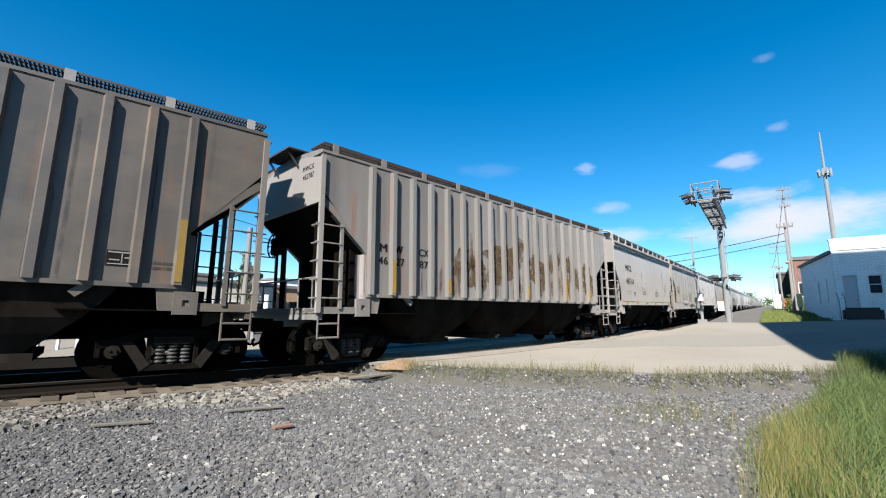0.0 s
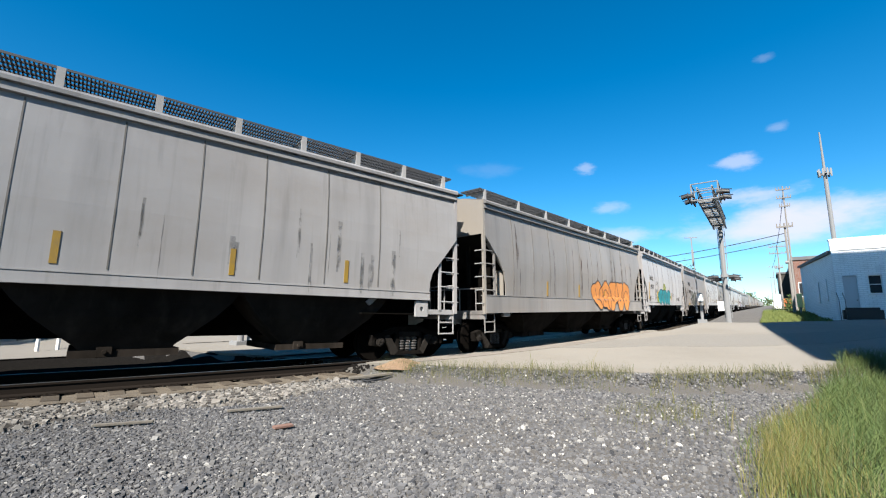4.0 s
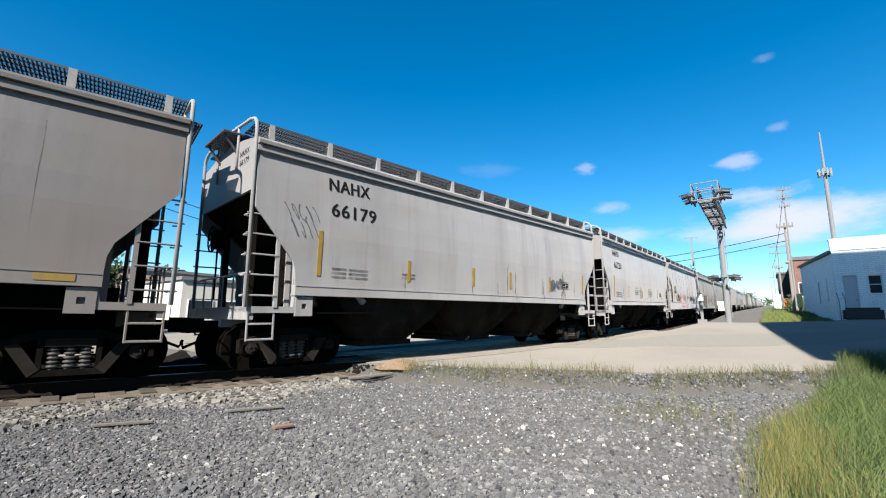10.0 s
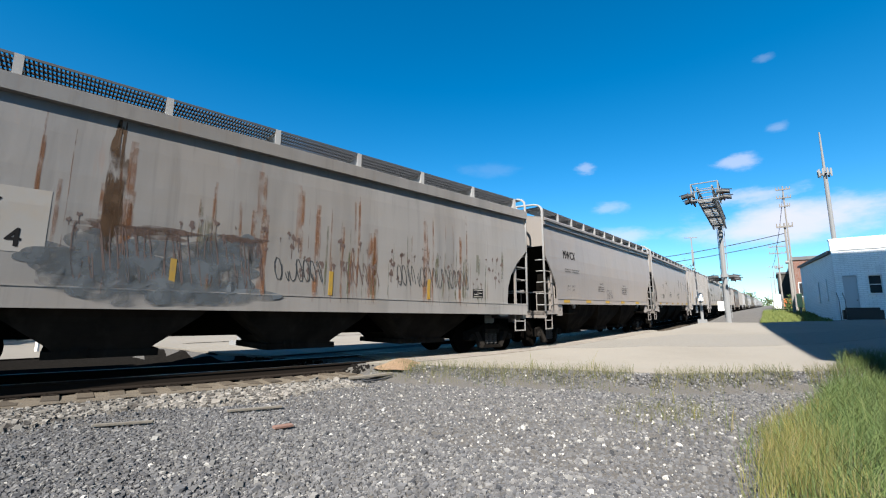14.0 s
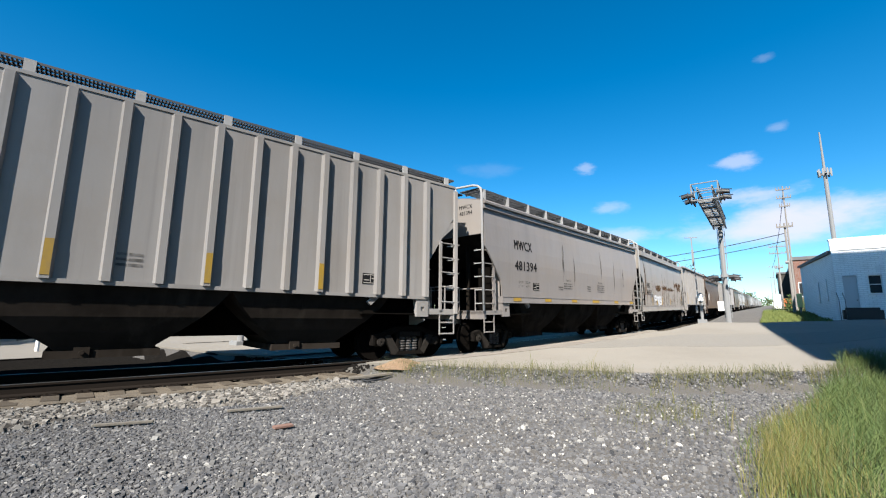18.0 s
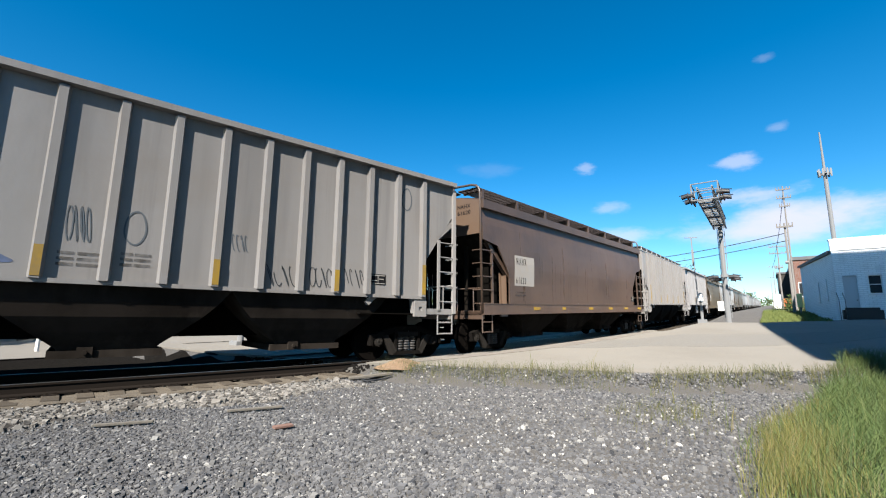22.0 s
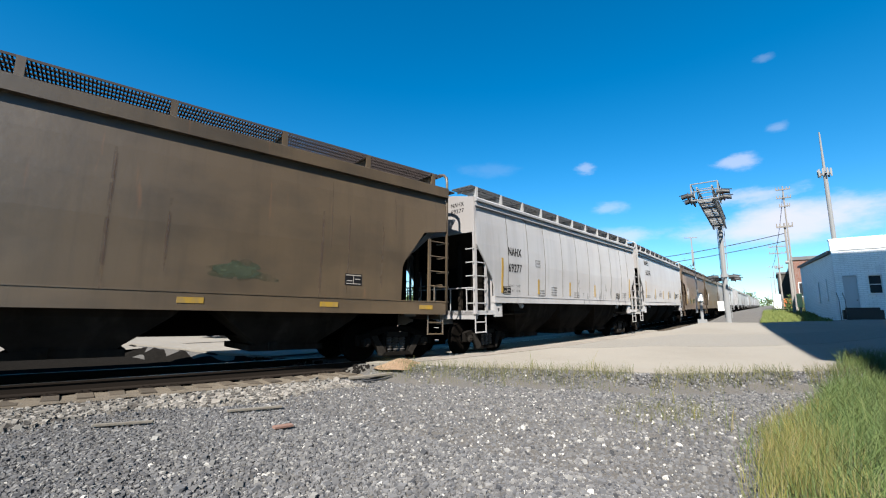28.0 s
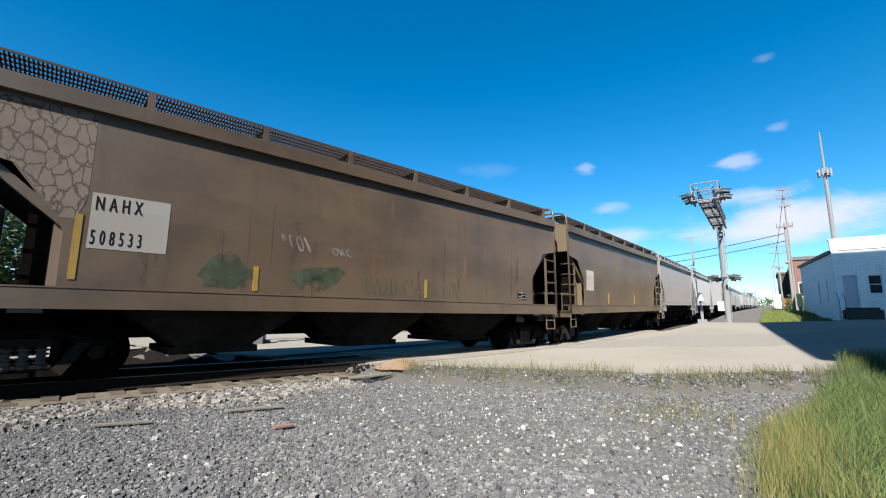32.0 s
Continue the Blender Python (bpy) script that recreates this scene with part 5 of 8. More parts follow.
CARS = [
    ("ribbed", "dirty", [], dict(ribs=(20, 1.75, 13.12), frame_end="post", marks=(("yr", 1.57, 2.62, 13.12), ("yr", 1.57, 2.1, 8.0), ("plate", (12.15, 1.78)), ("bars", 12.75, 1.85, 0.3, 2), ("run", 2.0, 13.0, 1.6, 4.2, 30, "slate", 4)))),
    ("ribbed", "rusty", [("M", 2.13, 2.35, 2.53, 2.71), ("W", 2.58, 2.83, 2.53, 2.71), ("CX", 3.36, 3.70, 2.53, 2.71), ("46", 2.10, 2.37, 2.23, 2.41), ("27", 2.62, 2.88, 2.23, 2.41), ("87", 3.38, 3.68, 2.23, 2.41)],
     dict(ribs=(19, 1.87, 13.18), frame_end="post", hand=("MWCX", "462787"), marks=(("yr", 1.57, 2.35, 2.48, 10.7), ("yr", 1.6, 2.0, 4.6, 12.7, 8.2), ("run", 4.0, 13.0, 1.6, 3.4, 60, "rust", 5), ("run", 3.0, 13.0, 1.6, 2.6, 30, "grime", 6),
      ("haze", 7.0, 2.6, 1.0, 0.8, "soil", 11), ("haze", 9.2, 2.5, 0.8, 0.7, "soil", 12), ("haze", 10.9, 2.5, 0.35, 0.85, "soil", 13), ("haze", 11.6, 2.3, 0.3, 0.7, "soil", 14), ("haze", 12.2, 2.4, 0.3, 0.6, "soil", 15), ("haze", 12.9, 2.4, 0.25, 0.55, "soil", 16), ("haze", 5.4, 2.3, 0.8, 0.6, "soil", 17), ("haze", 10.3, 2.9, 0.25, 0.5, "soil", 18)))),
    ("smooth", "grey", mw("481318", 2.17), dict(hand=("MWCX", "481318"), marks=(*DATA, *WARN, ("ys", 0.5, 2.2, 4.2, 6.3, 8.4, 10.43), ("ys", 0.68, 12.55), ("box", (3.6, 1.9)), ("run", 3.0, 13.0, 2.0, 3.9, 8, "slate", 3)))),
    ("deep", "beige", [("MCEX", 1.96, 2.71, 2.58, 2.81), ("350868", 1.98, 2.84, 2.32, 2.55)], dict(frame_end="post", faded=True, hand=("MCEX",), marks=(("seam", 1.95, 3.2, 4.75, 6.4, 7.8, 9.2, 10.77, 12.34), ("yv", 1.73, 2.73, 1.92), ("yv", 1.68, 2.18, 4.7, 6.4, 9.06, 10.82), ("bubble", 7.85, 8.95, 1.8, 2.42, 2, "ghost", "slate", 3),
      ("bubble", 4.7, 7.0, 1.5, 2.2, 4, "silver", "dark", 33), ("run", 1.6, 13.5, 2.0, 4.1, 34, "smudge", 8), ("haze", 12.0, 1.95, 1.3, 0.3, "smudge", 4), ("plate", (12.34, 1.83)), ("haze", 9.4, 1.4, 1.6, 0.2, "smudge", 14), ("run", 7.5, 13.5, 1.2, 1.6, 24, "grime", 28)))),
    ("smooth", "white", na69("69320", 1.95), dict(hand=("NAHX", "69320"), frame_end="post", marks=(SEAMS, *DATA69, *YV69, ("run", 3.0, 13.0, 1.7, 3.2, 16, "slate", 3)))),
    ("deep", "beige", [], dict(frame_end="post", marks=(SEAMS, ("yv", 1.7, 2.2, 4.2, 6.8, 9.4), ("bubble", 8.2, 12.6, 1.25, 2.5, 5, "orange", "dark", 9), ("run", 2.0, 13.0, 1.8, 4.0, 30, "grime", 2)))),
    ("smooth", "white", na69("69073", 2.1), dict(hand=("NAHX", "69073"), frame_end="post", marks=(("seam", 1.95, 3.35, 4.4, 5.9, 7.94, 9.2, 10.6, 11.9), *DATA69, ("yv", 1.78, 2.74, 1.72), ("haze", 4.1, 1.95, 0.35, 0.4, "green", 3), ("haze", 6.2, 2.55, 0.5, 0.28, "green", 5), ("haze", 7.9, 1.95, 0.5, 0.3, "green", 8),
        ("yv", 1.77, 2.28, 3.92, 6.18, 8.53), ("bubble", 4.35, 7.9, 1.6, 2.42, 4, "teal", "dark", 17), ("tag", 3.3, 2.15, 0.8, 0.25, 5, "dark"), ("tag", 3.35, 1.8, 0.6, 0.28, 6, "dark"), ("tag", 8.64, 2.05, 0.95, 0.2, 8, "dark"), ("bars", 10.5, 1.9, 0.5, 2), ("plate", (11.2, 1.75))))),
    ("smooth", "taupe", [("MWCX", 2.33, 3.40, 3.12, 3.42), ("481460", 2.33, 3.62, 2.46, 2.75)], dict(hand=("MWCX", "481460"), marks=(("words", "LD LMT   220300", 2.34, 3.08, 2.08, 2.16), ("words", "LT  WT    60700", 2.34, 3.06, 1.93, 2.01), ("ys", 0.72, 2.45), ("ys", 0.45, 4.6, 6.5, 8.6, 10.6, 12.6), ("plate", (3.44, 1.88)), ("box", (4.26, 2.82)),
        ("piece", "HMCK", 3.75, 6.72, 1.56, 2.62, "olive", "white", 0.04), ("bubble", 8.55, 12.1, 1.75, 2.42, 6, "silver", "dark", 25), ("haze", 10.3, 1.85, 1.8, 0.25, "silver", 7), ("tag", 6.6, 2.3, 0.3, 0.22, 9, "dark"), ("tag", 6.9, 1.98, 0.45, 0.2, 12, "slate"), ("tag", 3.24, 2.2, 0.44, 0.18, 10, "dark"), ("tag", 1.5, 1.95, 0.4, 0.9, 11, "dark")))),
    ("smooth", "white", na69("69341", 2.03), dict(hand=("NAHX", "69341"), frame_end="post", marks=(SEAMS, *DATA69, *YV69, ("bars", 4.85, 1.92, 0.45, 3), ("plate", (11.6, 1.72)), ("run", 7.0, 13.0, 1.65, 2.3, 26, "slate", 13)))),
    ("smooth", "taupe", mw("481284", 2.10), dict(hand=("MWCX", "481284"), marks=(*DATA, *WARN, ("ys", 0.8, 2.13), ("ys", 0.45, 4.2, 6.3, 8.4, 10.5, 12.6), ("plate", (3.2, 1.87)), ("run", 3.0, 13.0, 2.2, 3.9, 16, "slate", 23)))),
    ("smooth", "white", na66("66179", 2.07), dict(hand=("NAHX", "66179"), marks=(("bars", 2.2, 2.0, 0.9, 3), *YV66, ("tag", 1.1, 2.95, 0.75, 0.3, 14, "slate"), ("tag", 1.25, 2.6, 0.6, 0.35, 24, "slate"), ("plate", (11.6, 1.98)), ("haze", 11.2, 2.1, 0.5, 0.25, "slate", 31), ("bars", 4.1, 2.0, 0.4, 2), ("run", 3.0, 13.0, 1.7, 2.6, 14, "smudge", 33)))),
    ("smooth", "white", na66("66220", 1.97), dict(hand=("NAHX", "66220"), marks=(("bars", 2.2, 2.0, 0.9, 3), *YV66, *WARN, ("plate", (11.32, 1.96)), ("tag", 6.4, 1.75, 0.7, 0.5, 15, "dark"), ("tag", 6.5, 1.85, 0.5, 0.35, 35, "dark"), ("run", 3.0, 13.0, 1.7, 2.4, 12, "smudge", 43)))),
    ("deep", "white", [("MCEX", 1.97, 2.72, 2.57, 2.80), ("350884", 1.97, 2.84, 2.30, 2.53)], dict(frame_end="post", hand=("MCEX", "350884"), marks=(("seam", 1.91, 3.2, 4.76, 6.42, 8.03, 9.5, 11.1), ("haze", 6.6, 1.45, 1.9, 0.2, "pink", 4), ("haze", 5.4, 1.85, 1.0, 0.4, "pink", 24), ("haze", 6.9, 1.9, 0.6, 0.35, "pink", 44), ("haze", 3.5, 1.98, 0.65, 0.32, "grime", 2), ("haze", 4.2, 1.95, 0.5, 0.22, "grime", 22),
        ("tag", 5.9, 1.75, 1.5, 0.5, 33, "grime"), ("tag", 7.7, 1.95, 0.5, 0.28, 53, "dark"), ("tag", 8.15, 2.0, 1.1, 0.2, 54, "dark"), ("tag", 7.8, 1.42, 0.7, 0.14, 57, "dark"), ("haze", 10.2, 1.95, 0.8, 0.3, "navy", 6), ("haze", 11.9, 1.92, 0.95, 0.28, "navy", 16), ("haze", 11.0, 1.9, 0.8, 0.26, "navy", 26),
        ("bubble", 9.45, 13.1, 1.2, 1.62, 6, "white", "navy", 35), ("yv", 1.73, 2.73, 1.9), ("yv", 1.66, 2.16, 4.69, 6.40, 9.25, 11.2), ("yv", 1.7, 2.3, 13.35), ("drips", 5.8, 9.4, 2.0, 2.7, 34, 3), ("drips", 2.6, 5.0, 1.9, 2.4, 24, 4), ("drips", 10.5, 13.2, 2.0, 2.4, 20, 6), ("run", 2.0, 13.5, 1.9, 4.0, 9, "smudge", 5)))),
    ("low", "beige", [("FURX", 2.02, 2.83, 2.33, 2.60), ("846414", 2.0, 3.07, 1.94, 2.20)], dict(hand=("FURX", "846414"), patch=(1.86, 3.32, 1.87, 2.78), marks=(("haze", 4.2, 1.85, 1.1, 0.5, "slate", 9), ("haze", 5.6, 1.9, 1.1, 0.55, "slate", 19), ("haze", 4.9, 1.45, 1.6, 0.4, "slate", 29), ("tag", 3.6, 1.5, 2.8, 0.9, 41, "grime"), ("haze", 4.4, 2.35, 0.9, 0.12, "grime", 39), ("haze", 6.0, 2.4, 0.5, 0.1, "grime", 49), ("yv", 1.45, 1.95, 4.92, 7.8, 10.5), ("tag", 6.6, 1.7, 1.0, 0.45, 22, "dark"), ("tag", 9.5, 1.75, 2.4, 0.5, 62, "dark"), ("tag", 8.0, 1.7, 1.0, 0.5, 72, "grime"),
        ("drips", 3.5, 13.3, 1.8, 2.7, 110, 5), ("haze", 4.02, 3.1, 0.13, 1.0, "rust", 5), ("haze", 4.05, 2.5, 0.13, 0.7, "rust", 25), ("run", 4.0, 4.3, 1.5, 4.1, 10, "rust", 5), ("run", 8.0, 8.9, 1.5, 3.8, 14, "rust", 15), ("run", 2.0, 13.5, 1.5, 4.0, 36, "rust", 35), ("run", 5.0, 13.5, 1.5, 3.0, 40, "smudge", 25), ("plate", (12.1, 1.55))))),
    ("smooth", "taupe", [("MWCX", 2.0, 3.1, 3.1, 3.4)], dict(marks=(*DATA, *WARN, ("bars", 2.1, 2.7, 1.3, 2), ("ys", 0.5, 2.2, 4.3, 6.5, 8.6, 11.0), ("tag", 6.5, 1.7, 0.8, 0.4, 29, "dark")))),
    ("smooth", "taupe", [("7", 3.2, 3.42, 2.47, 2.76)], dict(marks=(*DATA, *WARN, ("plate", (3.2, 1.9)), ("box", (4.3, 2.75)), ("ys", 0.45, 2.2, 4.3, 6.4, 8.5, 10.6), ("ys", 0.8, 12.7), ("haze", 9.35, 2.8, 0.07, 0.8, "film", 63), ("haze", 10.4, 2.85, 0.06, 0.5, "film", 64), ("haze", 11.58, 2.65, 0.06, 0.5, "film", 65), ("haze", 12.75, 2.85, 0.06, 0.8, "film", 66), ("run", 3.0, 13.0, 2.2, 3.6, 6, "slate", 63)))),
    ("ribbed", "grey", [("GA", 2.66, 3.03, 2.71, 2.95), ("CX", 3.31, 3.66, 2.73, 2.97), ("94", 2.64, 3.03, 2.18, 2.42), ("90", 3.35, 3.69, 2.20, 2.44)], dict(ribs=(18, 1.94, 13.76), faded=True, frame_end="post", hand=("GACX", "9490"), marks=(("yr", 1.6, 2.72, 1.99), ("yr", 1.57, 2.1, 4.63, 6.70, 9.01, 11.24), ("bars", 3.32, 1.98, 0.36, 3), ("box", (2.14, 1.83)), ("plate", (12.0, 1.75)), ("bars", 7.6, 1.95, 0.35, 3)))),
    ("smooth", "taupe", mw("481394", 2.07), dict(hand=("MWCX", "481394"), marks=(*DATA, *WARN, ("ys", 0.45, 2.2, 4.2, 6.3, 10.74, 12.8), ("ys", 0.7, 8.37), ("plate", (3.2, 1.87)), ("bars", 5.04, 2.02, 0.35, 2), ("bars", 7.58, 2.12, 0.32, 3), ("haze", 5.44, 3.0, 0.09, 0.7, "film", 73), ("haze", 6.38, 2.7, 0.05, 0.7, "film", 74), ("haze", 9.06, 3.2, 0.06, 0.7, "film", 75), ("haze", 10.59, 2.8, 0.05, 0.7, "film", 76), ("haze", 11.76, 2.6, 0.05, 0.6, "film", 77)))),
    ("low", "beige", [("FURX", 1.76, 2.54, 2.42, 2.70), ("846359", 1.74, 2.90, 2.03, 2.31)], dict(hand=("FURX", "846359"), marks=(("piece", "PTB", 3.6, 5.7, 1.44, 1.95, "white", "silver", 0.05), ("yv", 1.45, 1.9, 3.2, 4.45, 6.0, 8.8), ("tag", 2.5, 1.55, 1.0, 0.5, 27, "slate"), ("tag", 2.9, 1.6, 0.6, 0.5, 47, "dark"), ("haze", 4.8, 2.5, 0.9, 0.18, "rust", 19), ("haze", 5.0, 2.4, 0.7, 0.15, "rust", 20),
        ("haze", 7.2, 2.55, 1.2, 0.16, "rust", 9), ("haze", 8.9, 2.5, 1.3, 0.16, "rust", 29), ("haze", 12.2, 2.75, 0.9, 0.35, "rust", 39), ("haze", 11.2, 2.8, 0.9, 0.22, "rust", 59), ("run", 6.2, 13.6, 1.45, 2.6, 60, "soil", 49), ("haze", 1.48, 3.0, 0.16, 0.95, "rust", 69), ("haze", 1.5, 2.5, 0.14, 0.6, "rust", 79), ("run", 1.3, 2.0, 1.4, 3.0, 10, "rust", 5), ("run", 2.0, 13.5, 1.5, 3.6, 30, "rust", 35), ("plate", (13.0, 1.55)), ("haze", 13.3, 1.9, 0.12, 0.5, "ochre", 99)))),
    ("ribbed", "grey", [("MW", 2.03, 2.50, 2.69, 2.90), ("CX", 2.76, 3.15, 2.69, 2.90), ("461", 2.08, 2.49, 2.16, 2.38), ("434", 2.75, 3.18, 2.16, 2.38)], dict(board=False, ribs=(16, 1.92, 13.5), frame_end="post", hand=("MWCX", "461434"), marks=(("yr", 1.57, 2.46, 2.03), ("yr", 1.55, 2.0, 4.43, 6.5, 8.7, 11.2), ("yr", 1.57, 2.3, 13.5), ("bars", 2.12, 2.0, 0.32, 2), ("bars", 2.78, 2.0, 0.3, 2),
        ("haze", 3.6, 1.72, 0.7, 0.18, "blue", 5), ("haze", 4.6, 1.72, 0.8, 0.2, "blue", 15), ("haze", 5.7, 1.75, 0.7, 0.2, "blue", 25), ("tag", 6.8, 2.1, 0.3, 0.55, 37, "slate"), ("ring", 7.65, 2.4, 0.28, "slate"), ("tag", 9.1, 2.2, 0.3, 0.3, 39, "slate"), ("tag", 9.75, 1.6, 0.6, 0.4, 40, "dark"), ("tag", 10.62, 1.62, 0.5, 0.4, 42, "dark"), ("tag", 11.4, 1.65, 0.5, 0.4, 43, "dark"), ("ring", 13.0, 3.9, 0.28, "slate"), ("plate", (12.05, 1.75)), ("bars", 6.75, 1.9, 0.5, 3), ("bars", 7.5, 1.95, 0.4, 3)))),
    ("wide", "rust", [("NAHX", 2.25, 2.84, 2.64, 2.85), ("61620", 2.24, 2.83, 2.04, 2.25)], dict(hand=("NAHX", "61620"), patch=(2.16, 3.36, 1.98, 2.92), marks=(("ys", 0.42, 3.5, 7.96, 10.15), ("ys", 0.27, 5.5), ("ys", 0.5, 14.2, 12.2), ("plate", (13.03, 1.62)), ("bars", 2.2, 1.75, 0.6, 2), ("run", 2.0, 13.5, 1.6, 4.0, 22, "grime", 7)))),
    ("ribbed", "grey", [("MC", 2.87, 3.25, 2.91, 3.11), ("EX", 3.57, 3.92, 2.91, 3.11), ("95", 2.94, 3.25, 2.46, 2.67), ("367", 3.57, 3.98, 2.46, 2.67)], dict(ribs=(18, 2.04, 13.80), frame_end="post", hand=("MCEX", "95367"), marks=(("yr", 1.57, 2.6, 2.16), ("yr", 1.6, 2.1, 4.5, 6.8, 9.06, 11.25), ("yr", 1.6, 2.5, 13.8), ("box", (4.37, 2.52), (2.3, 1.86)), ("bars", 2.9, 1.95, 0.3, 2), ("bars", 3.6, 1.95, 0.3, 2), ("plate", (12.1, 1.75))))),
    ("ribbed", "white", [("MW", 2.22, 2.6, 2.68, 2.88), ("CX", 2.95, 3.3, 2.68, 2.88), ("461", 2.25, 2.6, 2.36, 2.56)], dict(board=False, faded=True, ribs=(17, 2.02, 13.7), frame_end="post", hand=("MWCX", "461"), marks=(("yr", 1.6, 2.1, 4.9, 8.5), ("bars", 2.96, 2.40, 0.34, 2), ("bars", 2.2, 1.95, 0.3, 2)))),
    ("wide", "olive", [("NAHX", 2.24, 2.84, 2.62, 2.83), ("508813", 2.22, 2.85, 2.05, 2.27)], dict(hand=("NAHX", "508813"), patch=(2.16, 3.25, 1.98, 2.88), marks=(("ys", 0.4, 3.9, 6.4, 9.24, 11.76, 14.3), ("plate", (12.1, 1.7)), ("haze", 10.0, 1.85, 0.6, 0.2, "smudge", 7), ("run", 2.0, 13.5, 1.6, 4.0, 14, "grime", 17)))),
    ("smooth", "white", na69("69277", 2.15), dict(hand=("NAHX", "69277"), frame_end="post", marks=(("seam", 2.14, 3.33, 4.46, 5.78, 7.02, 8.19, 9.4, 10.6, 11.9, 12.8), ("words", "LD LMT   220300", 2.17, 2.83, 1.93, 2.0), ("words", "LT  WT    60700", 2.17, 2.83, 1.78, 1.85), ("plate", (1.88, 1.70)), ("box", (3.8, 2.65)), ("yv", 1.74, 2.78, 1.82), ("yv", 1.74, 2.24, 4.0, 6.38, 8.73), ("yv", 1.78, 2.7, 13.0), ("bars", 4.9, 1.98, 0.4, 4), ("bars", 4.0, 1.85, 0.4, 3), ("bars", 6.75, 1.85, 0.4, 3), ("plate", (11.2, 1.72)), ("bars", 12.0, 1.95, 0.5, 3), ("run", 7.0, 13.0, 1.6, 2.4, 20, "slate", 83)))),
    ("smooth", "white", na66("66218", 1.99), dict(hand=("NAHX", "66218"), marks=(("bars", 2.05, 1.95, 0.9, 2), *YV66, *WARN, ("box", (4.0, 1.8)), ("plate", (11.5, 1.97)), ("haze", 11.2, 2.05, 0.35, 0.25, "slate", 48), ("tag", 10.9, 1.82, 0.6, 0.42, 49, "slate"), ("tag", 9.8, 1.5, 1.1, 0.1, 47, "blue"), ("bars", 12.1, 2.2, 0.4, 3), ("run", 3.0, 13.0, 1.7, 2.3, 16, "smudge", 93)))),
    ("wide", "brown", [("NAHX", 2.22, 2.81, 2.60, 2.81), ("508533", 2.2, 2.84, 2.07, 2.29)], dict(hand=("NAHX", "508533"), patch=(2.17, 3.19, 2.01, 2.86), marks=(("yv", 1.53, 2.50, 2.05), ("yv", 1.47, 1.93, 4.66, 8.84), ("haze", 4.1, 1.8, 0.5, 0.32, "smudge", 3), ("haze", 5.9, 1.8, 0.6, 0.28, "smudge", 13), ("tag", 5.1, 2.3, 0.6, 0.3, 57, "pink"), ("tag", 6.2, 2.3, 0.45, 0.15, 58, "silver"), ("peel", 0.60, 2.12, 2.42, 4.10), ("tag", 6.9, 1.5, 3.2, 0.4, 67, "smudge"), ("run", 2.0, 13.5, 1.5, 3.4, 16, "grime", 27), ("plate", (12.6, 1.55))))),
    ("wide", "olive", [], dict(patch=(2.1, 2.9, 2.0, 2.8), marks=(("yv", 1.47, 1.93, 4.75, 8.8),))),
]
FAR = [("smooth", "taupe"), ("smooth", "white"), ("ribbed", "white"), ("smooth", "grey"), ("smooth", "taupe"), ("deep", "beige"), ("smooth", "white"), ("ribbed", "grey"), ("smooth", "beige"), ("smooth", "white")]
KIND_WORDS = {"ribbed": "rib-sided", "smooth": "smooth-sided", "deep": "deep-silled smooth-sided", "low": "curve-sided", "wide": "curve-sided"}
COLOUR_WORDS = {"white": "pale grey", "grey": "light grey", "taupe": "taupe grey", "beige": "stained beige", "rusty": "rust-streaked grey", "brown": "weathered brown", "rust": "rusty brown", "olive": "faded olive brown", "dirty": "grimy grey"}
train = []
for k in range(len(gaps) - 1):
    kind, colour, lines, extra = CARS[k] if k < len(CARS) else (*FAR[(k - len(CARS)) % len(FAR)], [], {})
    words = "%s %s covered hopper car on the rails" % (COLOUR_WORDS[colour], KIND_WORDS[kind])
    car, half = hopper_car(kind, colour, lines, gaps[k + 1] - gaps[k], words, **extra)
    train.append((car, half, (gaps[k] + gaps[k + 1]) / 2))


def car_pose(mid, half):
    """The pose of a car whose middle is mid metres along the track: both its trucks lie on the line."""
    a, _ = track_point(mid - (half - 1.3), GAUGE / 2)
    b, _ = track_point(mid + (half - 1.3), GAUGE / 2)
    d = (b - a).normalized()
    y = Vector((-d.y, d.x, 0)).normalized()
    m = Matrix((d, y, d.cross(y))).transposed().to_4x4()
    m.translation = (a + b) / 2
    return m


# ---------- things along the road ----------
M_GALV = material("galvanised_steel", (0.20, 0.203, 0.205), 0.6, 0.15, layers=(((0.225, 0.225, 0.225), (6, 6, 6), 0.45, 0.75, 0.6, 4.0),))
M_BLACK = material("black_paint", (0.02, 0.021, 0.023), 0.5)
M_WHITE = material("white_paint", (0.74, 0.74, 0.72), 0.55, layers=(((0.5, 0.47, 0.42), (5, 5, 5), 0.5, 0.8, 0.5, 5.0),))
M_LENS = material("dark_red_lens", (0.12, 0.012, 0.01), 0.2)
M_POLE = material("utility_pole_wood", (0.231, 0.215, 0.199), 0.9, layers=(((0.147, 0.132, 0.115), (14, 14, 0.6), 0.45, 0.75, 0.7, 5.0),), bump=(((30, 30, 1.5), 0.5, 0.01),))
M_CABLE = material("cable", (0.03, 0.03, 0.035), 0.6)
M_GLASS = material("window_glass", (0.02, 0.025, 0.03), 0.08, spec=0.8)
M_ROOF = material("roof_felt", (0.13, 0.13, 0.135), 0.9, layers=(((0.2, 0.19, 0.18), (2, 2, 2), 0.45, 0.75, 0.6, 4.0),))


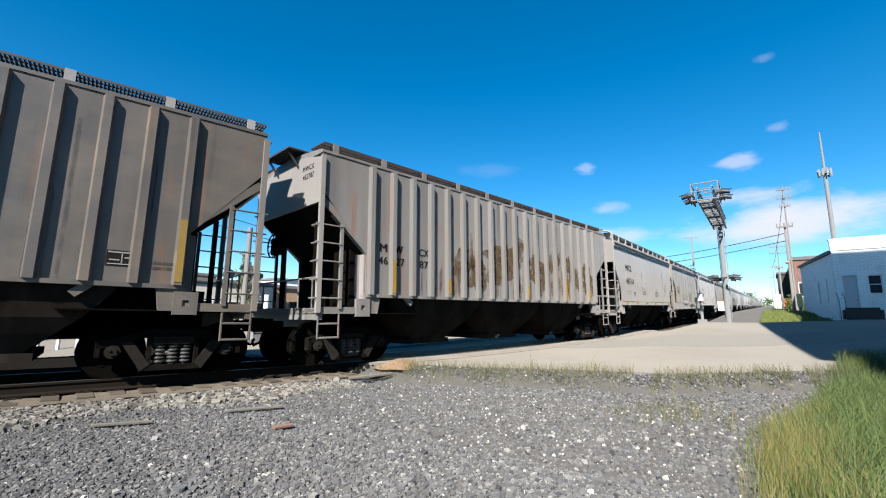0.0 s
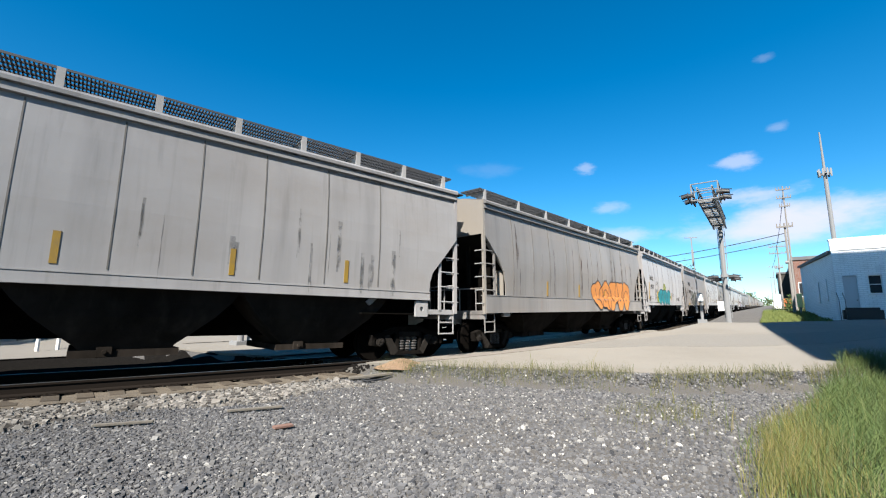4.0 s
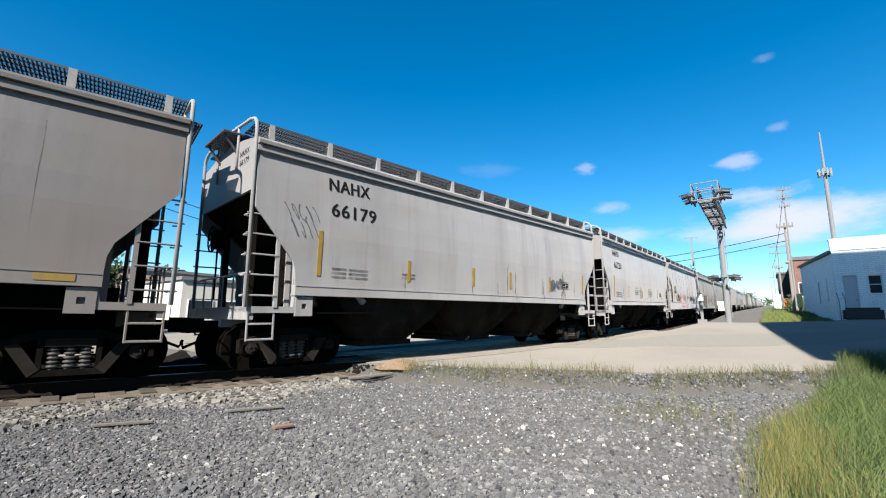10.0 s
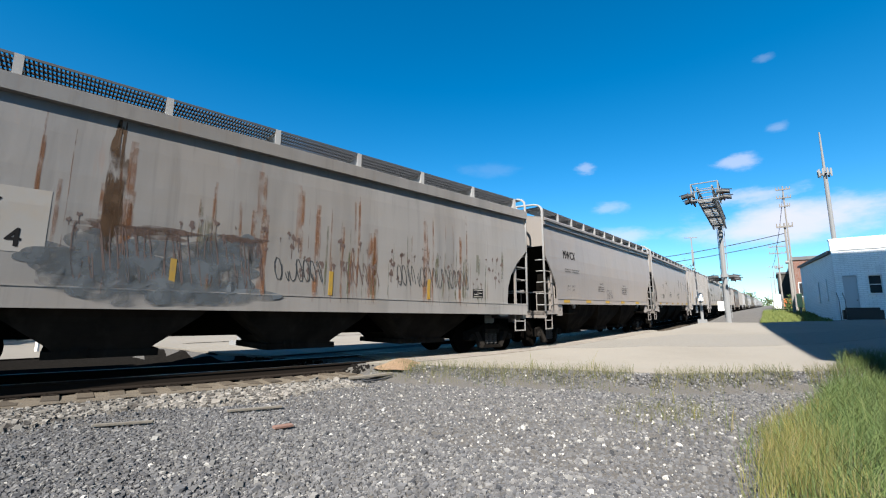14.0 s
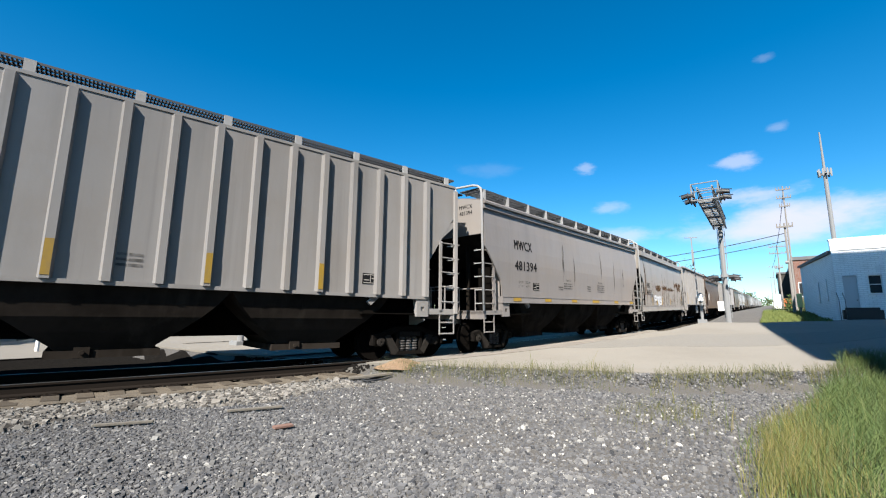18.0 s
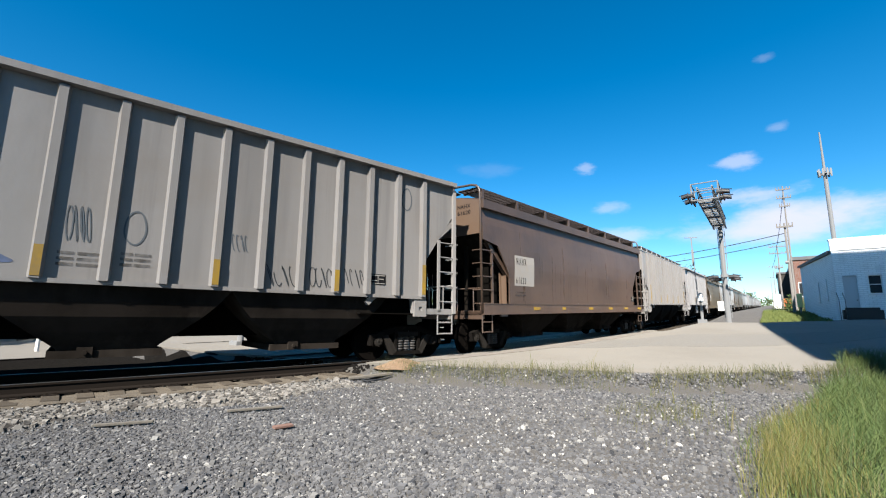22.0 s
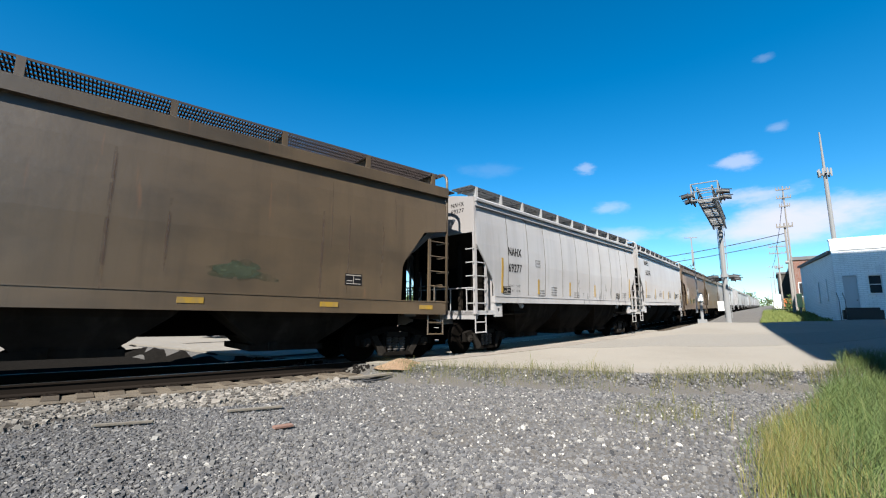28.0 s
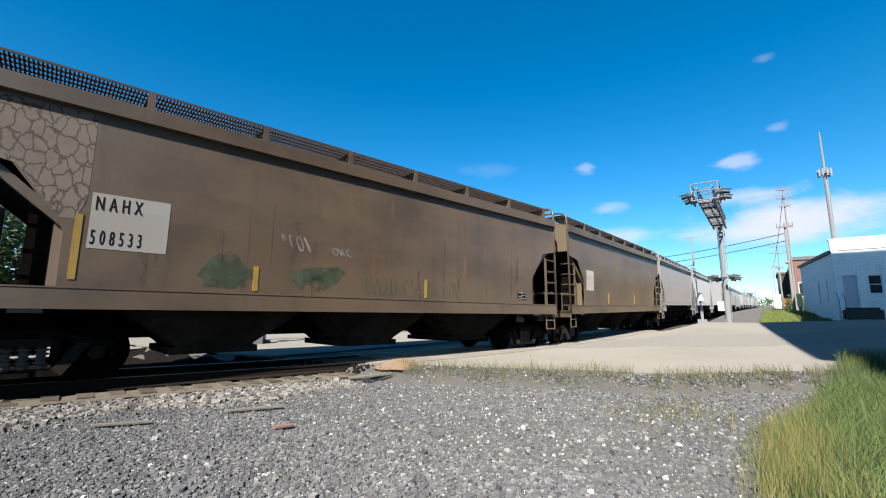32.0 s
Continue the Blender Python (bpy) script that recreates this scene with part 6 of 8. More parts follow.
def brick_material(name, base, other, mortar, relief=0.6):
    m = material(name, base, 0.85)
    nodes, links = m.node_tree.nodes, m.node_tree.links
    tc = nodes.new("ShaderNodeTexCoord")
    sep, comb = nodes.new("ShaderNodeSeparateXYZ"), nodes.new("ShaderNodeCombineXYZ")
    links.new(tc.outputs["Object"], sep.inputs[0])
    add = nodes.new("ShaderNodeMath")
    links.new(sep.outputs[0], add.inputs[0]), links.new(sep.outputs[1], add.inputs[1])
    links.new(add.outputs[0], comb.inputs[0]), links.new(sep.outputs[2], comb.inputs[1])
    bt = nodes.new("ShaderNodeTexBrick")
    bt.inputs["Color1"].default_value, bt.inputs["Color2"].default_value, bt.inputs["Mortar"].default_value = (*base, 1), (*other, 1), (*mortar, 1)
    bt.inputs["Scale"].default_value = 1.0
    bt.inputs["Brick Width"].default_value, bt.inputs["Row Height"].default_value, bt.inputs["Mortar Size"].default_value = 0.30, 0.10, 0.012
    links.new(comb.outputs[0], bt.inputs["Vector"])
    nz = nodes.new("ShaderNodeTexNoise")
    nz.inputs["Scale"].default_value, nz.inputs["Detail"].default_value = 1.4, 6.0
    links.new(tc.outputs["Object"], nz.inputs["Vector"])
    mr = nodes.new("ShaderNodeMapRange")
    mr.inputs["From Min"].default_value, mr.inputs["From Max"].default_value, mr.inputs["To Max"].default_value = 0.55, 0.75, 0.55
    links.new(nz.outputs[0], mr.inputs["Value"])
    mix = nodes.new("ShaderNodeMixRGB")
    links.new(mr.outputs[0], mix.inputs["Fac"]), links.new(bt.outputs["Color"], mix.inputs["Color1"])
    mix.inputs["Color2"].default_value = (*(c * 0.62 for c in base), 1)
    links.new(mix.outputs[0], nodes["Principled BSDF"].inputs["Base Color"])
    bp = nodes.new("ShaderNodeBump")
    bp.inputs["Strength"].default_value, bp.inputs["Distance"].default_value, bp.invert = relief, 0.02, True
    links.new(bt.outputs["Fac"], bp.inputs["Height"])
    links.new(bp.outputs[0], nodes["Principled BSDF"].inputs["Normal"])
    return m


M_WHITE_BRICK = brick_material("painted_white_brick", (0.86, 0.87, 0.87), (0.80, 0.81, 0.82), (0.64, 0.66, 0.67))
M_RED_BRICK = brick_material("red_brick", (0.210, 0.090, 0.060), (0.165, 0.068, 0.045), (0.255, 0.225, 0.203))


def ground_z(x, y):
    return float(land(x, y))


def thing(name, label, category, at, turn=0.0, group="", kind=""):
    ob = new(name)
    ob.matrix_basis = pose(*at, 0, 0, turn)
    return tagged(ob, label, category, group, kind)


def lamp_unit(bm_body, bm_hood, bm_lens, x, y, z, face):
    """A round crossing lamp with its backboard and hood, for traffic on the road; face is -1 or 1 along y."""
    add_bar(bm_body, (x, y, z), (x, y + face * 0.03, z), 0.17, 20)
    add_bar(bm_body, (x, y - face * 0.2, z), (x, y, z), 0.11, 12)
    add_bar(bm_lens, (x, y + face * 0.03, z), (x, y + face * 0.05, z), 0.13, 14)
    n = 10
    for i in range(n):
        a, b = math.radians(-20 + 220 * i / n), math.radians(-20 + 220 * (i + 1) / n)
        ring = []
        for r in (0.135, 0.122):
            for ang, d in ((a, 0.03), (b, 0.03), (b, 0.36 if 3 < i < 7 else 0.28), (a, 0.36 if 3 < i < 7 else 0.28)):
                ring.append(bm_hood.verts.new((x + r * math.cos(ang), y + face * d, z + r * math.sin(ang) - (0.06 if d > 0.1 else 0))))
        for f in ((0, 1, 2, 3), (7, 6, 5, 4), (2, 6, 7, 3)):
            bm_hood.faces.new([ring[k] for k in f])
    bmesh.ops.remove_doubles(bm_hood, verts=bm_hood.verts, dist=0.002)


def crossing_signal():
    base = (27.6, 1.82, ground_z(27.6, 1.82) + 0.1)
    top = thing("crossing_signal", "grey steel cantilever crossing signal beside the road", "railway signal", base)
    bm = bmesh.new()
    add_bar(bm, (0, 0, 0), (0, 0, 5.5), 0.125, 16, 0.11)
    add_bar(bm, (0, 0, -0.15), (0, 0, 0.12), 0.34, 16)
    part("mast", bm, M_GALV, top)
    bm = bmesh.new()
    add_box(bm, -0.4, 0.4, -0.4, 0.4, -0.5, 0.02)
    part("footing", bm, M_ROAD, top)
    # lattice arm over the road
    bm = bmesh.new()
    reach, z0 = 6.6, 5.25
    for y in (-0.28, 0.28):
        for z in (z0, z0 + 0.55):
            add_bar(bm, (0.1, y, z), (-reach, y, z + 0.12), 0.04, 6)
        for i in range(9):
            xa, xb = -reach * i / 9, -reach * (i + 1) / 9
            add_bar(bm, (xa, y, z0), (xb, y, z0 + 0.6), 0.02, 5)
    for i in range(10):
        x = -reach * i / 9
        add_bar(bm, (x, -0.28, z0 + 0.03), (x, 0.28, z0 + 0.03), 0.02, 5)
        add_bar(bm, (x, -0.28, z0 + 0.58), (x, 0.28, z0 + 0.58), 0.02, 5)
    part("arm", bm, M_GALV, top)
    bm = bmesh.new()
    for i in range(24):
        x = -reach + i * reach / 24
        add_box(bm, x, x + 0.12, -0.26, 0.26, z0 + 0.05, z0 + 0.08)
    part("arm_walkway", bm, M_GALV, top)
    bm = bmesh.new()
    for x in (-reach, -reach + 1.1):
        for y in (-0.5, 0.5):
            add_bar(bm, (x, y, z0 + 0.1), (x, y, z0 + 0.85), 0.03, 6)
    for z in (0.1, 0.5, 0.85):
        for a, b in (((-reach, -0.5), (-reach, 0.5)), ((-reach, 0.5), (-reach + 1.1, 0.5)), ((-reach, -0.5), (-reach + 1.1, -0.5))):
            add_bar(bm, (*a, z0 + z), (*b, z0 + z), 0.025, 6)
    part("work_cage", bm, M_GALV, top)
    for x in (-reach + 0.05, -reach + 1.05):
        for face in (-1, 1):
            a, b, c = bmesh.new(), bmesh.new(), bmesh.new()
            lamp_unit(a, b, c, x, face * 0.62, z0 + 0.35, face)
            unit = part("lamp", a, M_BLACK, top, "black crossing lamp with a round backboard")
            part("hood", b, M_BLACK, unit), part("lens", c, M_LENS, unit)
    bm = bmesh.new()
    add_bar(bm, (-0.75, 0, 2.5), (0.75, 0, 2.5), 0.035, 8)
    add_bar(bm, (0, 0, 2.55), (0, 0, 2.7), 0.2, 10)
    part("cross_tube", bm, M_GALV, top)
    for x in (-0.7, 0.7):
        for face in (-1, 1):
            a, b, c = bmesh.new(), bmesh.new(), bmesh.new()
            lamp_unit(a, b, c, x, face * 0.42, 2.5, face)
            unit = part("lamp", a, M_BLACK, top, "black crossing lamp with a round backboard")
            part("hood", b, M_BLACK, unit), part("lens", c, M_LENS, unit)
    bm = bmesh.new()
    add_box(bm, -0.2, 0.12, 0.16, 0.42, 0.75, 1.25)
    part("junction_box", bm, M_WHITE, top, "white junction box")
    bm = bmesh.new()
    for i in range(13):
        add_bar(bm, (0.22, -0.16, 0.6 + i * 0.36), (0.22, 0.16, 0.6 + i * 0.36), 0.014, 5)
    for y in (-0.16, 0.16):
        add_bar(bm, (0.22, y, 0.4), (0.22, y, 5.4), 0.018, 5)
    part("ladder", bm, M_GALV, top)
    return top


crossing_signal()


def crossing_gate():
    x, y = 26.85, 2.95
    g = thing("crossing_gate", "white crossing gate machine with its arm raised", "railway gate", (x, y, ground_z(x, y) + 0.12))
    bm = bmesh.new()
    add_bar(bm, (0, 0, 0), (0, 0, 1.5), 0.07, 12)
    add_box(bm, -0.2, 0.2, -0.2, 0.2, -0.4, 0.1)
    part("post", bm, M_GALV, g)
    bm = bmesh.new()
    add_box(bm, -0.2, 0.2, -0.1, 0.14, 1.05, 1.45)
    bmesh.ops.bevel(bm, geom=bm.edges[:], offset=0.04, segments=2, affect="EDGES")
    part("machine_case", bm, M_WHITE, g)
    bm = bmesh.new()
    add_beam(bm, (-0.1, 0.2, 1.3), (-0.1, 0.2, 0.5), 0.06, 0.05)
    add_box(bm, -0.16, 0.02, 0.17, 0.25, 0.45, 0.75)
    part("counterweight", bm, M_GALV, g)
    bm = bmesh.new()
    add_beam(bm, (0.0, 0.12, 1.3), (0.0, 0.22, 4.6), 0.09, 0.05)
    part("arm", bm, M_GALV, g, "raised grey gate arm")
    bm = bmesh.new()
    add_bar(bm, (0, -0.1, 4.55), (0, 0.55, 4.6), 0.02, 6)
    add_box(bm, -0.05, 0.05, 0.15, 0.25, 3.0, 3.9)
    part("arm_bracket", bm, M_GALV, g)


crossing_gate()


def utility_pole(x, y, high, arms, lean=0.0, sunk=0.6):
    z = ground_z(x, y)
    p = thing("utility_pole", "weathered wooden utility pole with crossarms", "utility pole", (x, y, z), 0, "poles along the railway")
    bm = bmesh.new()
    add_bar(bm, (0, 0, -sunk), (lean, 0, high), 0.10, 10, 0.065)
    part("shaft", bm, M_POLE, p)
    for z1, w in arms:
        bm = bmesh.new()
        add_beam(bm, (-0.14, -w, z1), (-0.14, w, z1), 0.1, 0.12)
        for k in (-1, -0.55, 0.55, 1):
            add_bar(bm, (-0.14, k * w * 0.94, z1 + 0.05), (-0.14, k * w * 0.94, z1 + 0.28), 0.045, 6)
        part("crossarm", bm, M_POLE, p)
    return Vector((x, y, z))


pole_a = utility_pole(56, -2.15, 13.0, [(12.6, 0.6), (11.7, 0.6), (10.8, 0.45)])
pole_b = utility_pole(41, -1.42, 6.9, [(6.6, 0.5)])
bm = bmesh.new()
add_bar(bm, (41.0, -1.42, pole_b.z + 3.9), (41.0, -1.2, pole_b.z + 3.9), 0.13, 10)
tagged(part("pole_transformer", bm, M_GALV, None), "grey transformer can on a utility pole", "transformer")
utility_pole(80, -1.6, 9.5, [(9.2, 1.0), (8.2, 1.0)])
utility_pole(115, -1.2, 9.0, [(8.7, 1.0)])
utility_pole(160, -0.9, 9.0, [(8.7, 1.0)])
utility_pole(62, -1.2, 5.0, [(4.8, 0.4)])


def cable(name, label, a, b, sag, r=0.025):
    bm = bmesh.new()
    a, b = Vector(a), Vector(b)
    add_tube(bm, [a.lerp(b, i / 16) - Vector((0, 0, sag * 4 * (i / 16) * (1 - i / 16))) for i in range(17)], r, 5)
    tagged(part(name, bm, M_CABLE, None), label, "cable")


cable("overhead_cable", "black overhead cable over the track", (56, -2.1, pole_a.z + 8.0), (62, 22, 9.2), 0.6, 0.04)
cable("overhead_cable", "black overhead cable over the track", (56, -2.1, pole_a.z + 7.2), (62, 22, 8.4), 0.6, 0.04)
cable("overhead_cable", "black overhead cable beside the railway", (56, -2.15, pole_a.z + 12.4), (80, -1.6, float(land(80, -1.6)) + 9.4), 0.4, 0.03)
cable("overhead_cable", "black overhead cable beside the railway", (80, -1.6, float(land(80, -1.6)) + 9.4), (115, -1.2, float(land(115, -1.2)) + 8.9), 0.5, 0.03)


def cell_tower():
    x, y = 120.0, -12.0
    z = ground_z(x, y)
    t = thing("mobile_phone_mast", "slim grey mobile phone mast with antennas", "mast", (x, y, z))
    hs = (42.8 - z)
    bm = bmesh.new()
    add_bar(bm, (0, 0, 0), (0, 0, hs * 0.76), 0.46, 14, 0.36)
    part("lower_mast", bm, M_GALV, t)
    bm = bmesh.new()
    add_bar(bm, (0, 0, hs * 0.76), (0, 0, hs), 0.26, 12, 0.14)
    part("upper_mast", bm, M_GALV, t)
    bm = bmesh.new()
    n = 12
    for i in range(n):
        a, b = 2 * math.pi * i / n, 2 * math.pi * (i + 1) / n
        if i % 2 == 0:
            arm = bmesh.new()
            add_bar(arm, (0, 0, hs * 0.75), (1.0 * math.cos(a), 1.0 * math.sin(a), hs * 0.75), 0.08, 5)
            part("antenna_arm", arm, M_GALV, t)
    add_tube(bm, [(1.05 * math.cos(0.5236 * i), 1.05 * math.sin(0.5236 * i), hs * 0.75) for i in range(13)], 0.1, 5)
    part("antenna_ring", bm, M_GALV, t)
    for i in range(9):
        a = 2 * math.pi * i / 9
        bm = bmesh.new()
        add_box(bm, 1.1 * math.cos(a) - 0.12, 1.1 * math.cos(a) + 0.12, 1.1 * math.sin(a) - 0.13, 1.1 * math.sin(a) + 0.13, hs * 0.735, hs * 0.735 + 1.6)
        part("antenna_panel", bm, M_GALV, t)


cell_tower()


def wall_box(bm, x0, x1, y0, y1, z0, z1, holes=()):
    """A wall that faces along x at x0 to x1, with openings (y0, y1, z0, z1) through it."""
    ys = sorted({y0, y1, *[v for h in holes for v in h[:2]]})
    zs = sorted({z0, z1, *[v for h in holes for v in h[2:]]})
    for a, b in zip(ys, ys[1:]):
        for c, d in zip(zs, zs[1:]):
            my, mz = (a + b) / 2, (c + d) / 2
            if not any(h[0] < my < h[1] and h[2] < mz < h[3] for h in holes):
                add_box(bm, x0, x1, a, b, c, d)


def white_building():
    x, y = 31.26, -2.93
    z = 1.0
    b = thing("white_brick_building", "low white-painted brick building with a bright parapet", "building", (x, y, z))
    win, door = (-1.82, -1.28, 1.67, 2.66), (-0.86, -0.30, 0.35, 2.66)
    bm = bmesh.new()
    wall_box(bm, 0, 0.3, -14, 0, -1.0, 4.05, [win, door, (-5.2, -4.2, 1.67, 2.66), (-9.2, -8.2, 1.67, 2.66)])
    bmesh.ops.remove_doubles(bm, verts=bm.verts, dist=0.001)
    part("front_wall", bm, M_WHITE_BRICK, b)
    bm = bmesh.new()
    add_box(bm, -0.04, 0.36, -14.02, 0.03, 4.05, 4.62)
    add_box(bm, -0.07, 0.39, -14.05, 0.06, 4.62, 4.70)
    part("parapet", bm, M_WHITE, b, "bright white parapet")
    # side wall follows the slope of the land, and swings a little towards the track
    far = (13.0, 0.75)
    bm = bmesh.new()
    holes = [(2.4, 2.75), (5.2, 5.6)]
    cuts = [0.31, 2.4, 2.75, 5.2, 5.6, 13.0]
    at = lambda u: far[1] * u / 13.0
    for a, c in zip(cuts, cuts[1:]):
        bands = [(-1.0, 1.5), (2.75, None)] if (a, c) in holes else [(-1.0, None)]
        for lo, hi in bands:
            zt = lambda u: (3.90 + 0.045 * u) if hi is None else hi
            vs = []
            for u in (a, c):
                for dy in (0, -0.3):
                    vs += [bm.verts.new((u, at(u) + dy, lo)), bm.verts.new((u, at(u) + dy, zt(u)))]
            for f in ((0, 1, 5, 4), (2, 6, 7, 3), (1, 3, 7, 5), (0, 4, 6, 2), (0, 2, 3, 1), (4, 5, 7, 6)):
                bm.faces.new([vs[i] for i in f])
    part("side_wall", bm, M_WHITE_BRICK, b)
    for u0, u1 in holes:
        bm = bmesh.new()
        add_box(bm, u0, u1, at(u0) - 0.2, at(u0) - 0.15, 1.5, 2.75)
        w = part("window", bm, M_GLASS, b, "dark slit window")
        bm = bmesh.new()
        add_box(bm, u0 - 0.05, u1 + 0.05, at(u0) - 0.1, at(u0) + 0.08, 1.42, 1.5)
        part("sill", bm, M_WHITE, w)
    bm = bmesh.new()
    vs = [bm.verts.new(c) for c in ((0.3, 0.15, 3.94), (13.2, 0.9, 4.52), (13.2, -14, 5.6), (0.3, -14, 5.0), (0.3, 0.15, 4.1), (13.2, 0.9, 4.68), (13.2, -14, 5.76), (0.3, -14, 5.16))]
    for f in ((0, 3, 2, 1), (4, 5, 6, 7), (0, 1, 5, 4), (1, 2, 6, 5), (2, 3, 7, 6), (3, 0, 4, 7)):
        bm.faces.new([vs[i] for i in f])
    part("roof", bm, M_ROOF, b)
    for y0, y1, z0, z1 in (win, (-5.2, -4.2, 1.67, 2.66), (-9.2, -8.2, 1.67, 2.66)):
        bm = bmesh.new()
        add_box(bm, 0.14, 0.17, y0, y1, z0, z1)
        w = part("window", bm, M_GLASS, b, "dark window pane")
        bm = bmesh.new()
        t = 0.045
        for c in ((y0, y0 + t, z0, z1), (y1 - t, y1, z0, z1), (y0 + t, y1 - t, z0, z0 + t), (y0 + t, y1 - t, z1 - t, z1), (y0 + t, y1 - t, (z0 + z1) / 2 - 0.02, (z0 + z1) / 2 + 0.02)):
            add_box(bm, 0.09, 0.16, *c)
        part("frame", bm, M_WHITE, w)
        bm = bmesh.new()
        add_box(bm, -0.08, 0.1, y0 - 0.06, y1 + 0.06, z0 - 0.09, z0)
        part("sill", bm, M_WHITE, w)
    bm = bmesh.new()
    add_box(bm, 0.1, 0.15, *door)
    d = part("door", bm, material("grey_door_paint", (0.52, 0.54, 0.56), 0.6, layers=(((0.4, 0.4, 0.4), (2, 2, 1), 0.45, 0.75, 0.5, 4.0),)), b, "pale grey door")
    bm = bmesh.new()
    add_bar(bm, (0.03, -0.78, 1.35), (0.1, -0.78, 1.35), 0.03, 8)
    part("handle", bm, M_GALV, d)
    bm = bmesh.new()
    for yy in (-0.22, 0.02):
        add_bar(bm, (-0.7, yy, 0.25), (-0.7, yy, 1.35), 0.02, 6)
    add_bar(bm, (-0.7, -0.22, 1.35), (0, -0.22, 1.75), 0.02, 6)
    add_bar(bm, (-0.7, 0.02, 1.35), (0, 0.02, 1.75), 0.02, 6)
    part("handrail", bm, M_GALV, b)


white_building()
bm = bmesh.new()
add_box(bm, -0.35, 0.35, -0.75, 0.75, -0.1, 0.62)
bmesh.ops.bevel(bm, geom=bm.edges[:], offset=0.12, segments=2, affect="EDGES")
bin_ob = part("waste_container", bm, M_BLACK, None)
bin_ob.matrix_basis = pose(30.6, -3.75, ground_z(30.6, -3.75) + 0.1)
tagged(bin_ob, "black waste container against the white wall", "container")


def block_building(name, label, at, size, wall_mat, roof_mat, windows=(), turn=0.0, parapet=0.25):
    """at: middle of the base; size: x, y, z. windows: (side, along, z, wide, high); side 'x' faces -x, 'y' faces -y."""
    b = thing(name, label, "building", at, turn)
    sx, sy, sz = size
    bm = bmesh.new()
    add_box(bm, -sx / 2, sx / 2, -sy / 2, sy / 2, -1.5, sz)
    part("wall", bm, wall_mat, b)
    bm = bmesh.new()
    add_box(bm, -sx / 2 - 0.15, sx / 2 + 0.15, -sy / 2 - 0.15, sy / 2 + 0.15, sz, sz + parapet)
    part("roof", bm, roof_mat, b)
    for side, u, z, w, h in windows:
        bm, fr = bmesh.new(), bmesh.new()
        if side == "x":
            add_box(bm, -sx / 2 - 0.02, -sx / 2 + 0.1, u - w / 2, u + w / 2, z, z + h)
            for c in ((u - w / 2 - 0.07, u - w / 2, z - 0.07, z + h + 0.07), (u + w / 2, u + w / 2 + 0.07, z - 0.07, z + h + 0.07), (u - w / 2, u + w / 2, z - 0.07, z), (u - w / 2, u + w / 2, z + h, z + h + 0.07)):
                add_box(fr, -sx / 2 - 0.06, -sx / 2 + 0.05, *c)
        else:
            add_box(bm, u - w / 2, u + w / 2, -sy / 2 - 0.02, -sy / 2 + 0.1, z, z + h)
            for c in ((u - w / 2 - 0.07, u - w / 2, z - 0.07, z + h + 0.07), (u + w / 2, u + w / 2 + 0.07, z - 0.07, z + h + 0.07), (u - w / 2, u + w / 2, z - 0.07, z), (u - w / 2, u + w / 2, z + h, z + h + 0.07)):
                add_box(fr, c[0], c[1], -sy / 2 - 0.06, -sy / 2 + 0.05, c[2], c[3])
        w_ob = part("window", bm, M_GLASS, b)
        part("frame", fr, M_WHITE, w_ob)
    return b


block_building("red_brick_warehouse", "red brick warehouse behind the utility poles", (78, -7.2, ground_z(78, -7.2)), (22, 9.0, 5.6), M_RED_BRICK, M_ROOF,
               [("x", 1.5, 1.2, 1.2, 1.6), ("x", 3.6, 1.2, 1.2, 1.6)], 0, 0.4)
# Added block that gives the brick warehouse its dark left side.
M_DARK_WALL = material("tarred_wall", (0.05, 0.045, 0.04), 0.9)
block_building("warehouse_dark_side", "dark block added for the brick warehouse's dark left side", (84, -2.1, ground_z(84, -2.1)), (8, 1.6, 5.0), M_DARK_WALL, M_ROOF)
M_ORANGE = material("orange_paint", (0.55, 0.17, 0.05), 0.6, layers=(((0.4, 0.2, 0.1), (3, 3, 3), 0.5, 0.8, 0.5, 4.0),))
for nm, lb, cat, x, y, sx, sy, sz, mt in (("storage_box", "orange storage box in the grass", "box", 66, -1.9, 1.2, 1.2, 1.2, M_ORANGE), ("equipment_cabinet", "pale equipment cabinet beside the track", "cabinet", 72, -0.9, 0.9, 0.9, 1.9, M_WHITE),
                                          ("marker_sign", "pale yellow marker board on a post", "sign", 40.5, -1.75, 0.08, 0.32, 1.0, material("pale_yellow_sign", (0.62, 0.62, 0.30), 0.6))):
    b = thing(nm, lb, cat, (x, y, ground_z(x, y)))
    bm = bmesh.new()
    lift = 0.55 if nm == "marker_sign" else 0.1
    add_box(bm, -sx / 2, sx / 2, -sy / 2, sy / 2, lift, lift + sz)
    bmesh.ops.bevel(bm, geom=bm.edges[:], offset=0.03, segments=1, affect="EDGES")
    part("body", bm, mt, b)
    bm = bmesh.new()
    add_box(bm, -sx * 0.3, sx * 0.3, -min(0.05, sy * 0.3), min(0.05, sy * 0.3), -0.4, lift + 0.02)
    part("base", bm, M_GALV, b)

# tall unseen buildings added behind the camera to shade road and white wall
M_CONCRETE = material("concrete_wall", (0.300, 0.285, 0.262), 0.9, layers=(((0.210, 0.195, 0.180), (0.225, 0.225, 0.225), 0.45, 0.75, 0.5, 5.0),))
block_building("unseen_shade_building", "unseen plain concrete building placed to shade the road", (7.2, -6.4, -0.3), (16.3, 3.4, 12.3), M_CONCRETE, M_ROOF, (), 6.3)
block_building("unseen_shade_block", "unseen tall concrete block placed to shade the white wall", (5.0, -11.7, -0.3), (16.0, 5.8, 19.9), M_CONCRETE, M_ROOF)


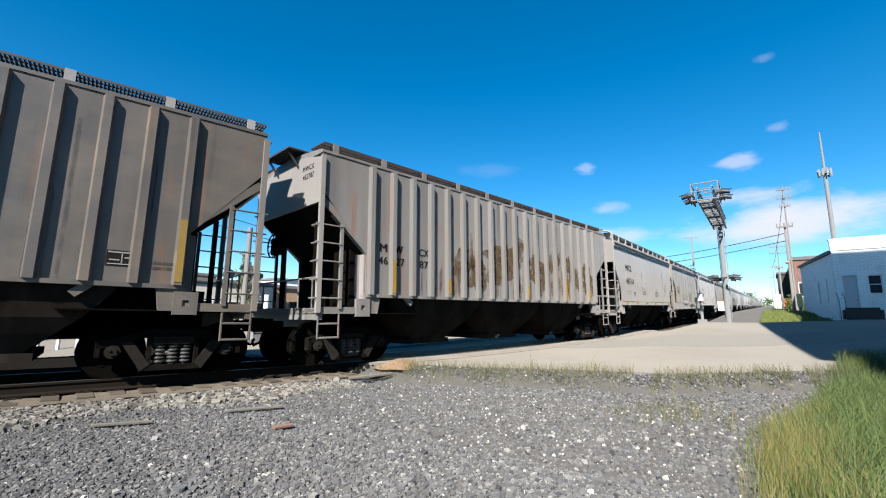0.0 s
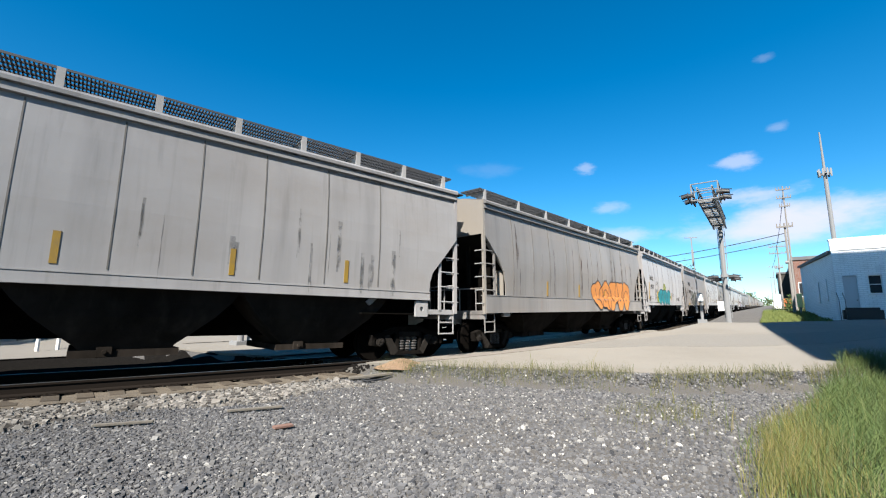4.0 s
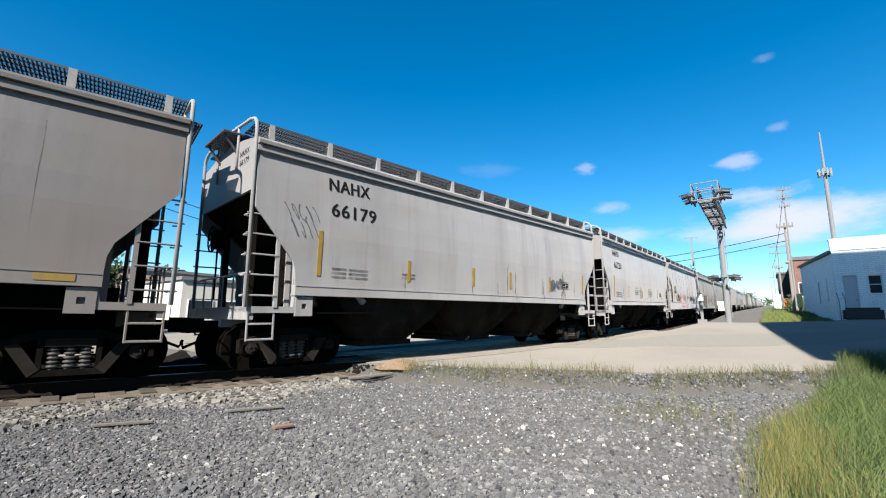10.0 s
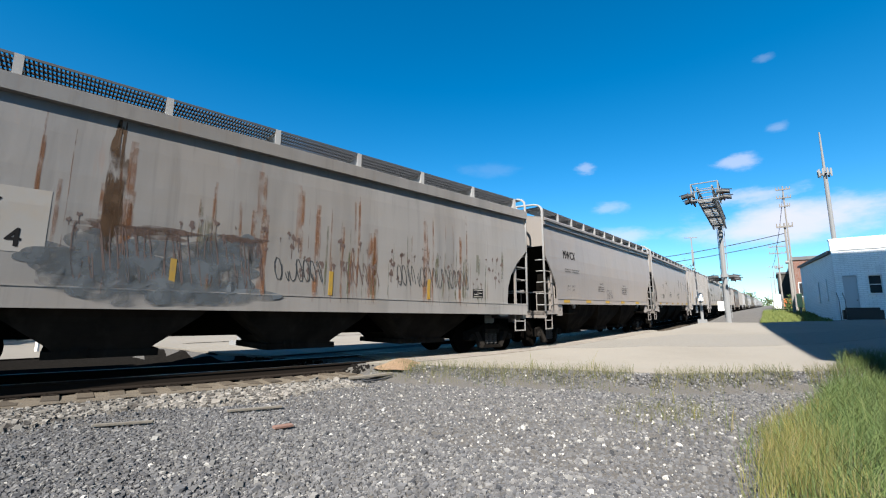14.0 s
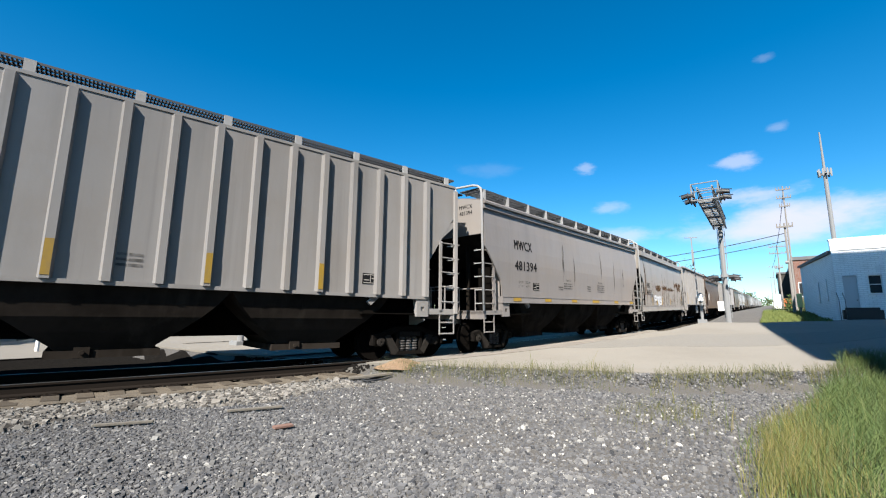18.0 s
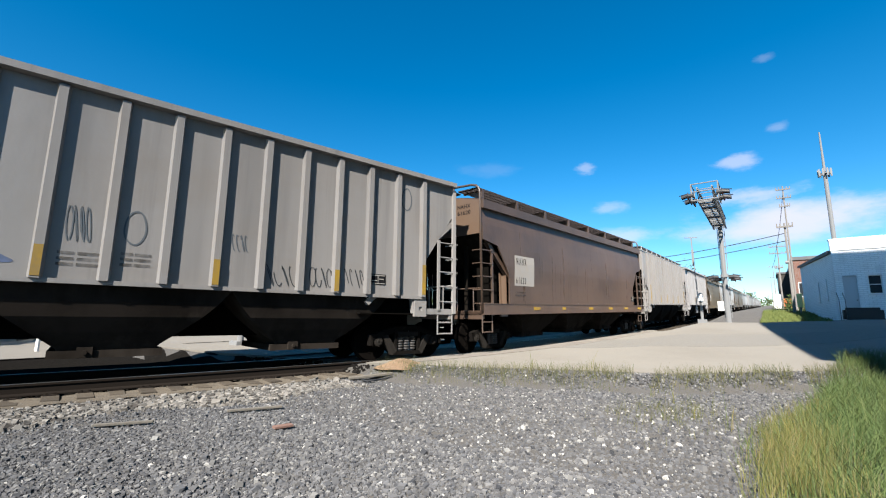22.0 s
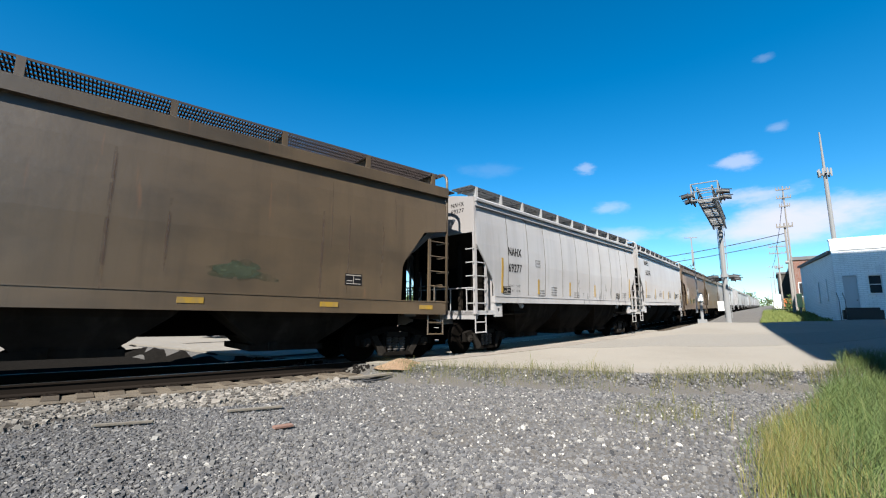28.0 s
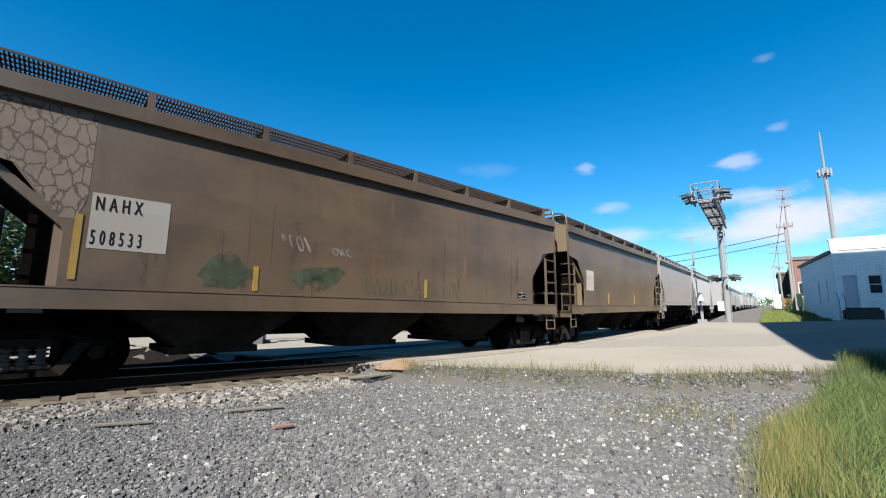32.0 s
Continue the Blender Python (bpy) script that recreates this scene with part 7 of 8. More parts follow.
# ---------- across the track ----------
lot = tagged(sheet("far_lot", np.linspace(-30, 70, 60), np.linspace(17.6, 60, 30), M_ROAD, 0.06), "pale concrete lot across the track", "pavement", kind="structure")
M_PALE = material("pale_stucco", (0.480, 0.464, 0.416), 0.85, layers=(((0.384, 0.360, 0.320), (0.640, 0.640, 0.400), 0.45, 0.75, 0.5, 5.0),))
M_TAN = material("tan_siding", (0.304, 0.200, 0.128), 0.85, layers=(((0.224, 0.144, 0.096), (0.6, 0.6, 5), 0.45, 0.75, 0.5, 4.0),))
block_building("pale_shop", "low pale stucco shop across the track", (16.2, 36.5, 0.0), (7.0, 8, 3.6), M_PALE, M_ROOF, [("y", -2.2, 0.9, 1.6, 1.3), ("y", 0.2, 0.9, 1.6, 1.3), ("y", 2.3, 0.1, 1.0, 2.1)])
block_building("tan_garage", "tan-sided garage across the track", (24.5, 37.5, 0.3), (8.0, 8, 3.3), M_TAN, M_ROOF, [("y", 0.0, 0.2, 3.0, 2.3)])
block_building("brick_house", "pinkish brick house across the track", (14.0, 48.0, 0.0), (12.0, 9, 5.0), brick_material("pink_brick", (0.42, 0.27, 0.21), (0.36, 0.22, 0.17), (0.4, 0.36, 0.33)), M_ROOF,
               [("y", -3.6, 2.6, 1.0, 1.4), ("y", -1.2, 2.6, 1.0, 1.4), ("y", 1.2, 2.6, 1.0, 1.4), ("y", 3.6, 2.6, 1.0, 1.4)])
block_building("white_hall", "white-walled hall across the track", (36.0, 52.0, 0.8), (15.0, 10, 4.8), M_WHITE, M_ROOF, [("y", -4, 1.2, 1.4, 1.5), ("y", 0, 1.2, 1.4, 1.5), ("y", 4, 1.2, 1.4, 1.5)])


def far_signal():
    x, y = 8.2, 15.5
    s = thing("far_crossing_signal", "grey crossing signal mast across the track", "railway signal", (x, y, ground_z(x, y)))
    bm = bmesh.new()
    add_bar(bm, (0, 0, -0.2), (0, 0, 4.4), 0.11, 12, 0.09)
    add_box(bm, -0.28, 0.28, -0.28, 0.28, -0.2, 0.18)
    part("mast", bm, M_GALV, s)
    for yy in (-0.55, 0.55):
        a, b, c = bmesh.new(), bmesh.new(), bmesh.new()
        lamp_unit(a, b, c, yy, 0.15, 2.6, 1)
        u = part("lamp", a, M_BLACK, s, "black crossing lamp with a round backboard")
        part("hood", b, M_BLACK, u), part("lens", c, M_LENS, u)
    bm = bmesh.new()
    add_bar(bm, (-0.6, 0, 2.6), (0.6, 0, 2.6), 0.03, 6)
    part("cross_tube", bm, M_GALV, s)
    bm = bmesh.new()
    add_box(bm, 0.35, 0.75, -0.2, 0.2, 0.0, 0.75)
    part("relay_box", bm, M_GALV, s)


far_signal()
for i, (x, y, h) in enumerate(((9.2, 15.7, 1.9),)):
    b = thing("white_post", "white-painted post across the track", "post", (x, y, ground_z(x, y)))
    bm = bmesh.new()
    add_bar(bm, (0, 0, -0.3), (0, 0, h), 0.10, 10)
    part("post", bm, M_WHITE, b)
    bm = bmesh.new()
    add_box(bm, -0.2, 0.2, -0.2, 0.2, -0.3, 0.16)
    part("base", bm, M_ROAD, b)
fence = thing("white_pipe_rail", "white pipe guard rail across the track", "railing", (3.6, 20.6, ground_z(3.6, 20.6)))
for i in range(5):
    bm = bmesh.new()
    add_bar(bm, (i * 0.55, 0, -0.3), (i * 0.55, 0, 0.75), 0.06, 8)
    part("post", bm, M_WHITE, fence)
bm = bmesh.new()
add_bar(bm, (0, 0, 0.72), (2.2, 0, 0.72), 0.05, 8)
part("rail", bm, M_WHITE, fence)
utility_pole(9.5, 33.0, 10.5, [(10.1, 1.1), (9.2, 1.1)])
cable("overhead_cable", "black overhead cable across the lot", (9.5, 33.0, 9.6), (40, 40, 9.9), 0.8, 0.03)
cable("overhead_cable", "black overhead cable across the lot", (9.5, 33.0, 8.8), (40, 40, 9.0), 0.9, 0.03)


# ---------- a white car that turns at the crossing ----------
M_CARWHITE = material("white_car_paint", (0.75, 0.76, 0.78), 0.25, spec=0.6)
M_TYRE = material("tyre_rubber", (0.025, 0.025, 0.026), 0.85)
M_RIM = material("alloy_rim", (0.5, 0.5, 0.5), 0.35, 0.9)
M_LAMP = material("clear_lamp", (0.7, 0.72, 0.75), 0.15)


def white_suv():
    c = thing("white_sport_utility_car", "white sport utility car on the road across the track", "car", (0, 0, 0))
    sec = [(-2.25, 0.55, 0.95), (-2.3, 0.75, 1.0), (-2.15, 1.0, 1.0), (-1.0, 1.12, 1.0), (-0.35, 1.62, 0.74), (0.6, 1.70, 0.74), (1.7, 1.62, 0.72), (2.15, 1.1, 0.95), (2.25, 0.8, 0.97), (2.2, 0.5, 0.93)]
    bm = bmesh.new()
    rows = [[bm.verts.new((x, s * w * 0.92, z)) for s in (-1, 1)] for x, z, w in sec]
    low = [[bm.verts.new((x, s * 0.92, 0.45 if abs(x) < 2.2 else 0.5)) for s in (-1, 1)] for x, z, w in sec]
    for a, b, d, e in zip(rows, rows[1:], low, low[1:]):
        bm.faces.new((a[0], b[0], b[1], a[1])), bm.faces.new((d[0], d[1], e[1], e[0]))
        bm.faces.new((a[0], d[0], e[0], b[0])), bm.faces.new((a[1], b[1], e[1], d[1]))
    bm.faces.new((rows[0][0], rows[0][1], low[0][1], low[0][0])), bm.faces.new((rows[-1][0], low[-1][0], low[-1][1], rows[-1][1]))
    bmesh.ops.bevel(bm, geom=[e for e in bm.edges], offset=0.05, segments=2, affect="EDGES")
    part("body", bm, M_CARWHITE, c, smooth=True)
    for s in (-1, 1):
        bm = bmesh.new()
        add_prism(bm, [(-0.75, 1.1), (-0.3, 1.52), (1.5, 1.52), (1.85, 1.12)], s * 0.80, s * 0.87)
        part("side_window", bm, M_GLASS, c)
        bm = bmesh.new()
        add_box(bm, -2.32, -2.2, min(s * 0.55, s * 0.85), max(s * 0.55, s * 0.85), 0.78, 0.95)
        part("headlight", bm, M_LAMP, c)
        bm = bmesh.new()
        add_box(bm, 2.2, 2.29, min(s * 0.65, s * 0.88), max(s * 0.65, s * 0.88), 0.85, 1.1)
        part("tail_light", bm, M_LENS, c)
        bm = bmesh.new()
        add_box(bm, -0.75, -0.55, min(s * 0.9, s * 1.08), max(s * 0.9, s * 1.08), 1.02, 1.17)
        part("door_mirror", bm, M_CARWHITE, c)
    bm = bmesh.new()
    vs = [bm.verts.new(v) for v in ((-0.98, -0.78, 1.14), (-0.98, 0.78, 1.14), (-0.42, 0.62, 1.60), (-0.42, -0.62, 1.60))]
    bm.faces.new(vs)
    bmesh.ops.solidify(bm, geom=bm.faces[:], thickness=0.05)
    part("windscreen", bm, M_GLASS, c)
    bm = bmesh.new()
    add_box(bm, -2.33, -2.2, -0.5, 0.5, 0.62, 0.85)
    add_box(bm, -2.31, -2.2, -0.8, 0.8, 0.42, 0.56)
    part("grille", bm, M_BLACK, c)
    for x in (-1.4, 1.4):
        for s in (-1, 1):
            bm = bmesh.new()
            add_bar(bm, (0, -0.11, 0), (0, 0.11, 0), 0.36, 20)
            w = part("wheel", bm, M_TYRE, c, "black tyre")
            w.matrix_basis = pose(x, s * 0.84, 0.36)
            bm = bmesh.new()
            add_bar(bm, (0, s * 0.10, 0), (0, s * 0.125, 0), 0.22, 12)
            part("rim", bm, M_RIM, w)
    return c


suv = white_suv()


# ---------- trees ----------
M_BARK = material("bark", (0.12, 0.09, 0.065), 0.95, layers=(((0.06, 0.045, 0.035), (12, 12, 1.5), 0.45, 0.75, 0.7, 5.0),), bump=(((20, 20, 3), 0.7, 0.03),))
M_LEAF = island_material("broad_leaves", [(0.028, 0.048, 0.013), (0.048, 0.080, 0.020), (0.080, 0.112, 0.032), (0.040, 0.068, 0.018)], 0.7)
M_LEAF_OLIVE = island_material("olive_needles", [(0.08, 0.085, 0.03), (0.13, 0.12, 0.045), (0.10, 0.10, 0.04)], 0.8)


def leaves(name, centres, count, size, spread, mat, rng):
    c = centres[rng.integers(0, len(centres), count)]
    p = c[:, :3] + rng.normal(0, 1, (count, 3)) * c[:, 3:4] * spread
    a = rng.normal(0, 1, (count, 3))
    a /= np.linalg.norm(a, axis=1, keepdims=True)
    b = np.cross(a, rng.normal(0, 1, (count, 3)))
    b /= np.linalg.norm(b, axis=1, keepdims=True)
    s = size * rng.uniform(0.6, 1.4, (count, 1))
    v = np.stack([p - a * s, p + b * s * 0.45, p + a * s, p - b * s * 0.45], 1).reshape(-1, 3)
    return from_arrays(name, v, np.arange(count * 4).reshape(-1, 4), mat)


def tree(x, y, high, wide, seed, count=3500, size=0.16, mat=None, label="broad-leaved tree in full leaf", conifer=False):
    rng = np.random.default_rng(seed)
    t = thing("tree", label, "tree", (x, y, ground_z(x, y)))
    bm = bmesh.new()
    add_bar(bm, (0, 0, -0.4), (0, 0, high * 0.5), high * 0.035, 8, high * 0.02)
    tips = []
    for i in range(9):
        a = i * 2.4 + seed
        z = high * (0.22 + 0.05 * i)
        q = (math.cos(a) * wide * 0.35, math.sin(a) * wide * 0.35, z + high * 0.22)
        add_bar(bm, (0, 0, z), q, high * 0.014, 6, high * 0.005)
        tips.append(q)
    add_bar(bm, (0, 0, high * 0.5), (0, 0, high * 0.9), high * 0.02, 6, high * 0.004)
    part("trunk", bm, M_BARK, t)
    cs = []
    for i in range(38):
        if conifer:
            z = rng.uniform(0.08, 1.0) * high
            r = (1.05 - z / high) * wide * 0.5 * rng.uniform(0.5, 1.0)
            a = rng.uniform(0, 6.28)
            cs.append((r * math.cos(a), r * math.sin(a), z, wide * 0.09))
        else:
            d = rng.normal(0, 1, 3)
            d /= np.linalg.norm(d)
            r = rng.uniform(0.45, 1.0)
            cs.append((d[0] * r * wide * 0.5, d[1] * r * wide * 0.5, high * 0.60 + d[2] * r * high * 0.36, wide * rng.uniform(0.07, 0.14)))
    crown = leaves("crown", np.array(cs), count, size, 0.9, mat or M_LEAF, rng)
    crown.parent = t
    return t


for args in ((1.2, 27.5, 7.0, 5.5, 1), (4.4, 28.5, 6.2, 5.0, 2), (-3.0, 26.5, 7.5, 6.0, 3), (2.8, 31.0, 7.5, 6.0, 4), (6.6, 30.0, 4.6, 3.4, 5), (-8, 27, 8.0, 6.5, 6)):
    tree(*args)
tree(16.6, 36.0 - 4.5, 5.6, 2.0, 11, 2600, 0.10, M_LEAF_OLIVE, "slim olive-green conifer across the track", True)
tree(110, 16.5, 10.6, 8.5, 21, 4500, 0.28, None, "broad-leaved tree behind the train")
tree(118, 12.8, 8.8, 6.0, 22, 3500, 0.26, None, "broad-leaved tree behind the train")
tree(290, 17, 10, 12, 23, 3000, 0.5, None, "distant broad-leaved tree beside the track")
tree(310, 12, 9, 12, 24, 3000, 0.5, None, "distant broad-leaved tree beside the track")
tree(340, 20, 9, 13, 25, 3000, 0.5, None, "distant broad-leaved tree beside the track")
rng = np.random.default_rng(77)
wood = []
for i in range(420):
    x, y = (rng.uniform(420, 900), rng.uniform(-260, 420)) if i % 2 else (rng.uniform(-150, 420), rng.uniform(120, 300))
    z = float(land(x, y))
    for k in range(3):
        wood.append((x + rng.normal(0, 4), y + rng.normal(0, 4), z + rng.uniform(1, 8), 3.2))
tagged(leaves("far_woods", np.array(wood), 26000, 1.3, 0.7, M_LEAF, rng), "distant dark green woods along the horizon", "woods", kind="stuff")

# shrubs at the foot of the brick warehouse
for x, y, s in ((60, -2.2, 1), (63, -2.4, 2), (58, -2.0, 3)):
    b = thing("shrub", "dark green shrub beside the utility poles", "shrub", (x, y, ground_z(x, y)))
    r2 = np.random.default_rng(s + 50)
    cs = np.array([(r2.normal(0, 0.4), r2.normal(0, 0.4), abs(r2.normal(0.5, 0.3)), 0.3) for _ in range(12)])
    leaves("foliage", cs, 900, 0.1, 0.8, M_LEAF, r2).parent = b
    bm = bmesh.new()
    add_bar(bm, (0, 0, -0.3), (0, 0, 0.6), 0.05, 6)
    part("stem", bm, M_BARK, b)


# ---------- turf beyond the road ----------
def turf_edge_sheet():
    xs, ys = np.linspace(28.2, 75, 60), np.linspace(-12, 0.5, 30)
    return sheet("verge", xs, ys, M_TURF, 0.02, land)


tagged(turf_edge_sheet(), "rough green grass verge beyond the road", "grass", kind="structure")


# ---------- blades of grass ----------
def blades(name, roots, high, wide, lean, mat, rng):
    """roots: n x 3. Each blade is a bent, tapering strip."""
    n = len(roots)
    h = high * rng.uniform(0.55, 1.25, n)
    a = rng.uniform(0, 2 * np.pi, n)
    d = np.stack([np.cos(a), np.sin(a), np.zeros(n)], 1)
    side = np.stack([-np.sin(a + 0.4), np.cos(a + 0.4), np.zeros(n)], 1)
    bend = (lean * rng.uniform(0.2, 1.0, n) * h)[:, None]
    up = np.stack([np.zeros(n), np.zeros(n), h], 1)
    w = (wide * rng.uniform(0.7, 1.3, n))[:, None]
    rows = []
    for u, k in ((0.0, 1.0), (0.5, 0.8), (1.0, 0.12)):
        c = roots + up * u + d * bend * u * u
        rows += [c - side * w * k / 2, c + side * w * k / 2]
    v = np.stack(rows, 1).reshape(-1, 3)
    q = np.arange(n)[:, None] * 6
    f = np.concatenate([q + np.array([[0, 1, 3, 2]]), q + np.array([[2, 3, 5, 4]])])
    return from_arrays(name, v, f, mat)


M_STRAW = island_material("dry_grass", [(0.150, 0.128, 0.030), (0.095, 0.112, 0.024), (0.190, 0.148, 0.050), (0.062, 0.088, 0.020), (0.125, 0.122, 0.030), (0.21, 0.175, 0.09)], 0.75)
M_GREEN = island_material("green_grass", [(0.052, 0.090, 0.022), (0.080, 0.112, 0.030), (0.034, 0.064, 0.016), (0.110, 0.125, 0.040), (0.064, 0.100, 0.026), (0.026, 0.050, 0.014)], 0.75)
M_MIXED = island_material("verge_grass", [(0.0648, 0.0736, 0.0232), (0.1192, 0.1112, 0.0464), (0.0416, 0.0552, 0.0136), (0.1472, 0.1288, 0.0648)], 0.8)


def grass_border(x):
    return np.interp(x, [2.5, 4.0, 5.4, 6.4, 7.4, 9.0, 11.0, 13.2], [0.15, 0.32, 0.46, 0.38, 0.00, -0.40, -0.78, -1.2])


strip_noise = np.array([noise.noise((u * 1.3, 5.0, 0)) for u in np.linspace(-3, 8, 120)])


def noise_strip(x, y):
    return strip_noise[np.clip(((y + 3) / 11 * 119).astype(int), 0, 119)] > -0.25


def scatter(n, x0, x1, y0, y1, keep, rng):
    p = np.stack([rng.uniform(x0, x1, n), rng.uniform(y0, y1, n)], 1)
    return p[keep(p[:, 0], p[:, 1])]


def rooted(p, sink=0.01):
    return np.stack([p[:, 0], p[:, 1], land(p[:, 0], p[:, 1]) - sink], 1)


rng = np.random.default_rng(5)
clump = np.array([[noise.noise((a * 1.7, b * 1.7, 0)) for b in np.linspace(-3.5, 0.6, 30)] for a in np.linspace(2.5, 13, 60)])


def clumped(x, y, lo):
    i = np.clip(((x - 2.5) / 10.5 * 59).astype(int), 0, 59)
    j = np.clip(((y + 3.5) / 4.1 * 29).astype(int), 0, 29)
    return clump[i, j] > lo


p = scatter(23000, 2.6, 9.5, -1.0, 0.6, lambda x, y: (y < grass_border(x) - np.abs(rng.normal(0, 0.12, len(x)))) & (y > -0.35 + rng.normal(0, 0.12, len(x))) & clumped(x, y, -0.10) & (rng.uniform(0, 1, len(x)) < np.clip((grass_border(x) - y) / 0.4, 0.15, 1)), rng)
tagged(blades("tall_dry_grass", rooted(p), 0.31, 0.0046, 0.6, M_STRAW, rng), "tall yellow-green grass beside the gravel", "grass", kind="stuff")
p = scatter(30000, 3.5, 13.5, -3.2, 0.1, lambda x, y: (y < -0.22 + rng.normal(0, 0.14, len(x))) & (y < grass_border(x) - 0.35 * rng.uniform(0, 1, len(x)) ** 0.5 * np.clip((9.5 - x) / 2, 0.2, 0.8)), rng)
tagged(blades("green_grass", rooted(p), 0.33, 0.0075, 0.95, M_GREEN, rng), "dense green weeds and grass beside the road", "grass", kind="stuff")
p = scatter(1200, 3.6, 8.5, -0.3, 0.6, lambda x, y: y < grass_border(x) - np.abs(rng.normal(0, 0.15, len(x))), rng)
tagged(blades("green_grass", rooted(p), 0.24, 0.006, 0.8, M_GREEN, rng), "green blades among the dry grass", "grass", kind="stuff")
p = scatter(46000, 6.4, 13.5, -2.0, 7.0, lambda x, y: (road_near(y) - x > -0.06) & (noise_strip(x, y)) & (road_near(y) - x < 0.3 + 0.65 * rng.uniform(0, 1, len(x)) ** 2), rng)
tagged(blades("road_edge_grass", rooted(p), 0.21, 0.007, 0.8, M_MIXED, rng), "sparse weeds along the road edge", "grass", kind="stuff")
p = scatter(6000, 5.0, 9.5, 0.0, 3.0, lambda x, y: rng.uniform(0, 1, len(x)) < np.exp(-(((x - 7.0) / 0.9) ** 2 + ((y - 1.2) / 0.6) ** 2)) * 0.8, rng)
tagged(blades("sparse_gravel_grass", rooted(p), 0.13, 0.006, 0.8, M_MIXED, rng), "thin weeds growing in the gravel", "grass", kind="stuff")
p = scatter(9000, 28.4, 46, -2.4, 0.5, lambda x, y: y < 0.5 + 0.01 * (x - 28), rng)
r3 = rooted(p)
M_VERGE = island_material("sunny_verge_grass", [(0.10, 0.13, 0.030), (0.14, 0.16, 0.045), (0.07, 0.10, 0.022)], 0.8)
tagged(blades("verge_grass", r3, 0.22, 0.03, 0.5, M_VERGE, rng), "green grass on the verge beyond the road", "grass", kind="stuff")
# stray dry stalks
p = np.array([(8.6, 4.2), (8.9, 3.0), (8.0, 1.7), (6.8, 0.9), (7.1, 0.75), (10.6, -0.6), (12.0, -1.1), (12.6, -1.4), (12.3, -1.25), (6.4, 0.5), (7.6, 1.3)])
tagged(blades("dry_stalk", np.repeat(rooted(p), 4, 0) + rng.normal(0, 0.03, (44, 3)) * [1, 1, 0], 0.4, 0.008, 0.5, M_STRAW, rng), "dry brown weed stalks at the road edge", "weeds", kind="stuff")


# ---------- loose stones ----------
CUBE = np.array([(-1, -1, -1), (1, -1, -1), (1, 1, -1), (-1, 1, -1), (-1, -1, 1), (1, -1, 1), (1, 1, 1), (-1, 1, 1)], dtype=float)
CUBE_F = np.array([(0, 3, 2, 1), (4, 5, 6, 7), (0, 1, 5, 4), (1, 2, 6, 5), (2, 3, 7, 6), (3, 0, 4, 7)])


def stones(name, p, size, mat, rng, sink=0.35, lift=0.0):
    n = len(p)
    s = size * np.exp(rng.normal(0, 0.35, n))
    v = CUBE[None] * rng.uniform(0.5, 1.0, (n, 8, 3)) * (s[:, None, None] * 0.5)
    v[:, :, 2] *= 0.9
    v[:, 4:, :2] *= rng.uniform(0.45, 0.95, (n, 1, 1))
    a, b = rng.uniform(0, 6.28, n), rng.normal(0, 0.5, n)
    ca, sa, cb, sb = np.cos(a), np.sin(a), np.cos(b), np.sin(b)
    x, y, z = v[..., 0], v[..., 1], v[..., 2]
    y, z = y * cb[:, None] - z * sb[:, None], y * sb[:, None] + z * cb[:, None]
    x, y = x * ca[:, None] - y * sa[:, None], x * sa[:, None] + y * ca[:, None]
    base = np.stack([p[:, 0], p[:, 1], land(p[:, 0], p[:, 1]) + s * (0.5 - sink) * 0.6 + lift], 1)
    v = np.stack([x, y, z], 2) + base[:, None]
    f = (np.arange(n)[:, None, None] * 8 + CUBE_F[None]).reshape(-1, 4)
    return from_arrays(name, v.reshape(-1, 3), f, mat)


M_STONE = island_material("gravel_stones", [(0.02592, 0.027, 0.03024), (0.06696, 0.06804, 0.07236), (0.1058, 0.1048, 0.1069), (0.0486, 0.0486, 0.05184), (0.135, 0.1318, 0.1296), (0.0864, 0.0864, 0.08964), (0.06264, 0.06048, 0.0594), (0.2322, 0.2268, 0.216)], 0.9, bump=(((60, 60, 60), 0.5, 0.006),))
M_BALLAST = island_material("ballast_stones", [(0.030, 0.027, 0.025), (0.095, 0.089, 0.080), (0.172, 0.163, 0.148), (0.055, 0.048, 0.042), (0.245, 0.228, 0.206), (0.129, 0.116, 0.099)], 0.9, bump=(((60, 60, 60), 0.5, 0.007),))
M_PEBBLE = island_material("white_pebbles", [(0.3451, 0.3357, 0.3128), (0.2771, 0.2677, 0.2482), (0.3782, 0.368, 0.3544)], 0.8)


def line_y(x):
    s = np.interp(x, _px[::-1], _g[::-1])
    return NEAR_RAIL + np.interp(s, _g[::-1], _py[::-1])


inside = lambda x, y: (road_near(y) - x > 0.0) & (y < line_y(x) - 0.75) & (y > grass_border(x) - 0.5) & (y < x * 14)
p = scatter(60000, 0.3, 3.9, 0.2, 6.6, inside, rng)
tagged(stones("gravel_stones", p, 0.027, M_STONE, rng), "loose grey crushed gravel", "gravel", kind="stuff")
p = scatter(52000, 1.0, 7.6, -0.6, 8.2, lambda x, y: inside(x, y) & ((x > 3.8) | (y > 6.4)), rng)
tagged(stones("gravel_stones", p, 0.026, M_STONE, rng), "loose grey crushed gravel", "gravel", kind="stuff")
p = scatter(42000, 7.4, 12.2, -1.4, 6.5, inside, rng)
tagged(stones("gravel_stones", p, 0.028, M_STONE, rng, 0.35, 0.018), "loose grey crushed gravel", "gravel", kind="stuff")
band = lambda lo, hi: (lambda x, y: (line_y(x) - y > lo) & (line_y(x) - y < hi + 0.25 * np.sin(x * 2.1)) & (road_near(y) - x > 0.1))
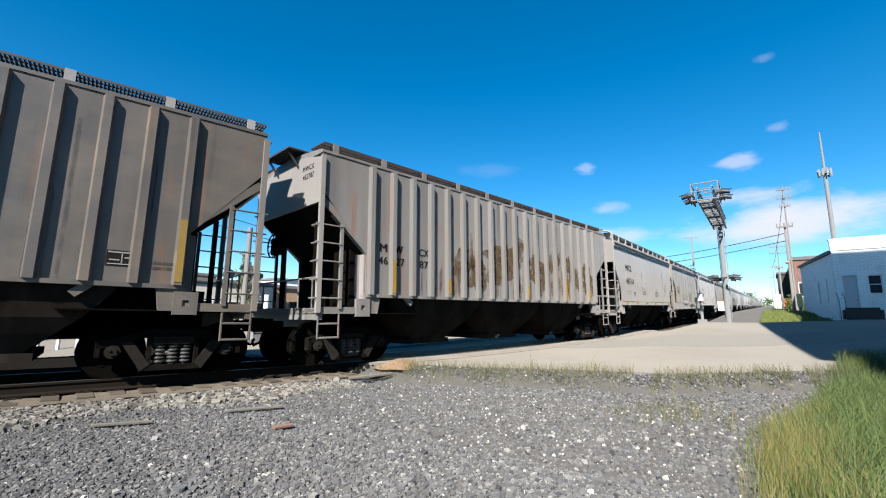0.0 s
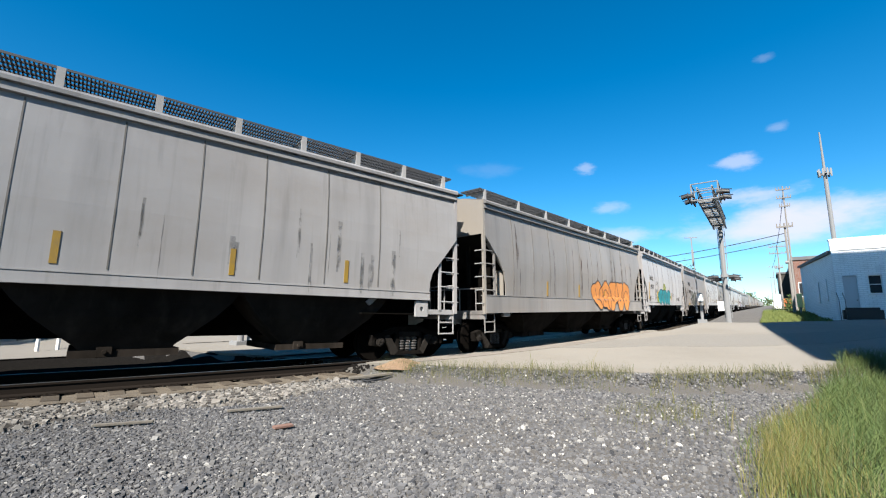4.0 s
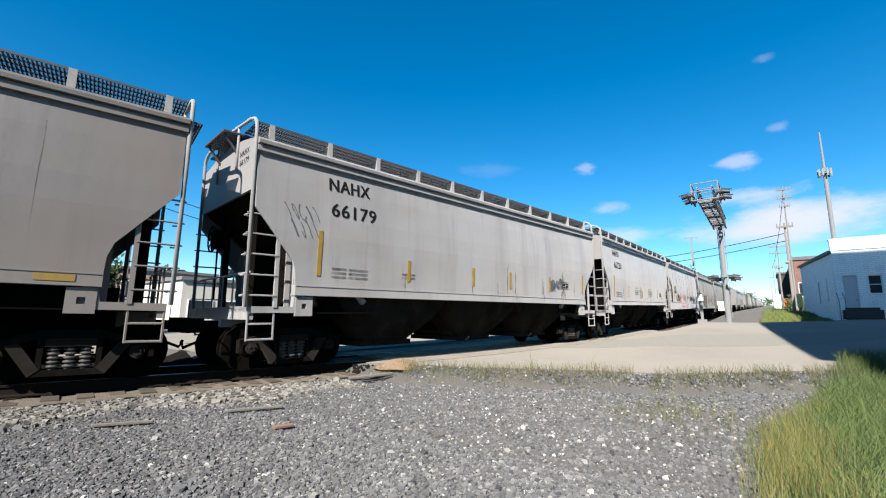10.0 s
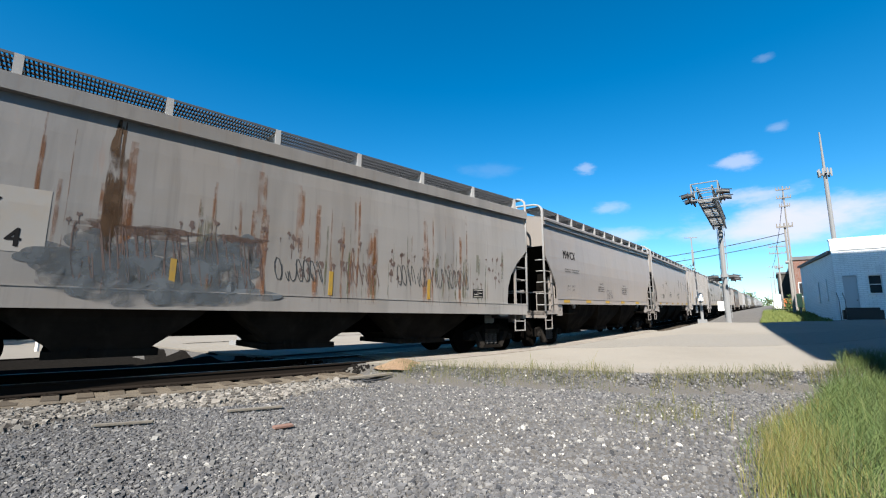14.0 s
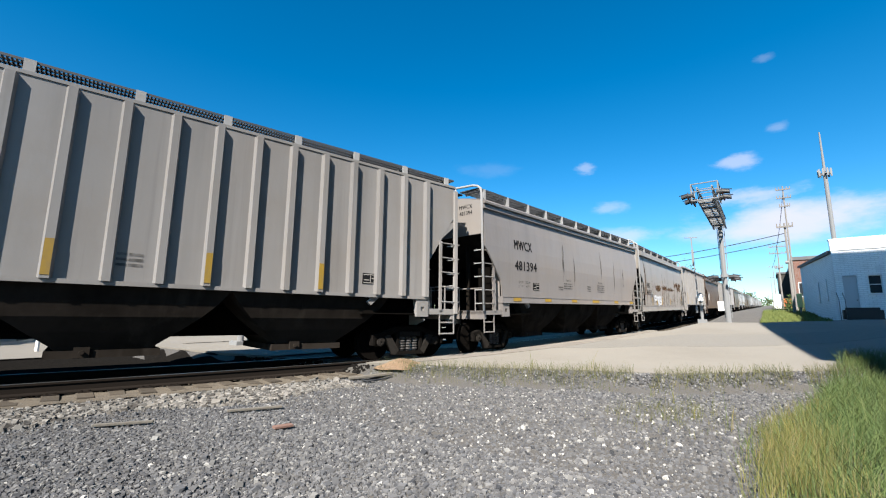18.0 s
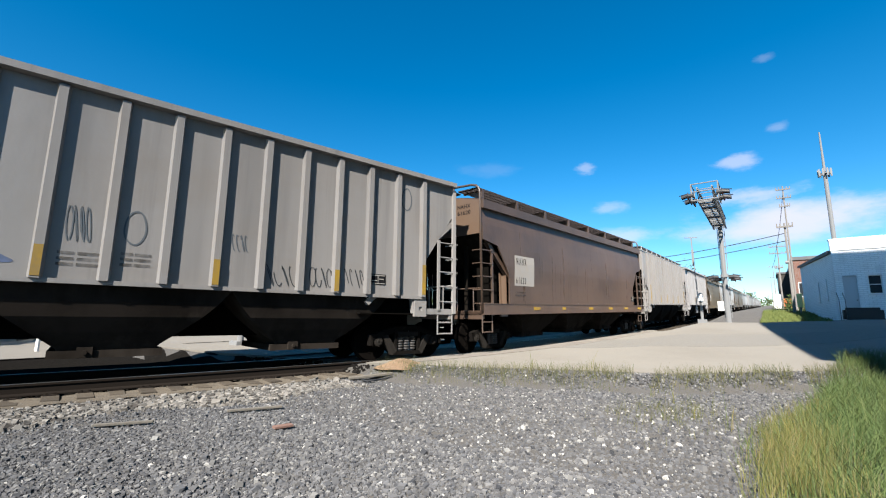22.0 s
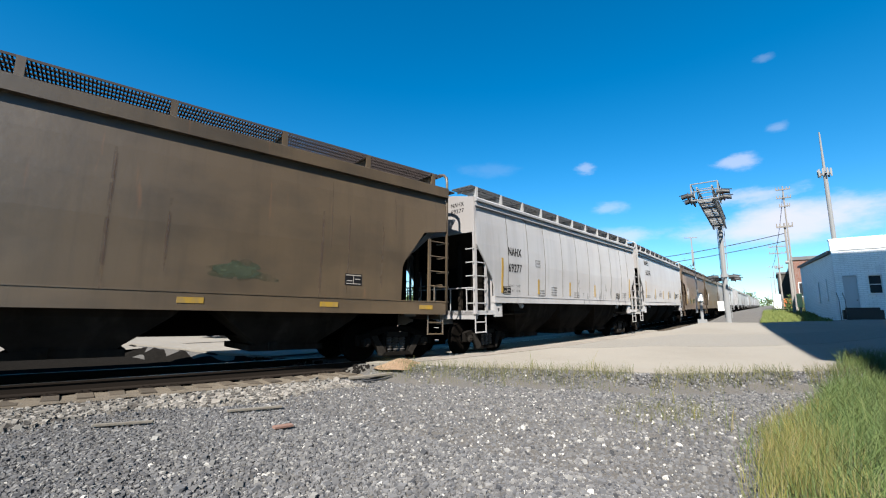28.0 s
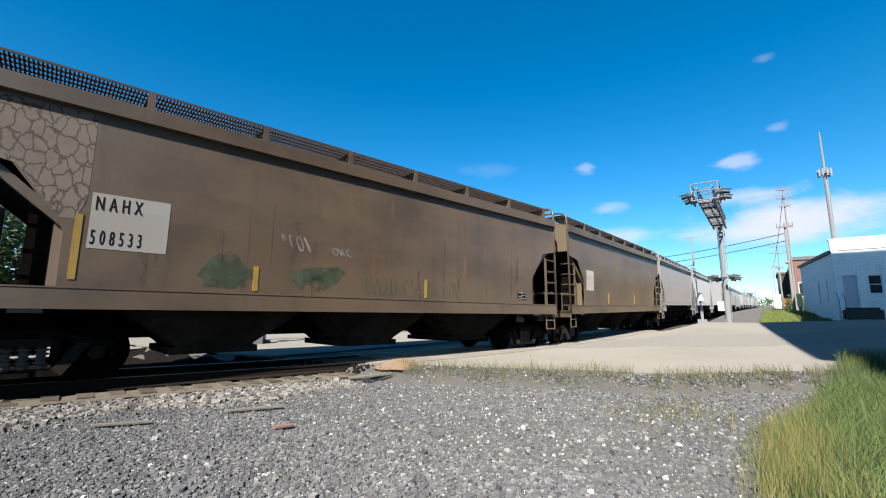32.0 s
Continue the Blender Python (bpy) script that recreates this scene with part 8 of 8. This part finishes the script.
p = scatter(52000, 0.0, 5.9, 4.6, 9.8, band(0.72, 1.85), rng)
tagged(stones("ballast_stones", p, 0.047, M_BALLAST, rng, 0.3), "coarse pale ballast beside the ties", "ballast", kind="stuff")
# Oily stones between the rails; the train's shade is put into their near-black colour.
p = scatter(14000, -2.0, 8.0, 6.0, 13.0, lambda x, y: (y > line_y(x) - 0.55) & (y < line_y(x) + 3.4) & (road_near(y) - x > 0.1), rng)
tagged(stones("track_ballast", p, 0.06, material("oily_ballast", (0.012, 0.011, 0.010), 0.9, spec=0.0), rng, 0.5), "oily ballast between the rails, with the train's shade in its colour", "ballast", kind="stuff")
p = scatter(1100, 0.8, 11.0, -0.2, 6.5, inside, rng)
tagged(stones("white_pebbles", p, 0.027, M_PEBBLE, rng, 0.2), "scattered white stones on the gravel", "gravel", kind="stuff")

# ---------- litter on the gravel ----------
def dirt_mound(x, y, wide, deep, high, turn):
    bm = bmesh.new()
    rings = []
    for k in range(7):
        r = 1 - k / 6.5
        rings.append([bm.verts.new((wide * r * math.cos(a) * (1 + 0.12 * math.sin(3 * a + k)), deep * r * math.sin(a) * (1 + 0.1 * math.sin(2 * a)), high * (1 - r ** 1.6) - 0.04 + 0.012 * math.sin(5 * a + 2 * k))) for a in np.linspace(0, 6.2832, 24, endpoint=False)])
    for a, b in zip(rings, rings[1:]):
        for i in range(24):
            bm.faces.new((a[i], a[(i + 1) % 24], b[(i + 1) % 24], b[i]))
    bm.faces.new(rings[-1])
    ob = part("dirt_mound", bm, material("brown_earth", (0.175, 0.115, 0.070), 0.95, layers=(((0.10, 0.068, 0.044), (9, 9, 9), 0.45, 0.7, 0.7, 5.0), ((0.22, 0.17, 0.12), (50, 50, 50), 0.5, 0.7, 0.6, 3.0)), bump=(((30, 30, 30), 0.8, 0.03),)), None, smooth=True)
    ob.matrix_basis = pose(x, y, ground_z(x, y), 0, 0, turn)
    tagged(ob, "low mound of brown earth at the road edge", "earth")


dirt_mound(7.35, 6.75, 0.62, 0.42, 0.20, -20)
M_BOARD = material("weathered_board", (0.113, 0.102, 0.086), 0.9, layers=(((0.059, 0.051, 0.040), (2, 25, 25), 0.45, 0.75, 0.7, 5.0),), bump=(((2, 40, 40), 0.5, 0.006),))


def lath(name, label, a, b, wide, thick, mat):
    za, zb = ground_z(*a) + 0.05, ground_z(*b) + 0.05
    bm = bmesh.new()
    add_beam(bm, (*a, za), (*b, zb), wide, thick)
    bmesh.ops.bevel(bm, geom=bm.edges[:], offset=thick * 0.2, segments=1, affect="EDGES")
    tagged(part(name, bm, mat, None), label, "wood")


lath("wooden_board", "pale weathered board lying at the track edge", (6.05, 7.0), (6.85, 6.55), 0.12, 0.05, M_BOARD)
lath("wooden_lath", "grey splintered lath lying on the gravel", (1.72, 6.45), (2.25, 6.15), 0.06, 0.03, M_BOARD)
lath("wooden_lath", "grey splintered lath lying on the gravel", (3.1, 6.05), (3.75, 5.75), 0.07, 0.03, M_BOARD)
lath("wooden_chip", "reddish wood chip lying on the gravel", (3.0, 4.75), (3.22, 4.70), 0.10, 0.03, material("red_wood", (0.12, 0.07, 0.055), 0.9))
bm = bmesh.new()
pts = [(6.15, 6.72), (6.1, 6.6), (6.25, 6.5), (6.5, 6.5), (6.75, 6.45)]
add_tube(bm, [(*a, ground_z(*a) + 0.05) for a in pts], 0.02)
tagged(part("hose_scrap", bm, M_BLACK, None), "scrap of black hose at the track edge", "hose")


def motions():
    for car, half, c in train:
        rows = []
        for i in range(65):
            t = i * 0.5
            rows.append((t, car_pose(c - run(t), half)))
        walk(car, rows)
        # wheels roll while the car passes close by
        t0, t1 = [next((i * 0.04 for i in range(800) if c - run(i * 0.04) < lim), 32.0) for lim in (45.0, -16.0)]
        if t0 >= 32.0 or t1 <= 0:
            continue
        for truck in [o for o in car.children if o.name.startswith("truck")]:
            for wheel in [o for o in truck.children if o.name.startswith("wheelset")]:
                base = wheel.matrix_basis.copy()
                turn = lambda t: base @ Matrix.Rotation(-(run(t) - run(t0)) / 0.44, 4, "Y")
                spin = [(0.0, base)] if t0 > 0.04 else []
                n = int((t1 - t0) / 0.04)
                spin += [(t0 + i * 0.04, turn(t0 + i * 0.04)) for i in range(n + 1)]
                if spin[-1][0] < 31.96:
                    spin.append((32.0, spin[-1][1]))
                walk(wheel, spin)
    z = lambda x, y: float(land(x, y)) + 0.07
    way = [(0, -40, 34, 180), (17, -40, 34, 180), (21, 2.0, 31, 175), (22.2, 6.6, 26, 120), (23.4, 8.8, 21.2, 62), (25, 10.2, 19.8, 20), (27.8, 11.4, 20.5, 0), (29.5, 2, 23.5, -10), (32, -30, 26, -10)]
    walk(suv, [(t, pose(x, y, z(x, y), 0, 0, r)) for t, x, y, r in way])


motions()
